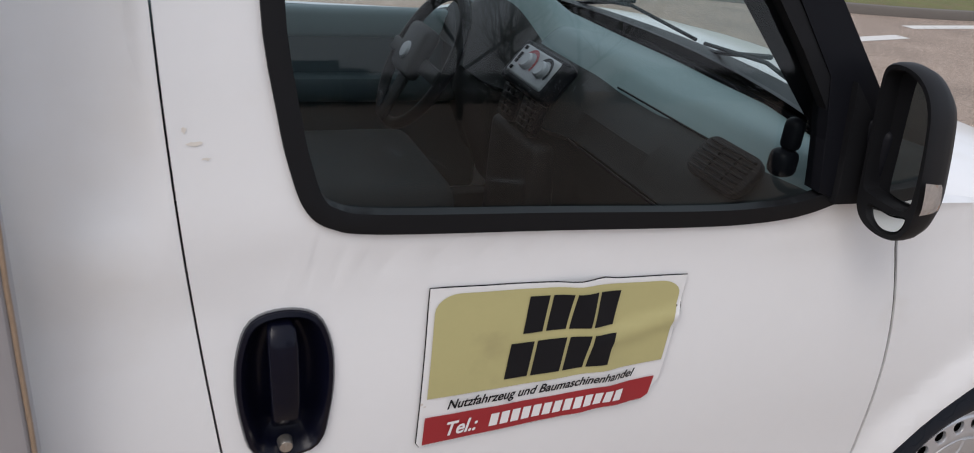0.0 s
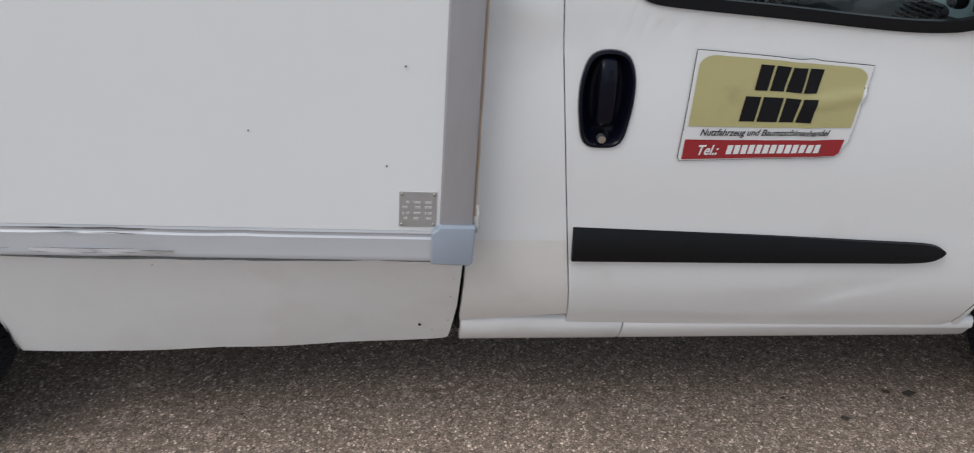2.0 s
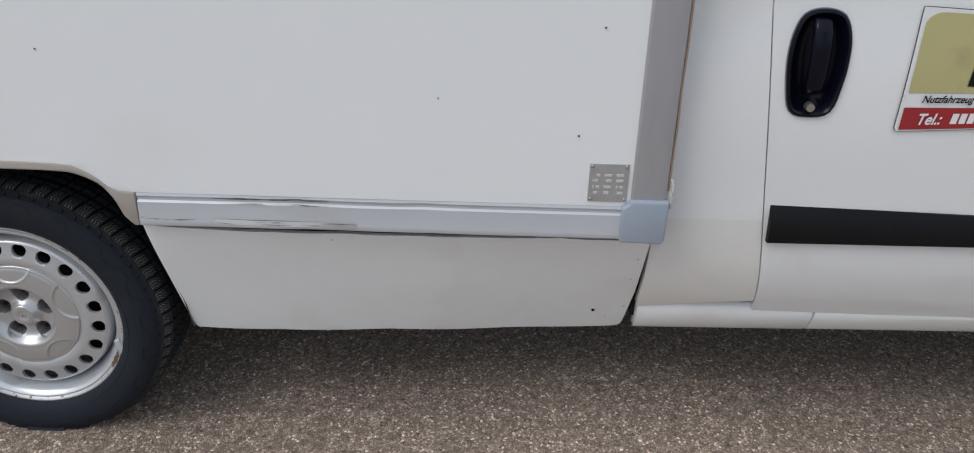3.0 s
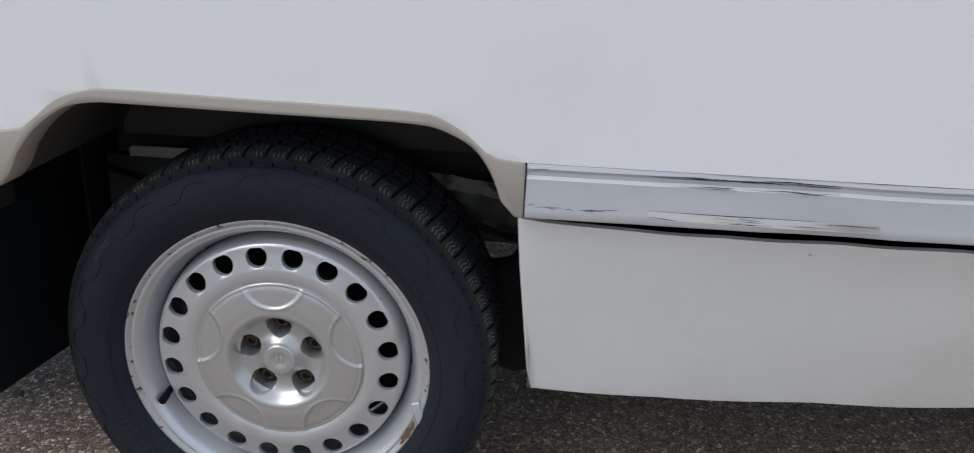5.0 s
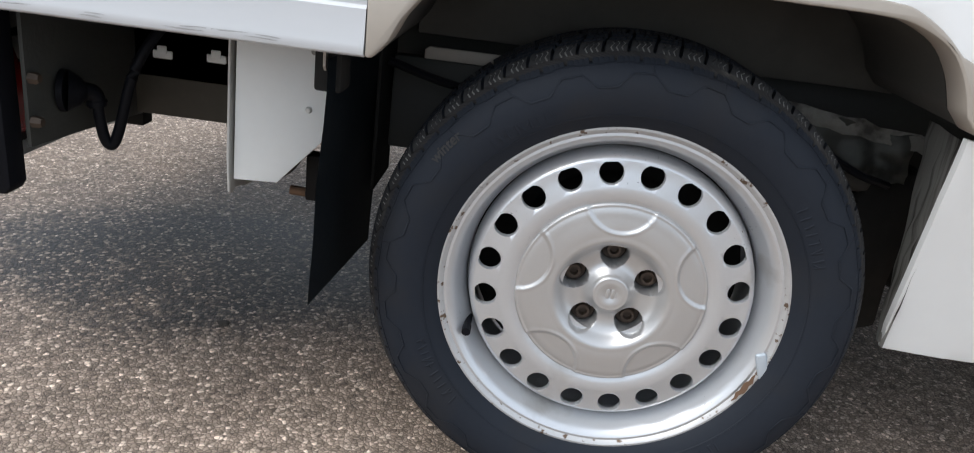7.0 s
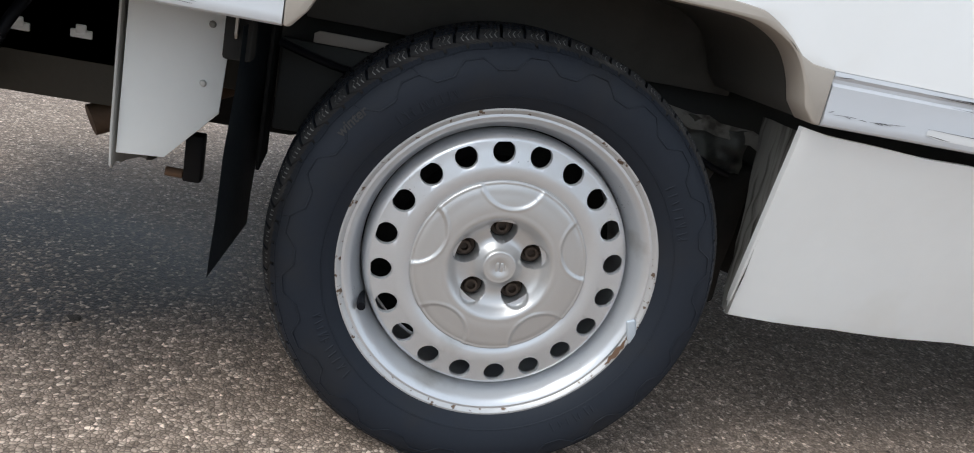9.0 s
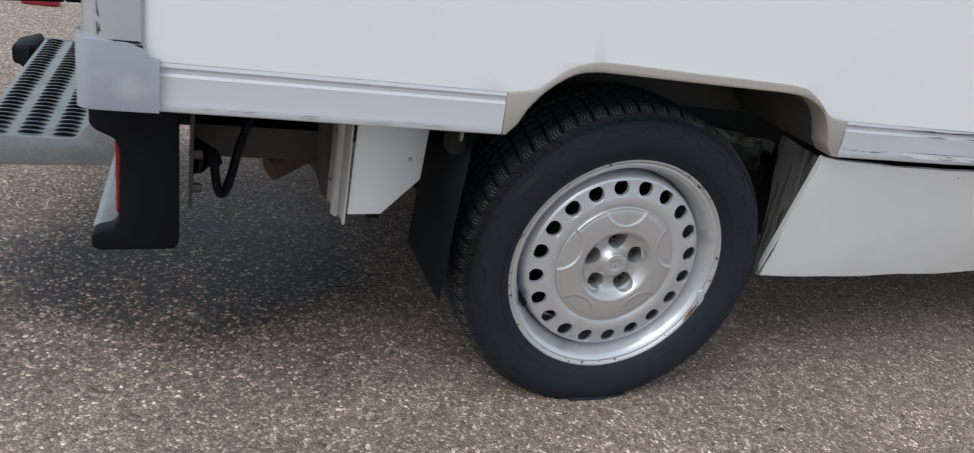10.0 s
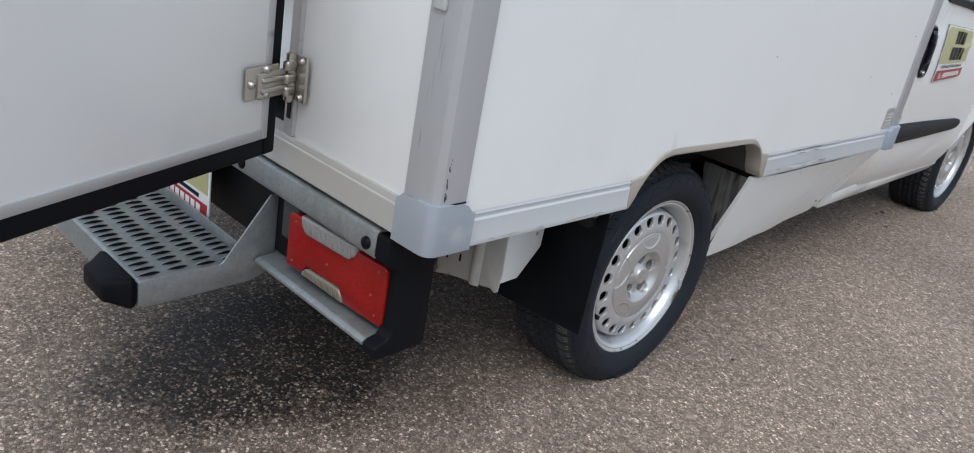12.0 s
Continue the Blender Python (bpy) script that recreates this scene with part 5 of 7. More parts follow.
            if random.random() < 0.6:
                bead(marks, [(a, 0.2475 + random.choice((-h, 0, h))), (a + 0.02, 0.2475 + random.choice((-h, 0, h)))], 0.0012, 0.0005)
            a += random.uniform(0.028, 0.055)

    def mesh(name, g, material, angle=35):
        bmesh.ops.recalc_face_normals(g, faces=g.faces)
        m = bpy.data.meshes.new(name)
        g.to_mesh(m)
        g.free()
        m.materials.append(material)
        for p in m.polygons:
            p.use_smooth = True
        m.set_sharp_from_angle(angle=radians(angle))
        return m

    out["sidewall_relief"] = mesh("sidewall_relief", marks, TYRE, 60)
    # steel rim: flange, well, holed disc
    g = lathe([(0.2025, 0.020), (0.206, 0.0125), (0.2075, 0.008), (0.204, 0.0075), (0.1985, 0.011), (0.1945, 0.019), (0.1915, 0.030), (0.1880, 0.037), (0.1845, 0.045), (0.1825, 0.062), (0.1815, 0.085), (0.184, 0.17), (0.205, 0.185)], 96, (0, 0))
    out["rim_barrel"] = mesh("rim_barrel", g, SILVER)
    g = lathe([(0.2035, 0.0165), (0.2075, 0.0075), (0.2125, 0.0040), (0.2170, 0.0045), (0.2190, 0.0080), (0.2170, 0.0125), (0.2120, 0.0150)], 144, (0, 0))
    for v in g.verts:
        v.co *= 1 + 0.0025 * noise.noise(v.co * 40)
    out["rim_flange"] = mesh("rim_flange", g, RUSTY)
    face = smooth_table([(0.05, 0.0300), (0.090, 0.0260), (0.114, 0.0215), (0.124, 0.0165), (0.134, 0.0150), (0.148, 0.0172), (0.162, 0.0205), (0.172, 0.0225), (0.177, 0.0290), (0.180, 0.043), (0.182, 0.060)])
    g = bmesh.new()
    holes, hr, rr = 20, 0.0144, 0.1565
    for h in range(holes):
        a0 = 2 * math.pi * (h + 0.5) / holes
        half = math.pi / holes
        ring, edge, deep = [], [], []
        turns = [2 * math.pi * q / 24 for q in range(24)]
        for cr in (0.0145, -0.0165):
            turns += [math.atan2(half * rr, cr), 2 * math.pi - math.atan2(half * rr, cr)]
        turns.sort()
        nb = len(turns)
        for b in turns:
            ca, sa = math.cos(b), math.sin(b)
            r, t = rr + hr * ca, hr * sa / rr
            ring.append((r, a0 + t, face(r)))
            s = min((0.0145 if ca > 0 else 0.0165) / max(abs(ca), 1e-6), half * rr / max(abs(sa), 1e-6))
            r2, t2 = rr + s * ca, s * sa / rr
            edge.append((r2, a0 + t2, face(r2)))
        mk = lambda L, dy=0, k=1.0: [g.verts.new((r * math.cos(t), y + dy, r * math.sin(t))) for r, t, y in L]
        e, i0, i1 = mk(edge), mk([(rr + (r - rr) * 1.04, a0 + (t - a0) * 1.04, y + 0.0001) for r, t, y in ring]), mk(ring, 0.0011)
        i2 = mk(ring, 0.008)
        for p, q2 in ((e, i0), (i0, i1), (i1, i2)):
            for k in range(nb):
                g.faces.new((p[k], p[(k + 1) % nb], q2[(k + 1) % nb], q2[k]))
    bmesh.ops.remove_doubles(g, verts=g.verts, dist=0.0004)
    lathe([(0.1695, face(0.1695) + 0.0004)] + [(r, face(r)) for r in (0.1711, 0.173, 0.1750, 0.177, 0.179, 0.1805, 0.1815)], 120, (0, 0), bm=g)
    lathe([(r, face(r)) for r in (0.06, 0.09, 0.105, 0.112, 0.116, 0.120, 0.124, 0.128, 0.133, 0.1398)] + [(0.142, face(0.142) + 0.0004)], 120, (0, 0), bm=g)
    out["wheel"] = mesh("wheel_disc", g, SILVER, 50)
    # brake drum behind the holes
    g = lathe([(0.0001, 0.055), (0.125, 0.055), (0.13, 0.06), (0.13, 0.12)], 48, (0, 0))
    lathe([(0.13, 0.12), (0.181, 0.13)], 48, (0, 0), bm=g)
    out["brake_drum"] = mesh("brake_drum", g, UNDER)
    # cover with five petals and five bolt pockets
    g = bmesh.new()
    base = smooth_table([(0.0, 0.0190), (0.0235, 0.0190), (0.0265, 0.0225), (0.032, 0.0280), (0.048, 0.0300), (0.058, 0.0255), (0.066, 0.0160), (0.070, 0.0118), (0.080, 0.0104), (0.100, 0.0118), (0.114, 0.0145), (0.1195, 0.0175), (0.1215, 0.0250)])
    rads = [0.001] + [0.1215 * k / 100 for k in range(1, 101)]
    nseg = 300
    rows = []
    for r in rads:
        row = []
        for k in range(nseg):
            a = 2 * math.pi * k / nseg
            x, z = r * math.cos(a), r * math.sin(a)
            y = base(r)
            for q in range(5):
                b = radians(92 + 72 * q)
                d = math.hypot(x - 0.049 * math.cos(b), z - 0.049 * math.sin(b))
                y += 0.044 * (1 - step01(0.0158, 0.0178, d))
                d2 = math.hypot(x - 0.128 * math.cos(b), z - 0.128 * math.sin(b))
                y += 0.0022 * (1 - step01(0.0425, 0.0445, d2)) - 0.0010 * math.exp(-((d2 - 0.0465) / 0.0015) ** 2)
            y -= 0.0016 * (1 - step01(0.0225, 0.0245, r)) - 0.0012 * (1 - step01(0.019, 0.0205, r))
            row.append(g.verts.new((x, y, z)))
        rows.append(row)
    for p, q in zip(rows, rows[1:]):
        for k in range(nseg):
            g.faces.new((p[k], p[(k + 1) % nseg], q[(k + 1) % nseg], q[k]))
    g.faces.new(rows[0])
    out["wheel_cover"] = mesh("wheel_cover", g, COVER, 50)
    g = bmesh.new()
    for k in range(4):
        block(-0.0118 + 0.0062 * k, -0.0072 + 0.0062 * k, 0.0164, 0.0196, -0.0065, 0.0065, 0.0010, bm=g)
    lathe([(0.0150, 0.0190), (0.0158, 0.0176), (0.0168, 0.0176), (0.0176, 0.0190)], 40, (0, 0), bm=g)
    out["emblem"] = mesh("emblem", g, COVER)
    g = lathe([(0.0001, 0.029), (0.0050, 0.029), (0.0056, 0.0215), (0.0088, 0.0215), (0.0096, 0.023), (0.0100, 0.036)], 18, (0, 0))
    lathe([(0.0100, 0.031), (0.0150, 0.0315), (0.0152, 0.038)], 24, (0, 0), bm=g)
    out["wheel_bolt"] = mesh("wheel_bolt", g, NUT, 20)
    g = tube([(0, 0.030, 0), (0, 0.018, -0.001), (0, 0.004, -0.002)], 0.0048, 10)
    tube([(0, 0.004, -0.002), (0, -0.010, -0.003)], 0.0058, 10, bm=g)
    out["valve"] = mesh("valve", g, BLACK)
    g = block(-0.020, 0.020, -0.001, 0.004, -0.007, 0.007, 0.003, 3)
    out["balance_weight"] = mesh("balance_weight", g, surface("zinc_weight", (0.50, 0.55, 0.60), 0.45, metal=0.3, vary=0.08, scale=30, fine=200, bump=0.1, dist=0.0005))
    out["sidewall_relief"].name = "sidewall_relief"
    return out


WM = wheel_meshes()


def wheel(name, x, y, turn, flip=False, label=""):
    m = Matrix.Translation((x, y, HUB)) @ (Euler((0, 0, math.pi)).to_matrix().to_4x4() if flip else Matrix()) @ Matrix.Scale(1.053, 4)
    w = new(name, WM["wheel"])
    w.parent = van
    w.matrix_basis = m @ Matrix.Rotation(radians(turn), 4, "Y")
    tagged(w, label)

    def sub(key, mm, lab=""):
        o = new(key, WM[key])
        o.parent = w
        o.matrix_basis = w.matrix_basis.inverted() @ m @ mm
        tagged(o, lab)

    sub("tyre", Matrix(), "black radial tyre with siped tread")
    sub("sidewall_relief", Matrix.Rotation(radians(turn), 4, "Y"), "raised zigzag relief on the tyre wall")
    sub("rim_barrel", Matrix(), "silver rim well")
    sub("rim_flange", Matrix(), "chipped and rusty rim edge")
    sub("brake_drum", Matrix())
    spin = Matrix.Rotation(radians(turn), 4, "Y")
    sub("wheel_cover", spin, "silver plastic hub cover with five petals")
    sub("emblem", spin, "plain raised emblem")
    for q in range(5):
        b = radians(92 + 72 * q)
        sub("wheel_bolt", spin @ Matrix.Translation((0.049 * math.cos(b), 0.021, 0.049 * math.sin(b))))
    sub("valve", spin @ Matrix.Translation((0.187 * math.cos(radians(203)), 0.018, 0.187 * math.sin(radians(203)))), "black valve cap")
    a = radians(-18)
    sub("balance_weight", spin @ Matrix.Translation((0.211 * math.cos(a), 0.004, 0.211 * math.sin(a))) @ Matrix.Rotation(radians(72 + 0), 4, "Y"), "grey balance weight")
    return w


rear_wheel = wheel("rear_wheel", RX, 0.0735, 0, False, "silver steel wheel with twenty round holes")
wheel("front_wheel", FX, 0.165, -21, False, "silver steel wheel with twenty round holes")
wheel("rear_wheel", RX, 2 * MID - 0.068, 10, True, "silver steel wheel with twenty round holes")
wheel("front_wheel", FX, 2 * MID - 0.165, 25, True, "silver steel wheel with twenty round holes")
# a word moulded on the rear tyre
tyre_wall = smooth_table([(0.226, -0.004), (0.240, -0.0105), (0.256, -0.0140), (0.268, -0.0145), (0.280, -0.0125), (0.292, -0.0075), (0.300, -0.002), (0.306, 0.005)])


def on_tyre(u, w):
    a, r = radians(147.5 - 9.5 * u), 0.279 + 0.013 * w
    return (wall_r(r) * math.cos(a), wall_r(r) * math.sin(a))


lettering("moulded_word", "winter", 0, 1, 0, 1, LUG, rear_wheel, lambda x, z: tyre_wall(0.208 + (math.hypot(x, z) - 0.208) / 0.881) - 0.0013, on_tyre)
# rust patch on the rear rim
g = bmesh.new()
ring = []
for k in range(9):
    a = radians(-34 + 1.6 * k)
    w = 0.0035 * math.sin(math.pi * k / 8) + 0.0006
    ring.append([g.verts.new(((0.209 + s * w + 0.0015 * math.sin(k * 2.3)) * math.cos(a), 0.0035, (0.209 + s * w + 0.0015 * math.sin(k * 2.3)) * math.sin(a))) for s in (-1, 1)])
for p, q in zip(ring, ring[1:]):
    g.faces.new((p[0], p[1], q[1], q[0]))
part("rust_patch", g, RUST, rear_wheel)

# ---- skirt, brackets, chassis ----
def skirt_y(x, z):
    d = (0.570 - z) / 0.30
    y = 0.022 + d * (0.097 + 0.072 * (x - 0.357))
    y += 0.0065 * noise.noise(Vector((x * 4, 5, z * 5))) + 0.003 * noise.noise(Vector((x * 11, 9, z * 9))) * (1 - step01(0.0, 0.08, 0.563 - z))
    return y


low = [(0.360, 0.264), (0.45, 0.258), (0.55, 0.257), (0.68, 0.251), (0.80, 0.252), (0.92, 0.248), (1.05, 0.250), (1.16, 0.249), (1.25, 0.253), (1.318, 0.258), (1.330, 0.264), (1.334, 0.285)]
skirt_out = [(0.326, 0.576), (0.332, 0.50), (0.342, 0.40), (0.352, 0.30)] + low + [(1.343, 0.40), (1.342, 0.568)] + [(1.34 - 0.025 * k, 0.5685 + 0.0010 * math.sin(k * 1.1) - 0.006 * math.exp(-((k - 22) / 14) ** 4) + 0.004 * step01(35, 40, k)) for k in range(1, 40)]
skirt = part("side_skirt", sheet([skirt_out], 0.03, skirt_y, 0.012, 0.0015), SKIRT, van, "white dented sheet-metal side skirt")
for x, z in ((1.328, 0.51), (1.325, 0.44), (1.326, 0.34), (1.29, 0.30), (0.70, 0.545)):
    g = lathe([(0.0001, -0.002), (0.0018, -0.0018), (0.0026, 0.001)], 10, (x, z))
    for v in g.verts:
        v.co.y += skirt_y(x, z)
    part("rivet", g, GALVD, skirt)
# unseen far-side skirt, added to cut the light reaching under the van
part("left_skirt", block(0.34, 1.34, 1.70, 1.712, 0.26, 0.575, 0.003), SKIRT, van, "white left side skirt, unseen, added to cut far-side light")
g = bmesh.new()
A = [Vector((0.336, 0.034, 0.566)), Vector((0.346, 0.075, 0.41)), Vector((0.357, 0.117, 0.268))]
B = [Vector((0.368, 0.199, 0.562)), Vector((0.361, 0.168, 0.42)), Vector((0.354, 0.139, 0.272))]
grid = []
for i in range(13):
    t = i / 12
    a = A[0].lerp(A[1], t * 2) if t < 0.5 else A[1].lerp(A[2], t * 2 - 1)
    b = B[0].lerp(B[1], t * 2) if t < 0.5 else B[1].lerp(B[2], t * 2 - 1)
    grid.append([g.verts.new(a.lerp(b, s / 5) + Vector((0.006 * noise.noise(Vector((t * 11, s * 1.3, 0))), 0.004 * noise.noise(Vector((t * 14, s, 4))), 0))) for s in range(6)])
for p, q in zip(grid, grid[1:]):
    for s in range(5):
        g.faces.new((p[s], p[s + 1], q[s + 1], q[s]))
bmesh.ops.solidify(g, geom=g.faces[:], thickness=0.003)
part("skirt_flange", g, STREAKED, skirt, "dirty zinc return flange")
# dark filler block between skirt and cab, stands for the gap's shade
part("cab_gap_shade", block(1.346, 1.362, 0.17, 0.30, 0.30, 0.66, 0.004), UNDER, van, "dark block for the shade in the gap behind the cab")

g = bmesh.new()
for y in (0.40, 1.34):
    block(-0.93, 2.6, y, y + 0.06, 0.43, 0.575, 0.006, bm=g)
for x in (-0.62, 0.42, 1.2):
    block(x, x + 0.08, 0.46, 1.34, 0.46, 0.56, 0.006, bm=g)
part("chassis_frame", g, CHASSIS, van, "grey grimy chassis rails")
g = tube([(0, 0.16, HUB), (0, 1.66, HUB)], 0.035, 14)
tube([(0, 0.30, HUB), (0, 0.36, HUB)], 0.075, 16, bm=g)
part("rear_axle", g, UNDER, van, "grimy rear axle")
g = bmesh.new()
for k, (z, L) in enumerate(((0.360, 0.24), (0.348, 0.21), (0.336, 0.17))):
    prism([(-L, z + 0.03), (0, z - 0.03), (L, z + 0.03), (L, z + 0.038), (0, z - 0.021), (-L, z + 0.038)], "y", 0.32, 0.38, bm=g)
part("leaf_spring", g, UNDER, van, "grimy leaf spring")
# inner wheel house wall and torn sheet ahead of the wheel
g = block(-0.33, 0.36, 0.32, 0.335, 0.572, 0.70, 0.002)
part("inner_arch_wall", g, LINER, van, "dusty inner arch wall")
g = bmesh.new()
grid = []
for i in range(15):
    x = 0.12 + 0.29 * i / 14
    zt = 0.563 + 0.010 * noise.noise(Vector((x * 38, 0, 0))) - 0.13 * (x - 0.12)
    grid.append([g.verts.new((x, 0.26 + 0.01 * noise.noise(Vector((x * 20, j, 1))), zt - j * (0.0078 + 0.004 * noise.noise(Vector((x * 45, 3, 0)))))) for j in range(4)])
for p, q in zip(grid, grid[1:]):
    for j in range(3):
        g.faces.new((p[j], p[j + 1], q[j + 1], q[j]))
bmesh.ops.solidify(g, geom=g.faces[:], thickness=0.003)
part("torn_underseal_sheet", g, surface("torn_pale_underseal", (0.34, 0.33, 0.30), 0.7, vary=0.3, scale=30, fine=120, bump=0.5, dist=0.003, dirt=(0.10, 0.095, 0.085), dirt_scale=22, dirt_from=0.55, dirt_to=0.68), van, "torn grey sheet above the spring")
g = block(0.06, 0.36, 0.28, 0.36, 0.43, 0.525, 0.02, 3)
bmesh.ops.subdivide_edges(g, edges=[e for e in g.edges if e.calc_length() > 0.05], cuts=7, use_grid_fill=True)
for v in g.verts:
    v.co += 0.012 * noise.noise_vector(v.co * 18)
part("spring_mount", g, LINERD, van, "dark spring mount")
# crumpled heat shield, hoses and a thin rod ahead of the wheel
g = bmesh.new()
grid = []
for i in range(22):
    x = 0.19 + 0.20 * i / 21
    row = []
    for j in range(14):
        z = 0.545 - 0.072 * j / 13 - 0.10 * (x - 0.19)
        fold = noise.noise(Vector((x * 26, 2, z * 22))) + 0.6 * abs(noise.noise(Vector((x * 48, 5, z * 40))))
        row.append(g.verts.new((x, 0.262 + 0.020 * fold, z + 0.008 * noise.noise(Vector((x * 30, 8, j))) * (j in (0, 13)))))
    grid.append(row)
for p, q in zip(grid, grid[1:]):
    for j in range(13):
        g.faces.new((p[j], p[j + 1], q[j + 1], q[j]))
bmesh.ops.solidify(g, geom=g.faces[:], thickness=0.002)
part("heat_shield", g, FOIL, van, "crumpled grey foil heat shield", angle=70)
part("brake_hose", tube(curve([(0.17, 0.21, 0.52), (0.235, 0.205, 0.505), (0.30, 0.215, 0.475), (0.36, 0.25, 0.455)], 6), 0.0055, 8), BLACK, van, "black brake hose")
part("brake_hose", tube(curve([(-0.36, 0.27, 0.535), (-0.28, 0.265, 0.515), (-0.20, 0.27, 0.505), (-0.10, 0.29, 0.50)], 6), 0.006, 8), BLACK, van, "black cable along the arch")
g = prism([(0.345, 0.47), (0.335, 0.43), (0.318, 0.395), (0.285, 0.385), (0.235, 0.392), (0.20, 0.36), (0.21, 0.215), (0.34, 0.19), (0.42, 0.22), (0.43, 0.47)], "y", 0.285, 0.345, 0.012, 2)
bmesh.ops.subdivide_edges(g, edges=[e for e in g.edges if e.calc_length() > 0.03], cuts=3, use_grid_fill=True)
for v in g.verts:
    v.co += 0.006 * noise.noise_vector(v.co * 22)
part("axle_arm", g, UNDER, van, "black grimy axle arm", angle=50)
part("fuel_tank", block(0.45, 1.25, 0.35, 1.3, 0.24, 0.45, 0.05, 3), UNDER, van, "dark tank under the box")
part("rear_muffler", block(-0.70, -0.30, 0.75, 1.25, 0.28, 0.46, 0.06, 4), UNDER, van, "grimy silencer")
g = prism([(-0.315, 0.552), (-0.308, 0.557), (-0.20, 0.557), (-0.19, 0.550), (-0.19, 0.539), (-0.315, 0.539)], "y", 0.300, 0.304, 0.001)
part("pale_strut", g, BEIGE, van, "pale strut behind the wheel")
g = block(-0.36, -0.08, 0.306, 0.33, 0.40, 0.5385, 0.004)
for v in g.verts:
    v.co.y += 0.01 * noise.noise(v.co * 14)
part("rear_inner_sheet", g, CHASSIS, van, "dark grey-green inner sheet")

# bumper side plate, hose, grommet
g = prism([(0.112, 0.57), (0.42, 0.57), (0.42, 0.365), (0.30, 0.375), (0.112, 0.387)], "x", -0.806, -0.800, 0.001)
bracket = part("bumper_bracket", g, CHASSIS, van, "dark steel bumper bracket")
for y, z in ((0.120, 0.479), (0.119, 0.421)):
    g = lathe([(0.0001, -0.014), (0.006, -0.014), (0.008, -0.010), (0.008, 0.0)], 6, (0, 0))
    bmesh.ops.transform(g, matrix=Matrix.Translation((-0.80, y, z)) @ Euler((0, 0, radians(90))).to_matrix().to_4x4(), verts=g.verts)
    part("bolt", g, NUT, bracket)
g = tube(curve([(-0.768, 0.22, 0.441), (-0.766, 0.22, 0.425), (-0.764, 0.22, 0.405), (-0.760, 0.221, 0.380), (-0.754, 0.223, 0.368), (-0.747, 0.225, 0.372), (-0.738, 0.228, 0.400), (-0.722, 0.235, 0.468), (-0.700, 0.25, 0.520), (-0.67, 0.28, 0.560), (-0.60, 0.30, 0.578)], 5), 0.0080, 12)
hose = part("cable_hose", g, BLACK, van, "black hanging cable hose with grommet")
g = tube([(-0.800, 0.19, 0.449), (-0.792, 0.192, 0.449)], 0.0300, 24)
tube([(-0.793, 0.192, 0.449), (-0.780, 0.20, 0.448), (-0.776, 0.205, 0.447)], 0.0290, 24, bm=g, taper=0.012)
part("grommet", g, BLACK, hose, "round black rubber grommet")
g = tube(curve([(-0.785, 0.20, 0.448), (-0.775, 0.21, 0.447), (-0.769, 0.218, 0.440), (-0.767, 0.22, 0.424)], 4), 0.0125, 12)
tube([(-0.768, 0.22, 0.432), (-0.7675, 0.22, 0.426)], 0.0145, 12, bm=g)
part("hose_elbow", g, BLACK, hose, "black plastic elbow")
g = block(-0.80, -0.5485, 0.400, 0.404, 0.372, 0.582, 0.001)
cross = part("rear_crossmember", g, surface("olive_brown_primer", (0.050, 0.046, 0.036), 0.7, vary=0.3, scale=7, fine=70, bump=0.2, dist=0.002, dirt=(0.085, 0.07, 0.05), dirt_scale=6, dirt_from=0.52, dirt_to=0.75), van, "olive-brown dirty cross sheet")
for x, z in ((-0.752, 0.478), (-0.663, 0.482)):
    g = block(x - 0.016, x + 0.016, 0.394, 0.400, z - 0.011, z + 0.002, 0.002)
    block(x - 0.008, x + 0.008, 0.392, 0.396, z - 0.004, z + 0.010, 0.002, bm=g)
    part("clip", g, WHITEB, cross, "small white clip")
g = block(-0.478, -0.452, 0.28, 0.31, 0.302, 0.375, 0.003)
catch = part("flap_catch", g, BLACKM, van, "small dark latch with a rusty pin")
part("pin", tube([(-0.480, 0.295, 0.310), (-0.505, 0.295, 0.311)], 0.0075, 10), RUST, catch, "rusty pin")
g = tube([(-0.45, 0.56, 0.42), (-0.58, 0.48, 0.365), (-0.655, 0.44, 0.335)], 0.026, 14)
part("exhaust_pipe", g, surface("rusty_exhaust", (0.13, 0.085, 0.055), 0.7, metal=0.3, vary=0.35, scale=20, fine=120, bump=0.3, dist=0.001), van, "rusty exhaust tail pipe")
# white bracket plate
g = prism([(-0.537, 0.582), (-0.541, 0.368), (-0.481, 0.371), (-0.417, 0.441), (-0.410, 0.582)], "y", 0.150, 0.154, 0.001)
plate_b = part("bracket_plate", g, WHITEB, van, "white painted bracket plate")
g = prism([(0.150, 0.582), (0.352, 0.582), (0.352, 0.308), (0.31, 0.322), (0.26, 0.332), (0.20, 0.343), (0.168, 0.350), (0.156, 0.344), (0.146, 0.350), (0.142, 0.40)], "x", -0.548, -0.5445, 0.001)
flange = part("bracket_flange", g, STAINED_SHADED, plate_b, "stained white flange, greyed in colour for shade")
g = prism([(-0.549, 0.205), (-0.556, 0.211), (-0.560, 0.222), (-0.556, 0.233), (-0.549, 0.239), (-0.546, 0.222)][::-1], "z", 0.338, 0.58, 0.0)
part("fold", g, STAINED_SHADED, flange, "pressed fold in the flange", angle=60)
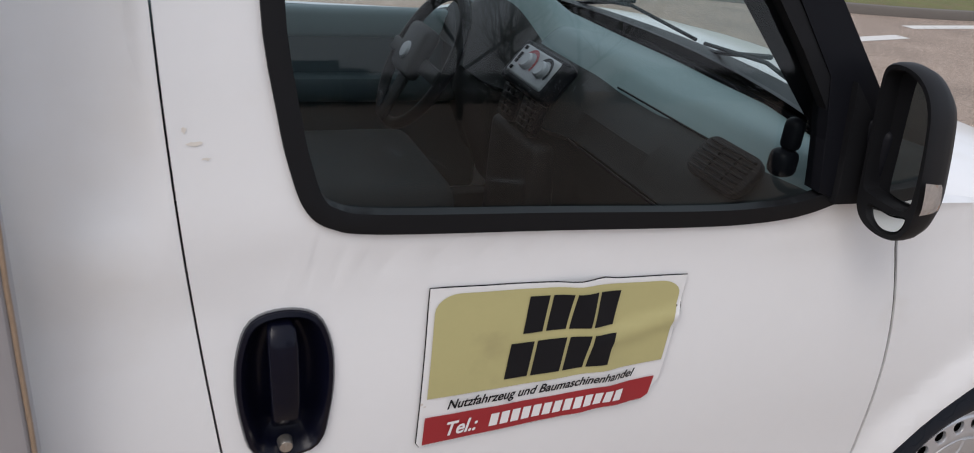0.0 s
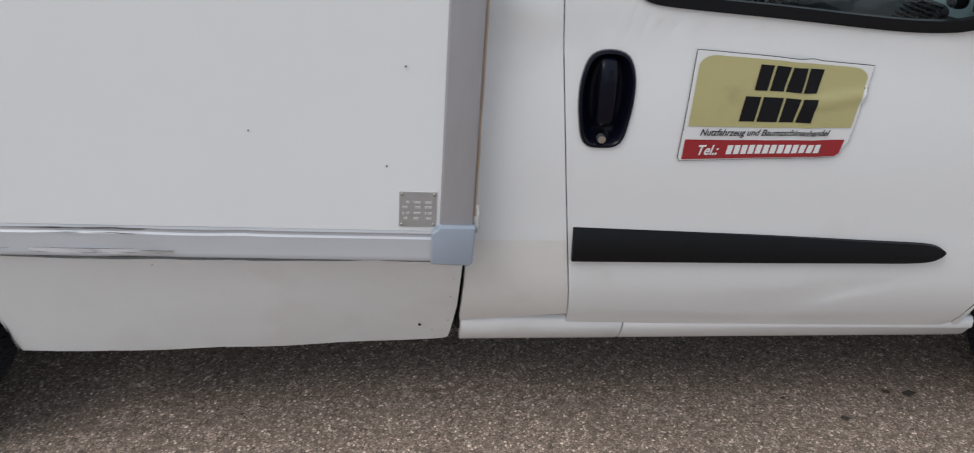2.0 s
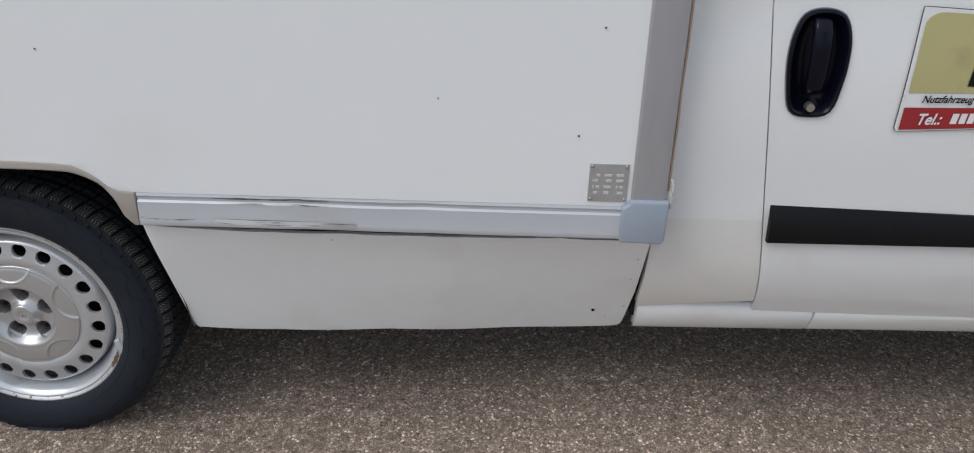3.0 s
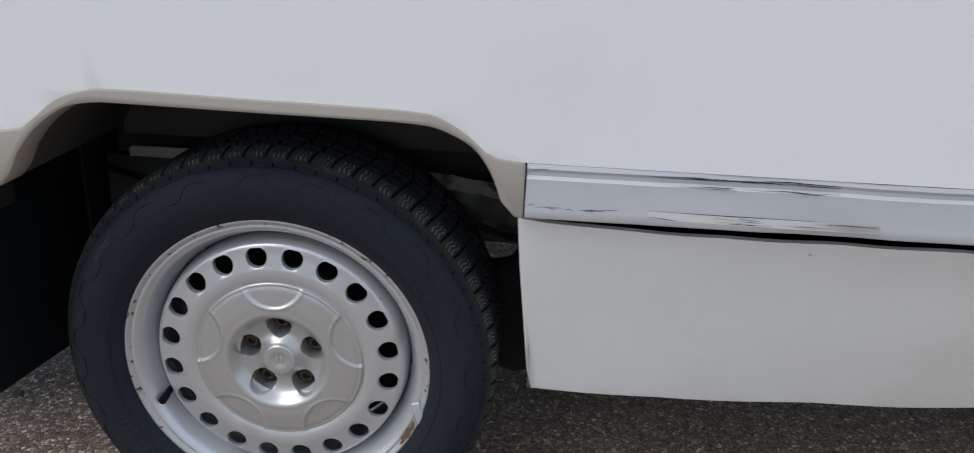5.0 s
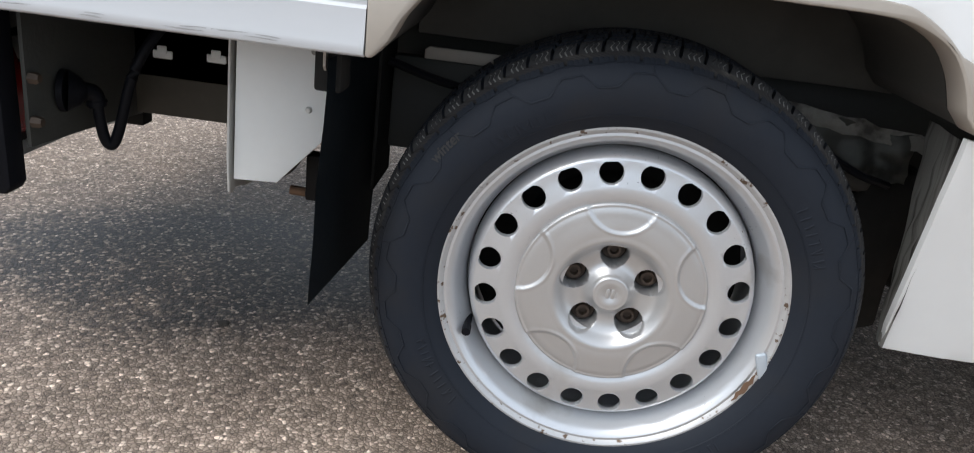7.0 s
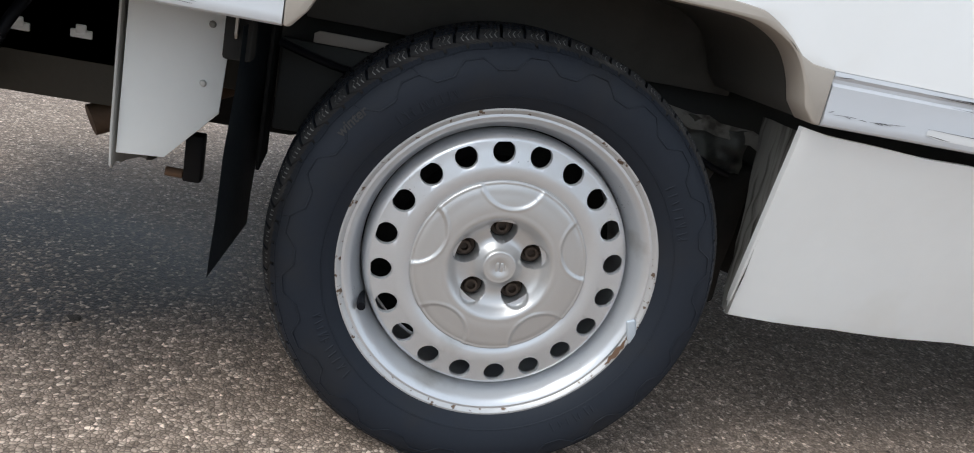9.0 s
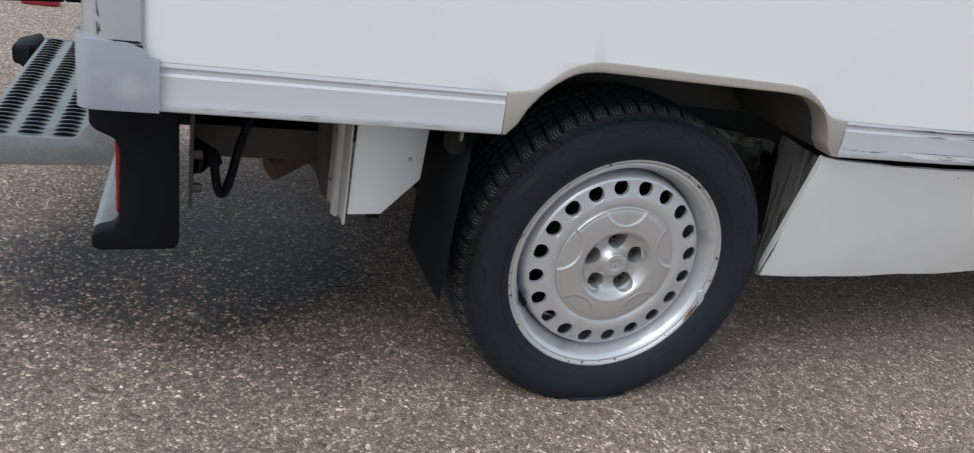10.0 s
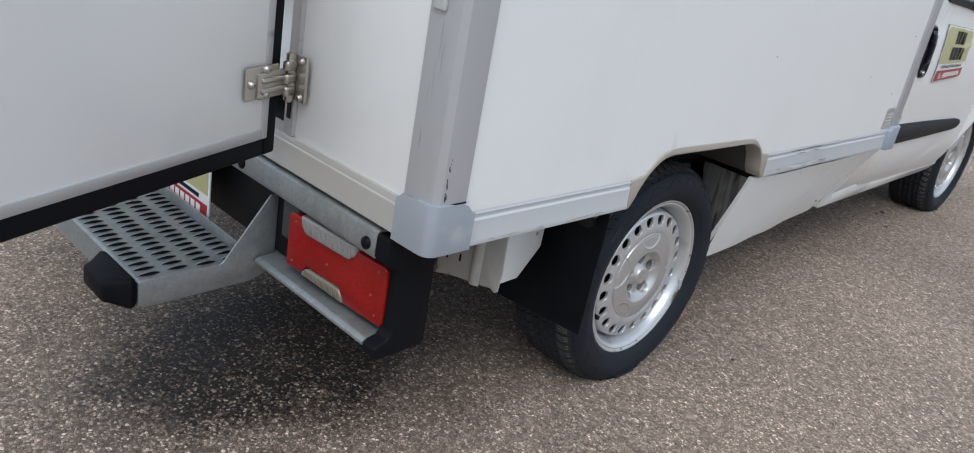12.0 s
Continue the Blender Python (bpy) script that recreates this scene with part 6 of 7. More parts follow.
# slots: small black blocks on the face for the dark of holes
for y, z, h in ((0.275, 0.372, 0.018), (0.318, 0.362, 0.008), (0.300, 0.470, 0.010)):
    part("slot", block(-0.5490, -0.5470, y, y + 0.006, z, z + h, 0.0008), INK, flange)
# deeper part, darkened further in colour for shade, with grime
g = bmesh.new()
grid = []
for i in range(17):
    y = 0.353 + 0.31 * i / 16
    low_z = 0.306 - 0.016 * math.sin(math.pi * min(1, i / 10)) + 0.055 * step01(0.56, 0.66, y)
    grid.append([g.verts.new((-0.547 - 0.030 * math.sin(math.pi * j / 8) * step01(0.353, 0.42, y) - 0.05 * step01(0.50, 0.66, y), y, low_z + (0.580 - low_z) * j / 8)) for j in range(9)])
for p, q in zip(grid, grid[1:]):
    for j in range(8):
        g.faces.new((p[j], p[j + 1], q[j + 1], q[j]))
bmesh.ops.solidify(g, geom=g.faces[:], thickness=0.003)
part("inner_cross_sheet", g, surface("shaded_inner_sheet", (0.20, 0.175, 0.15), 0.65, vary=0.25, scale=12, fine=90, bump=0.2, dist=0.002, dirt=(0.07, 0.055, 0.045), dirt_scale=9, dirt_from=0.5, dirt_to=0.7), plate_b, "grey-brown inner sheet, darkened in colour for shade, with grime")
for x, z in ((-0.440, 0.478), (-0.435, 0.555)):
    part("rivet", lathe([(0.0001, 0.1455), (0.003, 0.146), (0.0048, 0.150)], 10, (x, z)), GALVD, plate_b)
# mud flap
g = bmesh.new()
grid = []
for i in range(9):
    t = i / 8
    grid.append([g.verts.new((-0.380 - 0.012 * t + 0.012 * j / 5 + 0.003 * noise.noise(Vector((t * 3, j, 0))), 0.006 + 0.30 * j / 5, 0.575 - 0.307 * t - 0.027 * t * j / 5)) for j in range(6)])
for p, q in zip(grid, grid[1:]):
    for j in range(5):
        g.faces.new((p[j], p[j + 1], q[j + 1], q[j]))
bmesh.ops.solidify(g, geom=g.faces[:], thickness=0.006)
flap = part("mud_flap", g, FLAP, van, "black rubber mud flap")
part("flap_backing", block(-0.372, -0.366, 0.250, 0.365, 0.345, 0.575, 0.002), UNDER, flap, "black backing sheet")
part("flap_bracket", block(-0.405, -0.372, 0.04, 0.085, 0.530, 0.582, 0.004), UNDER, flap)
g = prism([(0.030, 0.583), (0.092, 0.583), (0.036, 0.556), (0.030, 0.562)], "x", -0.392, -0.389, 0.0)
part("flap_stay", g, BEIGE, flap, "pale corner stay")

# ---- rear bumper, lamp and step ----
g = prism([(-0.885, 0.581), (-0.936, 0.581), (-0.943, 0.575), (-0.947, 0.535), (-0.943, 0.523), (-0.915, 0.520), (-0.885, 0.520)], "y", 0.127, 1.715, 0.002)
beam = part("bumper_beam", g, GALV, van, "galvanised steel rear beam", angle=25)
for y in (0.153, 0.607, 1.22, 1.68):
    g = lathe([(0.0001, -0.006), (0.008, -0.006), (0.012, -0.003), (0.0135, 0.002)], 14, (0, 0))
    bmesh.ops.transform(g, matrix=Matrix.Translation((-0.947, y, 0.546)) @ Euler((0, 0, radians(-90))).to_matrix().to_4x4(), verts=g.verts)
    part("bolt", g, BLACK, beam, "black plastic bolt cap")
part("lamp_ledge", prism([(-0.885, 0.356), (-0.938, 0.352), (-0.948, 0.346), (-0.948, 0.338), (-0.938, 0.334), (-0.885, 0.334)], "y", 0.127, 0.525, 0.002), GALV, beam, "galvanised ledge below the lamp")
# plate coloured black to give the recess behind the lamp its darkness
part("recess_shade_plate", block(-0.893, -0.883, 0.128, 1.70, 0.357, 0.5195, 0.002), BLACKM, beam, "black plate closing the recess, its shade in the colour")
g = prism([(-0.946, 0.574), (-0.940, 0.578), (-0.830, 0.578), (-0.822, 0.570), (-0.819, 0.335), (-0.826, 0.324), (-0.935, 0.320), (-0.947, 0.326), (-0.947, 0.346), (-0.938, 0.352), (-0.918, 0.358), (-0.908, 0.372), (-0.905, 0.490), (-0.912, 0.508), (-0.938, 0.520), (-0.946, 0.530)], "y", 0.088, 0.126, 0.004)
part("bumper_end", g, RUBBER, van, "black plastic bumper end plate")
# tail lamp, set a little askew behind the beam
def seat_lamp(g):
    for v in g.verts:
        v.co.x += 0.075 * (0.43 - v.co.y)
        v.co.y = 0.43 - 1.04 * (0.43 - v.co.y)
        v.co.z -= 0.013


g = prism([(0.134, 0.382), (0.237, 0.382), (0.258, 0.412), (0.360, 0.412), (0.376, 0.392), (0.421, 0.392), (0.425, 0.400), (0.425, 0.508), (0.418, 0.516), (0.379, 0.516), (0.367, 0.486), (0.234, 0.486), (0.224, 0.512), (0.140, 0.512), (0.132, 0.504), (0.130, 0.390)], "x", -0.936, -0.896, 0.009, 3)
seat_lamp(g)
lamp = part("tail_lamp", g, RED, van, "red tail lamp with clear lenses")
g = prism([(0.212, 0.524), (0.218, 0.500), (0.234, 0.486), (0.362, 0.486), (0.377, 0.500), (0.382, 0.524)], "x", -0.943, -0.896, 0.006, 3)
for k in range(19):
    block(-0.9442, -0.9425, 0.2255 + 0.0075 * k, 0.2283 + 0.0075 * k, 0.493, 0.517, 0.0004, bm=g)
seat_lamp(g)
part("reversing_lens", g, CLEAR, lamp, "clear ribbed reversing lens")
g = prism([(0.239, 0.383), (0.246, 0.401), (0.259, 0.411), (0.355, 0.411), (0.368, 0.402), (0.374, 0.389)], "x", -0.939, -0.896, 0.006, 3)
for k in range(15):
    block(-0.9402, -0.9385, 0.2525 + 0.0075 * k, 0.2553 + 0.0075 * k, 0.392, 0.405, 0.0004, bm=g)
seat_lamp(g)
part("indicator_lens", g, surface("yellowed_clear_lens", (0.17, 0.155, 0.11), 0.15, vary=0.35, scale=60, fine=260, bump=0.6, dist=0.002, coat=0.8), lamp, "yellowed clear lens")
SCREW = surface("pale_red_screw_head", (0.34, 0.035, 0.028), 0.4, vary=0.2, scale=40, bump=0.1)
for y, z in ((0.152, 0.497), (0.400, 0.500), (0.296, 0.447), (0.166, 0.440), (0.150, 0.402), (0.405, 0.408)):
    g = lathe([(0.0001, -0.0022), (0.0018, -0.0020), (0.0029, 0.0005)], 10, (0, 0))
    bmesh.ops.transform(g, matrix=Matrix.Translation((-0.936, y, z)) @ Euler((0, 0, radians(-90))).to_matrix().to_4x4(), verts=g.verts)
    seat_lamp(g)
    part("lens_screw", g, SCREW, lamp)
# step
step_t = thing("rear_step", "galvanised steel rear step with raised anti-slip tread and rubber buffers", "step")
g = prism([(-0.962, 0.342), (-1.200, 0.342), (-1.206, 0.338), (-1.207, 0.280), (-1.203, 0.280), (-1.202, 0.336), (-0.962, 0.337)], "y", 0.536, 1.336, 0.0)
tread = part("tread", g, GALV, step_t, "galvanised tread plate", angle=25)
outline_s = [(-1.207, 0.340), (-1.201, 0.344), (-1.030, 0.345), (-1.020, 0.351), (-0.915, 0.494), (-0.895, 0.494), (-0.895, 0.316), (-0.925, 0.300), (-0.955, 0.291), (-1.196, 0.281), (-1.207, 0.289)]
for y in (0.530, 1.337):
    part("side_plate", prism(outline_s, "y", y, y + 0.005, 0.0012), GALV, step_t, "galvanised side plate")
part("rear_upstand", block(-0.966, -0.962, 0.536, 1.336, 0.342, 0.372, 0.001), GALV, step_t, "galvanised upstand")
for y0, y1 in ((0.528, 0.690), (1.205, 1.366)):
    g = block(-1.268, -1.2075, y0, y1, 0.281, 0.352, 0.014, 3)
    for v in g.verts:
        if v.co.x < -1.235:
            v.co.y += 0.026 if v.co.y < (y0 + y1) / 2 else -0.026
            v.co.z -= 0.008 if v.co.z > 0.31 else -0.010
    part("buffer", g, RUBBER, step_t, "black rubber buffer")
# raised tread lips, four columns
def lip():
    """A pressed lip: raised and toothed at its front edge, sinking into the plate behind."""
    g = bmesh.new()
    n = 11
    rows = []
    for k, (y, h) in enumerate(((-0.0062, 0.0072), (-0.0040, 0.0078), (0.0010, 0.0060), (0.0070, 0.0022), (0.0105, 0.0))):
        row = []
        for i in range(n):
            s = math.sin(math.pi * i / (n - 1))
            row.append(g.verts.new((-0.0235 + 0.047 * i / (n - 1), y * (0.25 + 0.75 * s) + 0.0010 * (i % 2) * (k == 0), 0.0004 + h * s ** 0.8)))
        rows.append(row)
    for p, q in zip(rows, rows[1:]):
        for i in range(n - 1):
            g.faces.new((p[i], p[i + 1], q[i + 1], q[i]))
    me = bpy.data.meshes.new("tread_lip")
    g.to_mesh(me)
    g.free()
    me.materials.append(GALV)
    for p in me.polygons:
        p.use_smooth = True
    return me


def slot():
    """A black strip under a lip that paints in the shade of its opening."""
    g = bmesh.new()
    n = 11
    rows = []
    for f, up in ((1.05, 0.0), (0.92, 0.0), (0.88, 0.80)):
        rows.append([g.verts.new((-0.0222 + 0.0444 * i / (n - 1), -0.0062 * f * (0.25 + 0.75 * math.sin(math.pi * i / (n - 1))), 0.0005 + up * 0.0072 * math.sin(math.pi * i / (n - 1)) ** 0.8)) for i in range(n)])
    for p, q in zip(rows, rows[1:]):
        for i in range(n - 1):
            g.faces.new((p[i], p[i + 1], q[i + 1], q[i]))
    me = bpy.data.meshes.new("tread_slot_shade")
    g.to_mesh(me)
    g.free()
    me.materials.append(INK)
    return me


LIP, SLOT = lip(), slot()
for c in range(4):
    for r in range(30):
        x, y = -1.173 + 0.0625 * c, 0.558 + 0.0262 * r + 0.004 * (c % 2)
        if y > 1.325:
            continue
        o = new("tread_lip", LIP)
        o.parent = tread
        o.matrix_basis = Matrix.Translation((x, y, 0.342))
        s = new("tread_slot_shade", SLOT)
        s.parent = tread
        s.matrix_basis = Matrix.Translation((x, y, 0.342))
part("step_arm", block(-0.97, -0.90, 0.62, 0.66, 0.28, 0.328, 0.004), UNDER, step_t)
part("step_arm", block(-0.97, -0.90, 1.24, 1.28, 0.28, 0.328, 0.004), UNDER, step_t)

# ---- printed signs ----
def sign_y(x, z):
    """The magnetic sheet: the door's skin with creases and lifted corners."""
    u, w = (x - 1.78) / 0.38, (z - 0.805) / 0.23
    y = side(x, z) - 0.004
    y -= 0.0070 * math.exp(-((u - 0.66 + 0.25 * (w - 0.5)) / 0.06) ** 2) * (0.4 + 0.6 * w)
    y -= 0.0060 * math.exp(-((w - 0.62 - 0.35 * (u - 0.85)) / 0.05) ** 2) * step01(0.55, 0.8, u)
    y -= 0.0030 * math.exp(-((u - 0.62) / 0.05) ** 2) * step01(0.35, 0.0, w)
    y -= 0.0012 * (0.5 + noise.noise(Vector((x * 22, 1, z * 14))))
    y -= 0.004 * step01(0.93, 1.0, u) * step01(0.25, 0.0, w)
    return y


def on(d):
    return lambda x, z: sign_y(x, z) - d


sign = thing("magnetic_sign", "creased white, olive and red magnetic sign on the white door", "sign")
def corner(u, w):
    """From the sign's own fractions to (x, z) on the door."""
    x0, x1 = 1.779 + 0.007 * w, 2.137 + 0.022 * w
    z0, z1 = 0.804 + 0.020 * u, 1.034 - 0.017 * u
    return (x0 + (x1 - x0) * u, z0 + (z1 - z0) * w)


def strip_of(pts):
    return [corner(u, w) for u, w in pts]


edge_n = 20
outer = [(i / edge_n, 0) for i in range(edge_n)][1:-1]
body = strip_of([(0.012, 0.0)] + outer + [(0.945, 0.0), (0.972, 0.035), (0.975, 0.10), (1.0, 0.17)] + [(1.0, i / 10) for i in range(3, 10)] + [(1.0, 1.0)] + [(1 - i / edge_n, 1 + 0.012 * math.exp(-((1 - i / edge_n - 0.64) / 0.03) ** 2)) for i in range(1, edge_n)] + [(0.0, 1.0)] + [(0.0, 1 - i / 10) for i in range(1, 10)] + [(0.0, 0.03)])
part("magnet_backing", sheet([inset(body, -0.0012)], 0.02, on(-0.0012), 0.0012, 0), INK, sign, "dark magnetic backing edge")
part("sign_sheet", sheet([body], 0.012, on(0), 0.0015, 0), SIGNW, sign, "white magnetic sheet with stained edges")
olive = [(0.02, 0.33), (0.5, 0.325), (0.98, 0.335)] + [(0.98 - 0.09 * (1 - math.cos(radians(a))), 0.86 + 0.11 * math.sin(radians(a))) for a in range(0, 91, 15)] + [(0.5, 0.975)] + [(0.11 - 0.09 * math.sin(radians(a)), 0.86 + 0.11 * math.cos(radians(a))) for a in range(0, 91, 15)]
part("olive_field", sheet([strip_of(olive)], 0.012, on(0.0017), 0, 0), OLIVE, sign, "olive field with rounded top corners")
red = [(0.02, 0.015), (0.5, 0.012), (0.94, 0.012), (0.965, 0.045), (0.97, 0.20), (0.5, 0.195), (0.02, 0.205)]
part("red_band", sheet([strip_of(red)], 0.012, on(0.0017), 0, 0), SIGNR, sign, "dark red band")


def bars(name, items, material, parent, place, at=corner):
    """Plain slanted bars: (u0, u1, w0, w1)."""
    for u0, u1, w0, w1 in items:
        k = 0.035 * (w1 - w0)
        n = 4
        loop = [at(u0 + (u1 - u0) * i / n, w0) for i in range(n + 1)] + [at(u1 + k - (u1 - u0) * i / n, w1) for i in range(n + 1)]
        part(name, sheet([loop], 0.012, place, 0, 0), material, parent)


bars("name_bar", [(0.352, 0.428, 0.685, 0.925), (0.442, 0.520, 0.685, 0.925), (0.532, 0.618, 0.685, 0.925), (0.630, 0.712, 0.685, 0.925)], INK, sign, on(0.0028))
bars("name_bar", [(0.305, 0.395, 0.385, 0.625), (0.408, 0.525, 0.385, 0.625), (0.538, 0.622, 0.385, 0.625), (0.635, 0.725, 0.385, 0.625)], INK, sign, on(0.0028))
bars("number_bar", [(0.275 + 0.0435 * k, 0.275 + 0.0435 * k + 0.033, 0.058, 0.150) for k in range(13)], PRINTW, sign, on(0.0028))


def sign_place(d):
    return lambda x, z: sign_y(x, z) - d


lettering("lettering", "Nutzfahrzeug und Baumaschinenhandel", 0.095, 0.850, 0.225, 0.310, INK, sign, sign_place(0.0038), corner)
lettering("lettering", "Tel.:", 0.095, 0.220, 0.055, 0.155, PRINTW, sign, sign_place(0.0038), corner)

# the same print on a plate behind the step
ad = thing("advertising_plate", "olive, white and red advertising plate upright behind the rear step", "sign")
Y0, Y1, Z0, Z1, PX = 0.733, 1.215, 0.347, 0.560, -0.952
part("plate_sheet", block(PX, PX + 0.004, Y0, Y1, Z0, Z1, 0.001), SIGNW, ad)
part("olive_field", block(PX - 0.0012, PX - 0.0002, Y0 + 0.008, Y1 - 0.008, Z0 + 0.070, Z1 - 0.006, 0), OLIVE, ad)
part("red_band", block(PX - 0.0012, PX - 0.0002, Y0 + 0.008, Y1 - 0.008, Z0 + 0.005, Z0 + 0.044, 0), SIGNR, ad)
for k in range(13):
    y = Y0 + 0.040 + 0.027 * k
    part("number_bar", block(PX - 0.0024, PX - 0.0014, y, y + 0.019, Z0 + 0.013, Z0 + 0.036, 0), PRINTW, ad)
for k in range(4):
    y = Y0 + 0.15 + 0.055 * k
    part("name_bar", block(PX - 0.0024, PX - 0.0014, y, y + 0.043, Z0 + 0.085, Z0 + 0.130, 0), INK, ad)
    part("name_bar", block(PX - 0.0024, PX - 0.0014, y, y + 0.043, Z0 + 0.145, Z0 + 0.190, 0), INK, ad)
part("words_bar", block(PX - 0.0014, PX - 0.0004, Y0 + 0.05, Y1 - 0.08, Z0 + 0.051, Z0 + 0.061, 0), INK, ad)

# data plate on the box
dp = part("data_plate", sheet([[(1.2055, 0.664), (1.2805, 0.664), (1.2805, 0.741), (1.2055, 0.741)]], 0.02, lambda x, z: wavy(x, z) - 0.002, 0.002, 0.0005), PLATE, van, "small etched aluminium data plate")
for x in (1.2105, 1.2755):
    for z in (0.669, 0.736):
        part("rivet", lathe([(0.0001, -0.0052), (0.0022, -0.005), (0.0036, -0.003), (0.0038, -0.0015)], 12, (x, z)), STEEL, dp)
random.seed(2)
for z in (0.719, 0.708, 0.695, 0.683):
    x = 1.2125
    for w in (0.014, 0.014, 0.014):
        for k in range(4):
            if random.random() < 0.85:
                part("etched_bar", block(x + 0.0035 * k, x + 0.0035 * k + 0.0022, -0.0042, -0.0030, z - 0.0024, z + 0.0024, 0), ETCH, dp)
        x += 0.0225
# specks on the side panel
for x, z, r in ((1.213, 0.995, 0.0016), (1.180, 0.795, 0.0016), (0.92, 0.86, 0.001), (0.2, 0.93, 0.0012)):
    part("speck", lathe([(0.0001, -0.0032), (r, -0.0030), (r * 1.2, -0.001)], 8, (x, z)), INK, van)
g = lathe([(0.0001, -0.003), (0.0035, -0.0025), (0.0045, 0.001)], 8, (1.259, 0.324))
for v in g.verts:
    v.co.y += skirt_y(1.259, 0.324)
part("speck", g, INK, skirt)

# ---- litter on the ground ----
random.seed(9)
for x, y, s in ((0.375, -0.071, 0.012), (2.296, 0.272, 0.012), (2.687, 0.295, 0.028), (2.441, 0.185, 0.018), (2.62, 0.30, 0.02), (-0.649, 0.389, 0.02), (2.30, -0.25, 0.008), (0.9, -0.3, 0.006)):
    g = bmesh.new()
    n = 7
    c = g.verts.new((x, y, 0.006))
    ring = [g.verts.new((x + s * random.uniform(0.4, 1.0) * math.cos(2 * math.pi * k / n), y + s * random.uniform(0.3, 0.8) * math.sin(2 * math.pi * k / n), 0.0015 + 0.003 * random.random())) for k in range(n)]
    for k in range(n):
        g.faces.new((c, ring[k], ring[(k + 1) % n]))
    tagged(part("dead_leaf", g, BARK, None, "small dark scrap of dead leaf on the asphalt"), category="leaf", group="scraps on the ground")
g = bmesh.new()
rows = []
for i in range(41):
    t = i / 40
    x, y = 1.72 + 0.60 * t, 0.30 - 0.28 * t + 0.012 * math.sin(math.pi * t)
    w = 0.0035 * (0.4 + 0.6 * abs(noise.noise(Vector((t * 14, 0, 0)))) * 2) * math.sin(math.pi * min(1, 0.03 + t))
    rows.append([g.verts.new((x, y + s * w, 0.0016)) for s in (-1, 1)])
for p, q in zip(rows, rows[1:]):
    g.faces.new((p[0], p[1], q[1], q[0]))
part("scrape_mark", g, surface("pale_scrape", (0.42, 0.38, 0.33), 0.8, vary=0.4, scale=60, fine=200, bump=0.3, dist=0.002, dirt=(0.25, 0.21, 0.17), dirt_scale=50, dirt_from=0.42, dirt_to=0.55), None, "pale scrape line on the asphalt", kind="structure")
g = block(-1.64, -1.47, 3.38, 3.45, 0.002, 0.03, 0.01)
for v in g.verts:
    v.co.z += 0.02 * noise.noise(v.co * 12) * (v.co.z > 0.01)
tagged(part("wrapper", g, SIGNR, None, "crumpled red and white wrapper on the asphalt"), category="litter")

# ---- road edge ahead of the van ----
def kerb_line(t):
    return Vector((6.0 + 14.0 * t, 9.0 - 1.6 * math.sin(math.pi * min(1, t * 1.1)), 0))
g = bmesh.new()
rows = []
for i in range(41):
    p = kerb_line(i / 40)
    rows.append([g.verts.new((p.x, p.y + dy, z)) for dy, z in ((0, 0.0), (0.01, 0.10), (0.03, 0.12), (0.14, 0.12), (0.15, 0.05))])
for p, q in zip(rows, rows[1:]):
    for j in range(4):
        g.faces.new((p[j], p[j + 1], q[j + 1], q[j]))
part("kerb", g, KERB, None, "grey concrete kerb", kind="structure")
g = bmesh.new()
rows = []
for i in range(41):
    p = kerb_line(i / 40)
    rows.append([g.verts.new((p.x, p.y + 0.15 + 30 * (j / 20) ** 2, 0.10 + 0.02 * noise.noise(Vector((i, j, 0))) + 0.25 * (j / 20))) for j in range(21)])
for p, q in zip(rows, rows[1:]):
    for j in range(20):
        g.faces.new((p[j], p[j + 1], q[j + 1], q[j]))
part("verge", g, GREEN, None, "rough winter grass verge", kind="structure")
for x, y, L, a in ((9.0, 6.15, 1.3, 12), (11.4, 6.95, 2.2, 6), (6.0, 5.4, 1.3, 14), (15.0, 7.0, 2.0, 0)):
    g = block(-L / 2, L / 2, -0.09, 0.09, 0.002, 0.005, 0)
    bmesh.ops.transform(g, matrix=pose(x, y, 0, 0, 0, a), verts=g.verts)
    tagged(part("road_marking", g, LINE, None, "worn white dash painted on the asphalt", kind="structure"))
for k in range(9):
    g = block(-0.8, 0.8, -0.07, 0.07, 0.002, 0.005, 0)
    bmesh.ops.transform(g, matrix=pose(5.2 + 0.42 * k, -7.5 - 3.8 * k, 0, 0, 0, 96), verts=g.verts)
    part("road_marking", g, LINE, None, "worn white dash painted on the asphalt", kind="structure")

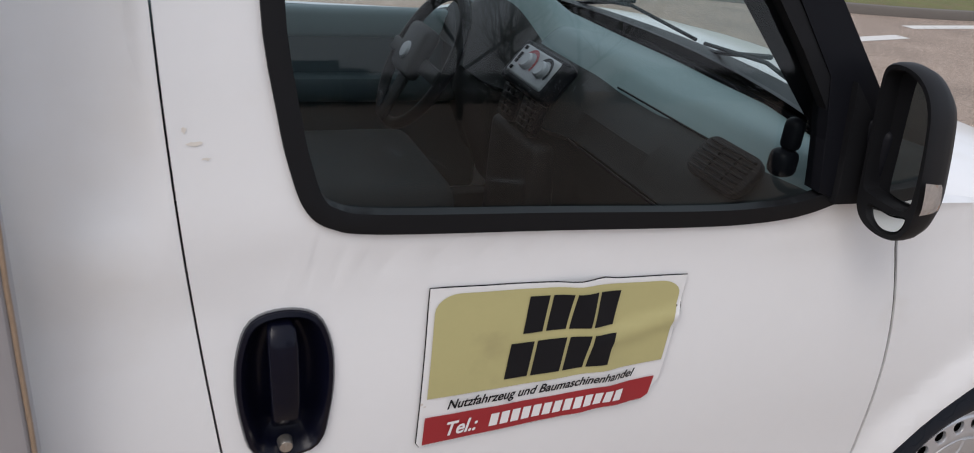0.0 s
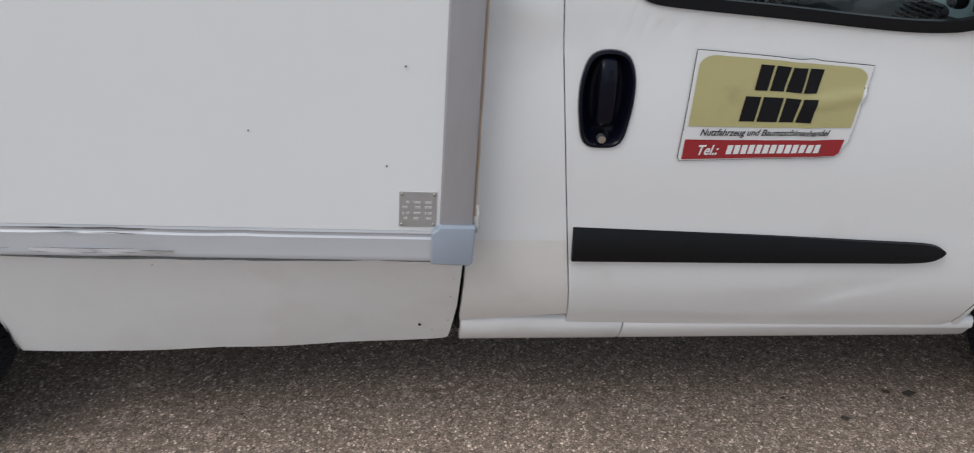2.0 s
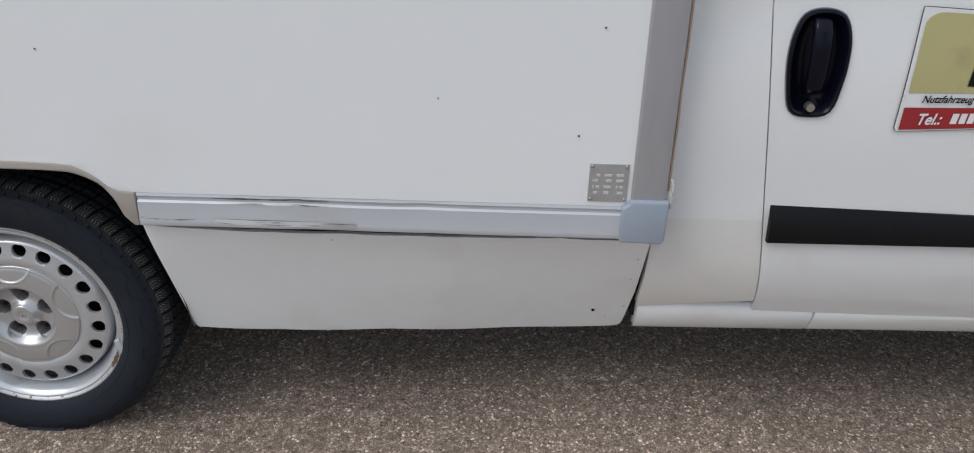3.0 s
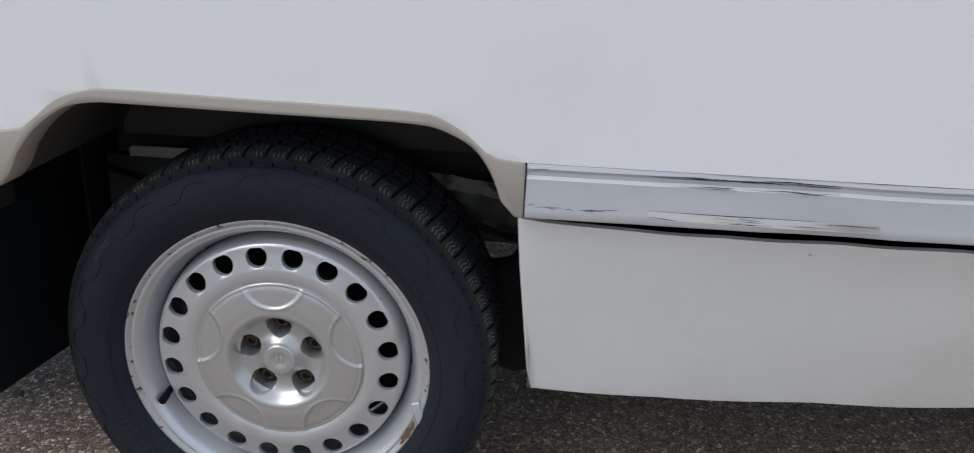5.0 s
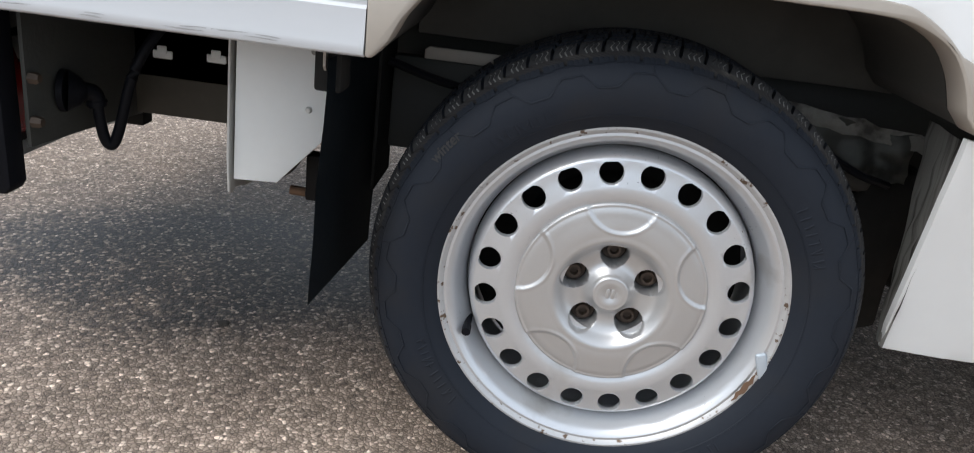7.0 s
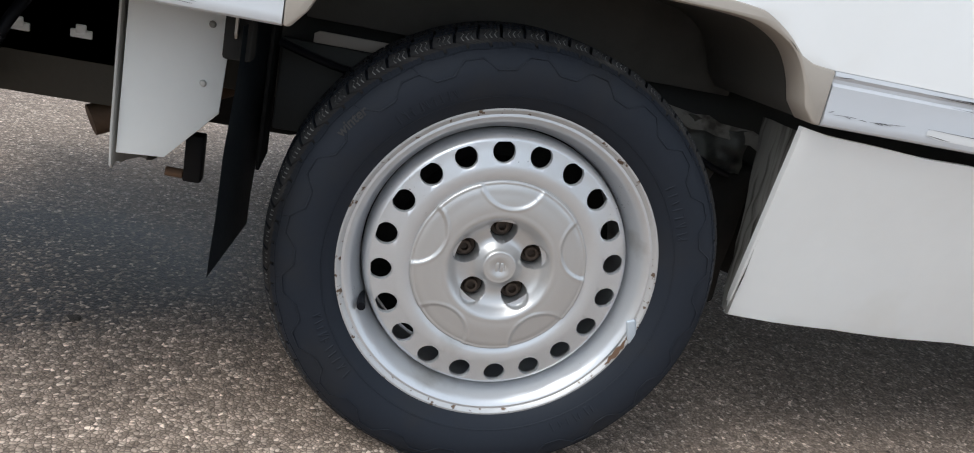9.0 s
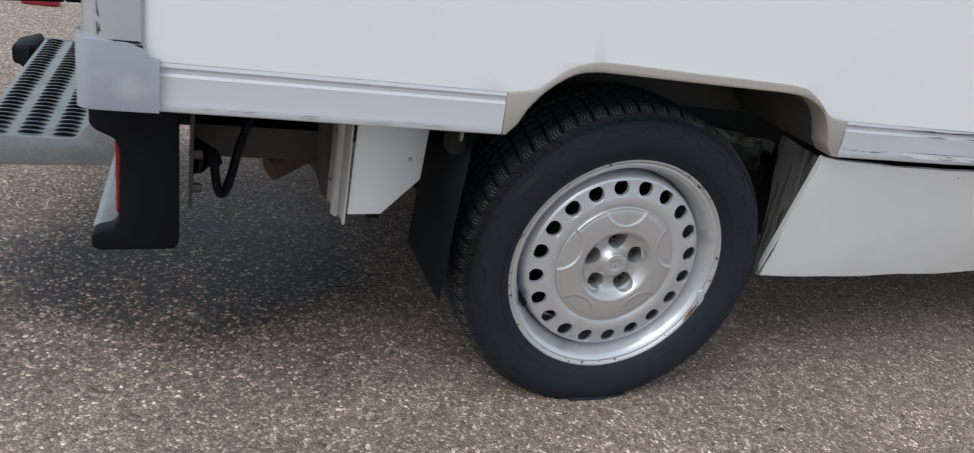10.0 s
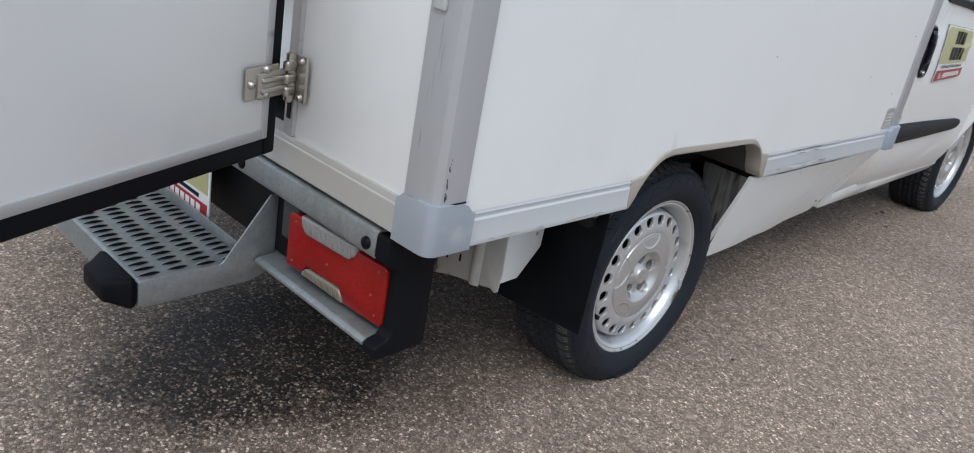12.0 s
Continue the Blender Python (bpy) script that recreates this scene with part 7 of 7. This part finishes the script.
# ---- what the windows mirror: bare trees, hedge, lamps, a parked lorry ----
def bare_tree(x, y, h, seed):
    random.seed(seed)
    t = thing("tree", "tall bare winter tree with dark fine twigs beside the road", "tree", "bare trees")
    t.matrix_basis = Matrix.Translation((x, y, 0))
    trunk, crown = bmesh.new(), [[], []]
    tube([(0, 0, 0), (0.05, 0.03, h * 0.15), (0.0, 0.08, h * 0.3), (0.1, 0.1, h * 0.5), (0.1, 0.0, h * 0.75)], 0.008 * h, 10, bm=trunk, taper=0.003 * h)

    def limb(p, d, L, r, depth):
        pts = [p]
        q, dd = p, d
        for k in range(3):
            dd = (dd + Vector((random.uniform(-0.25, 0.25), random.uniform(-0.25, 0.25), random.uniform(-0.05, 0.25)))).normalized()
            q = q + dd * L / 3
            pts.append(q)
        co, fc = crown
        u = d.cross(Vector((0.2, 0.3, 0.9))).normalized()
        w = d.cross(u)
        for k, pt in enumerate(pts):
            rr = r * (1 - 0.22 * k)
            for a in (0, 2.09, 4.19):
                co.append(pt + rr * (math.cos(a) * u + math.sin(a) * w))
        n0 = len(co) - 12
        for k in range(3):
            for j in range(3):
                fc.append((n0 + k * 3 + j, n0 + k * 3 + (j + 1) % 3, n0 + k * 3 + 3 + (j + 1) % 3, n0 + k * 3 + 3 + j))
        if depth:
            for k in range(4 if depth > 1 else 3):
                i = random.choice((1, 2, 3))
                nd = (dd + Vector((random.uniform(-1, 1), random.uniform(-1, 1), random.uniform(-0.2, 0.8)))).normalized()
                limb(pts[i], nd, L * random.uniform(0.5, 0.72), r * 0.6, depth - 1)

    for k in range(13):
        z = h * (0.11 + 0.60 * k / 12)
        a = k * 2.4
        limb(Vector((0.05, 0.05, z)), Vector((math.cos(a), math.sin(a), 0.55)).normalized(), h * (0.34 - 0.018 * k), 0.0055 * h * (1 - 0.04 * k), 4)
    part("trunk", trunk, BARK, t)
    me = bpy.data.meshes.new("crown")
    me.from_pydata([tuple(c) for c in crown[0]], [], crown[1])
    me.materials.append(BARK)
    o = new("crown", me)
    o.parent = t
    return t


tree = bare_tree(12.5, -29.0, 19.0, 3)
copy_thing(tree, pose(25, -52, 0, 0, 0, 130))
copy_thing(tree, pose(27, -46, 0, 0, 0, 70))
copy_thing(tree, pose(-20, -50, 0, 0, 0, 200))


def hedge(x, y, L, h, seed):
    random.seed(seed)
    co, fc = [], []
    for k in range(int(2600 * L / 6)):
        a, b = random.random(), random.random()
        c = Vector((random.uniform(-L / 2, L / 2), random.gauss(0, 0.45), h * (1 - b ** 1.6) * (0.75 + 0.3 * noise.noise(Vector((a * 9, seed, 0))))))
        u = Vector((random.uniform(-1, 1), random.uniform(-1, 1), random.uniform(-1, 1))).normalized() * random.uniform(0.07, 0.17)
        w = u.cross(Vector((random.uniform(-1, 1), random.uniform(-1, 1), 1))).normalized() * random.uniform(0.06, 0.13)
        n0 = len(co)
        co += [c - u, c + w, c + u, c - w]
        fc.append((n0, n0 + 1, n0 + 2, n0 + 3))
    me = bpy.data.meshes.new("hedge")
    me.from_pydata([tuple(p) for p in co], [], fc)
    me.materials.append(HEDGE)
    o = new("hedge", me)
    o.matrix_basis = Matrix.Translation((x, y, 0))
    tagged(o, "dark evergreen hedge along the far road edge", "hedge", kind="stuff")


hedge(6, -62, 60, 3.4, 1)
hedge(62, -54, 56, 3.6, 2)
hedge(-50, -56, 54, 3.8, 3)


def street_lamp(x, y):
    t = thing("street_lamp", "tall grey street lamp with a single arm", "lamp", "street lamps")
    t.matrix_basis = Matrix.Translation((x, y, 0))
    part("pole", tube([(0, 0, 0), (0, 0, 4), (0, 0, 7.6)], 0.08, 10, taper=0.05), GALVD, t)
    part("arm", tube([(0, 0, 7.5), (0.3, 0, 7.9), (1.4, 0, 8.05)], 0.035, 8), GALVD, t)
    part("head", block(1.2, 1.9, -0.12, 0.12, 7.98, 8.12, 0.04, 3), GALVD, t)


street_lamp(15.9, -77)
street_lamp(22.8, -94)


def lorry(x, y, L, h, turn):
    t = thing("lorry", "dark blue lorry parked far behind on the road", "lorry")
    t.matrix_basis = pose(x, y, 0, 0, 0, turn)
    blue = surface("dark_blue_paint", (0.03, 0.04, 0.075), 0.4, vary=0.1)
    part("body", block(-L / 2, L / 2, -1.2, 1.2, 1.0, h, 0.06, 2), blue, t)
    part("cab", block(L / 2 + 0.1, L / 2 + 2.0, -1.15, 1.15, 0.6, h - 0.6, 0.2, 3), blue, t)
    for wx in (-L / 2 + 1.0, -L / 2 + 2.1, L / 2 + 1.0):
        for wy in (-1.0, 1.0):
            g = lathe([(0.0001, wy - 0.12), (0.4, wy - 0.14), (0.48, wy - 0.08), (0.48, wy + 0.08), (0.4, wy + 0.14), (0.0001, wy + 0.12)], 20, (wx, 0.48))
            part("wheel", g, RUBBER, t)


lorry(11.5, -56, 4, 3.6, 8)
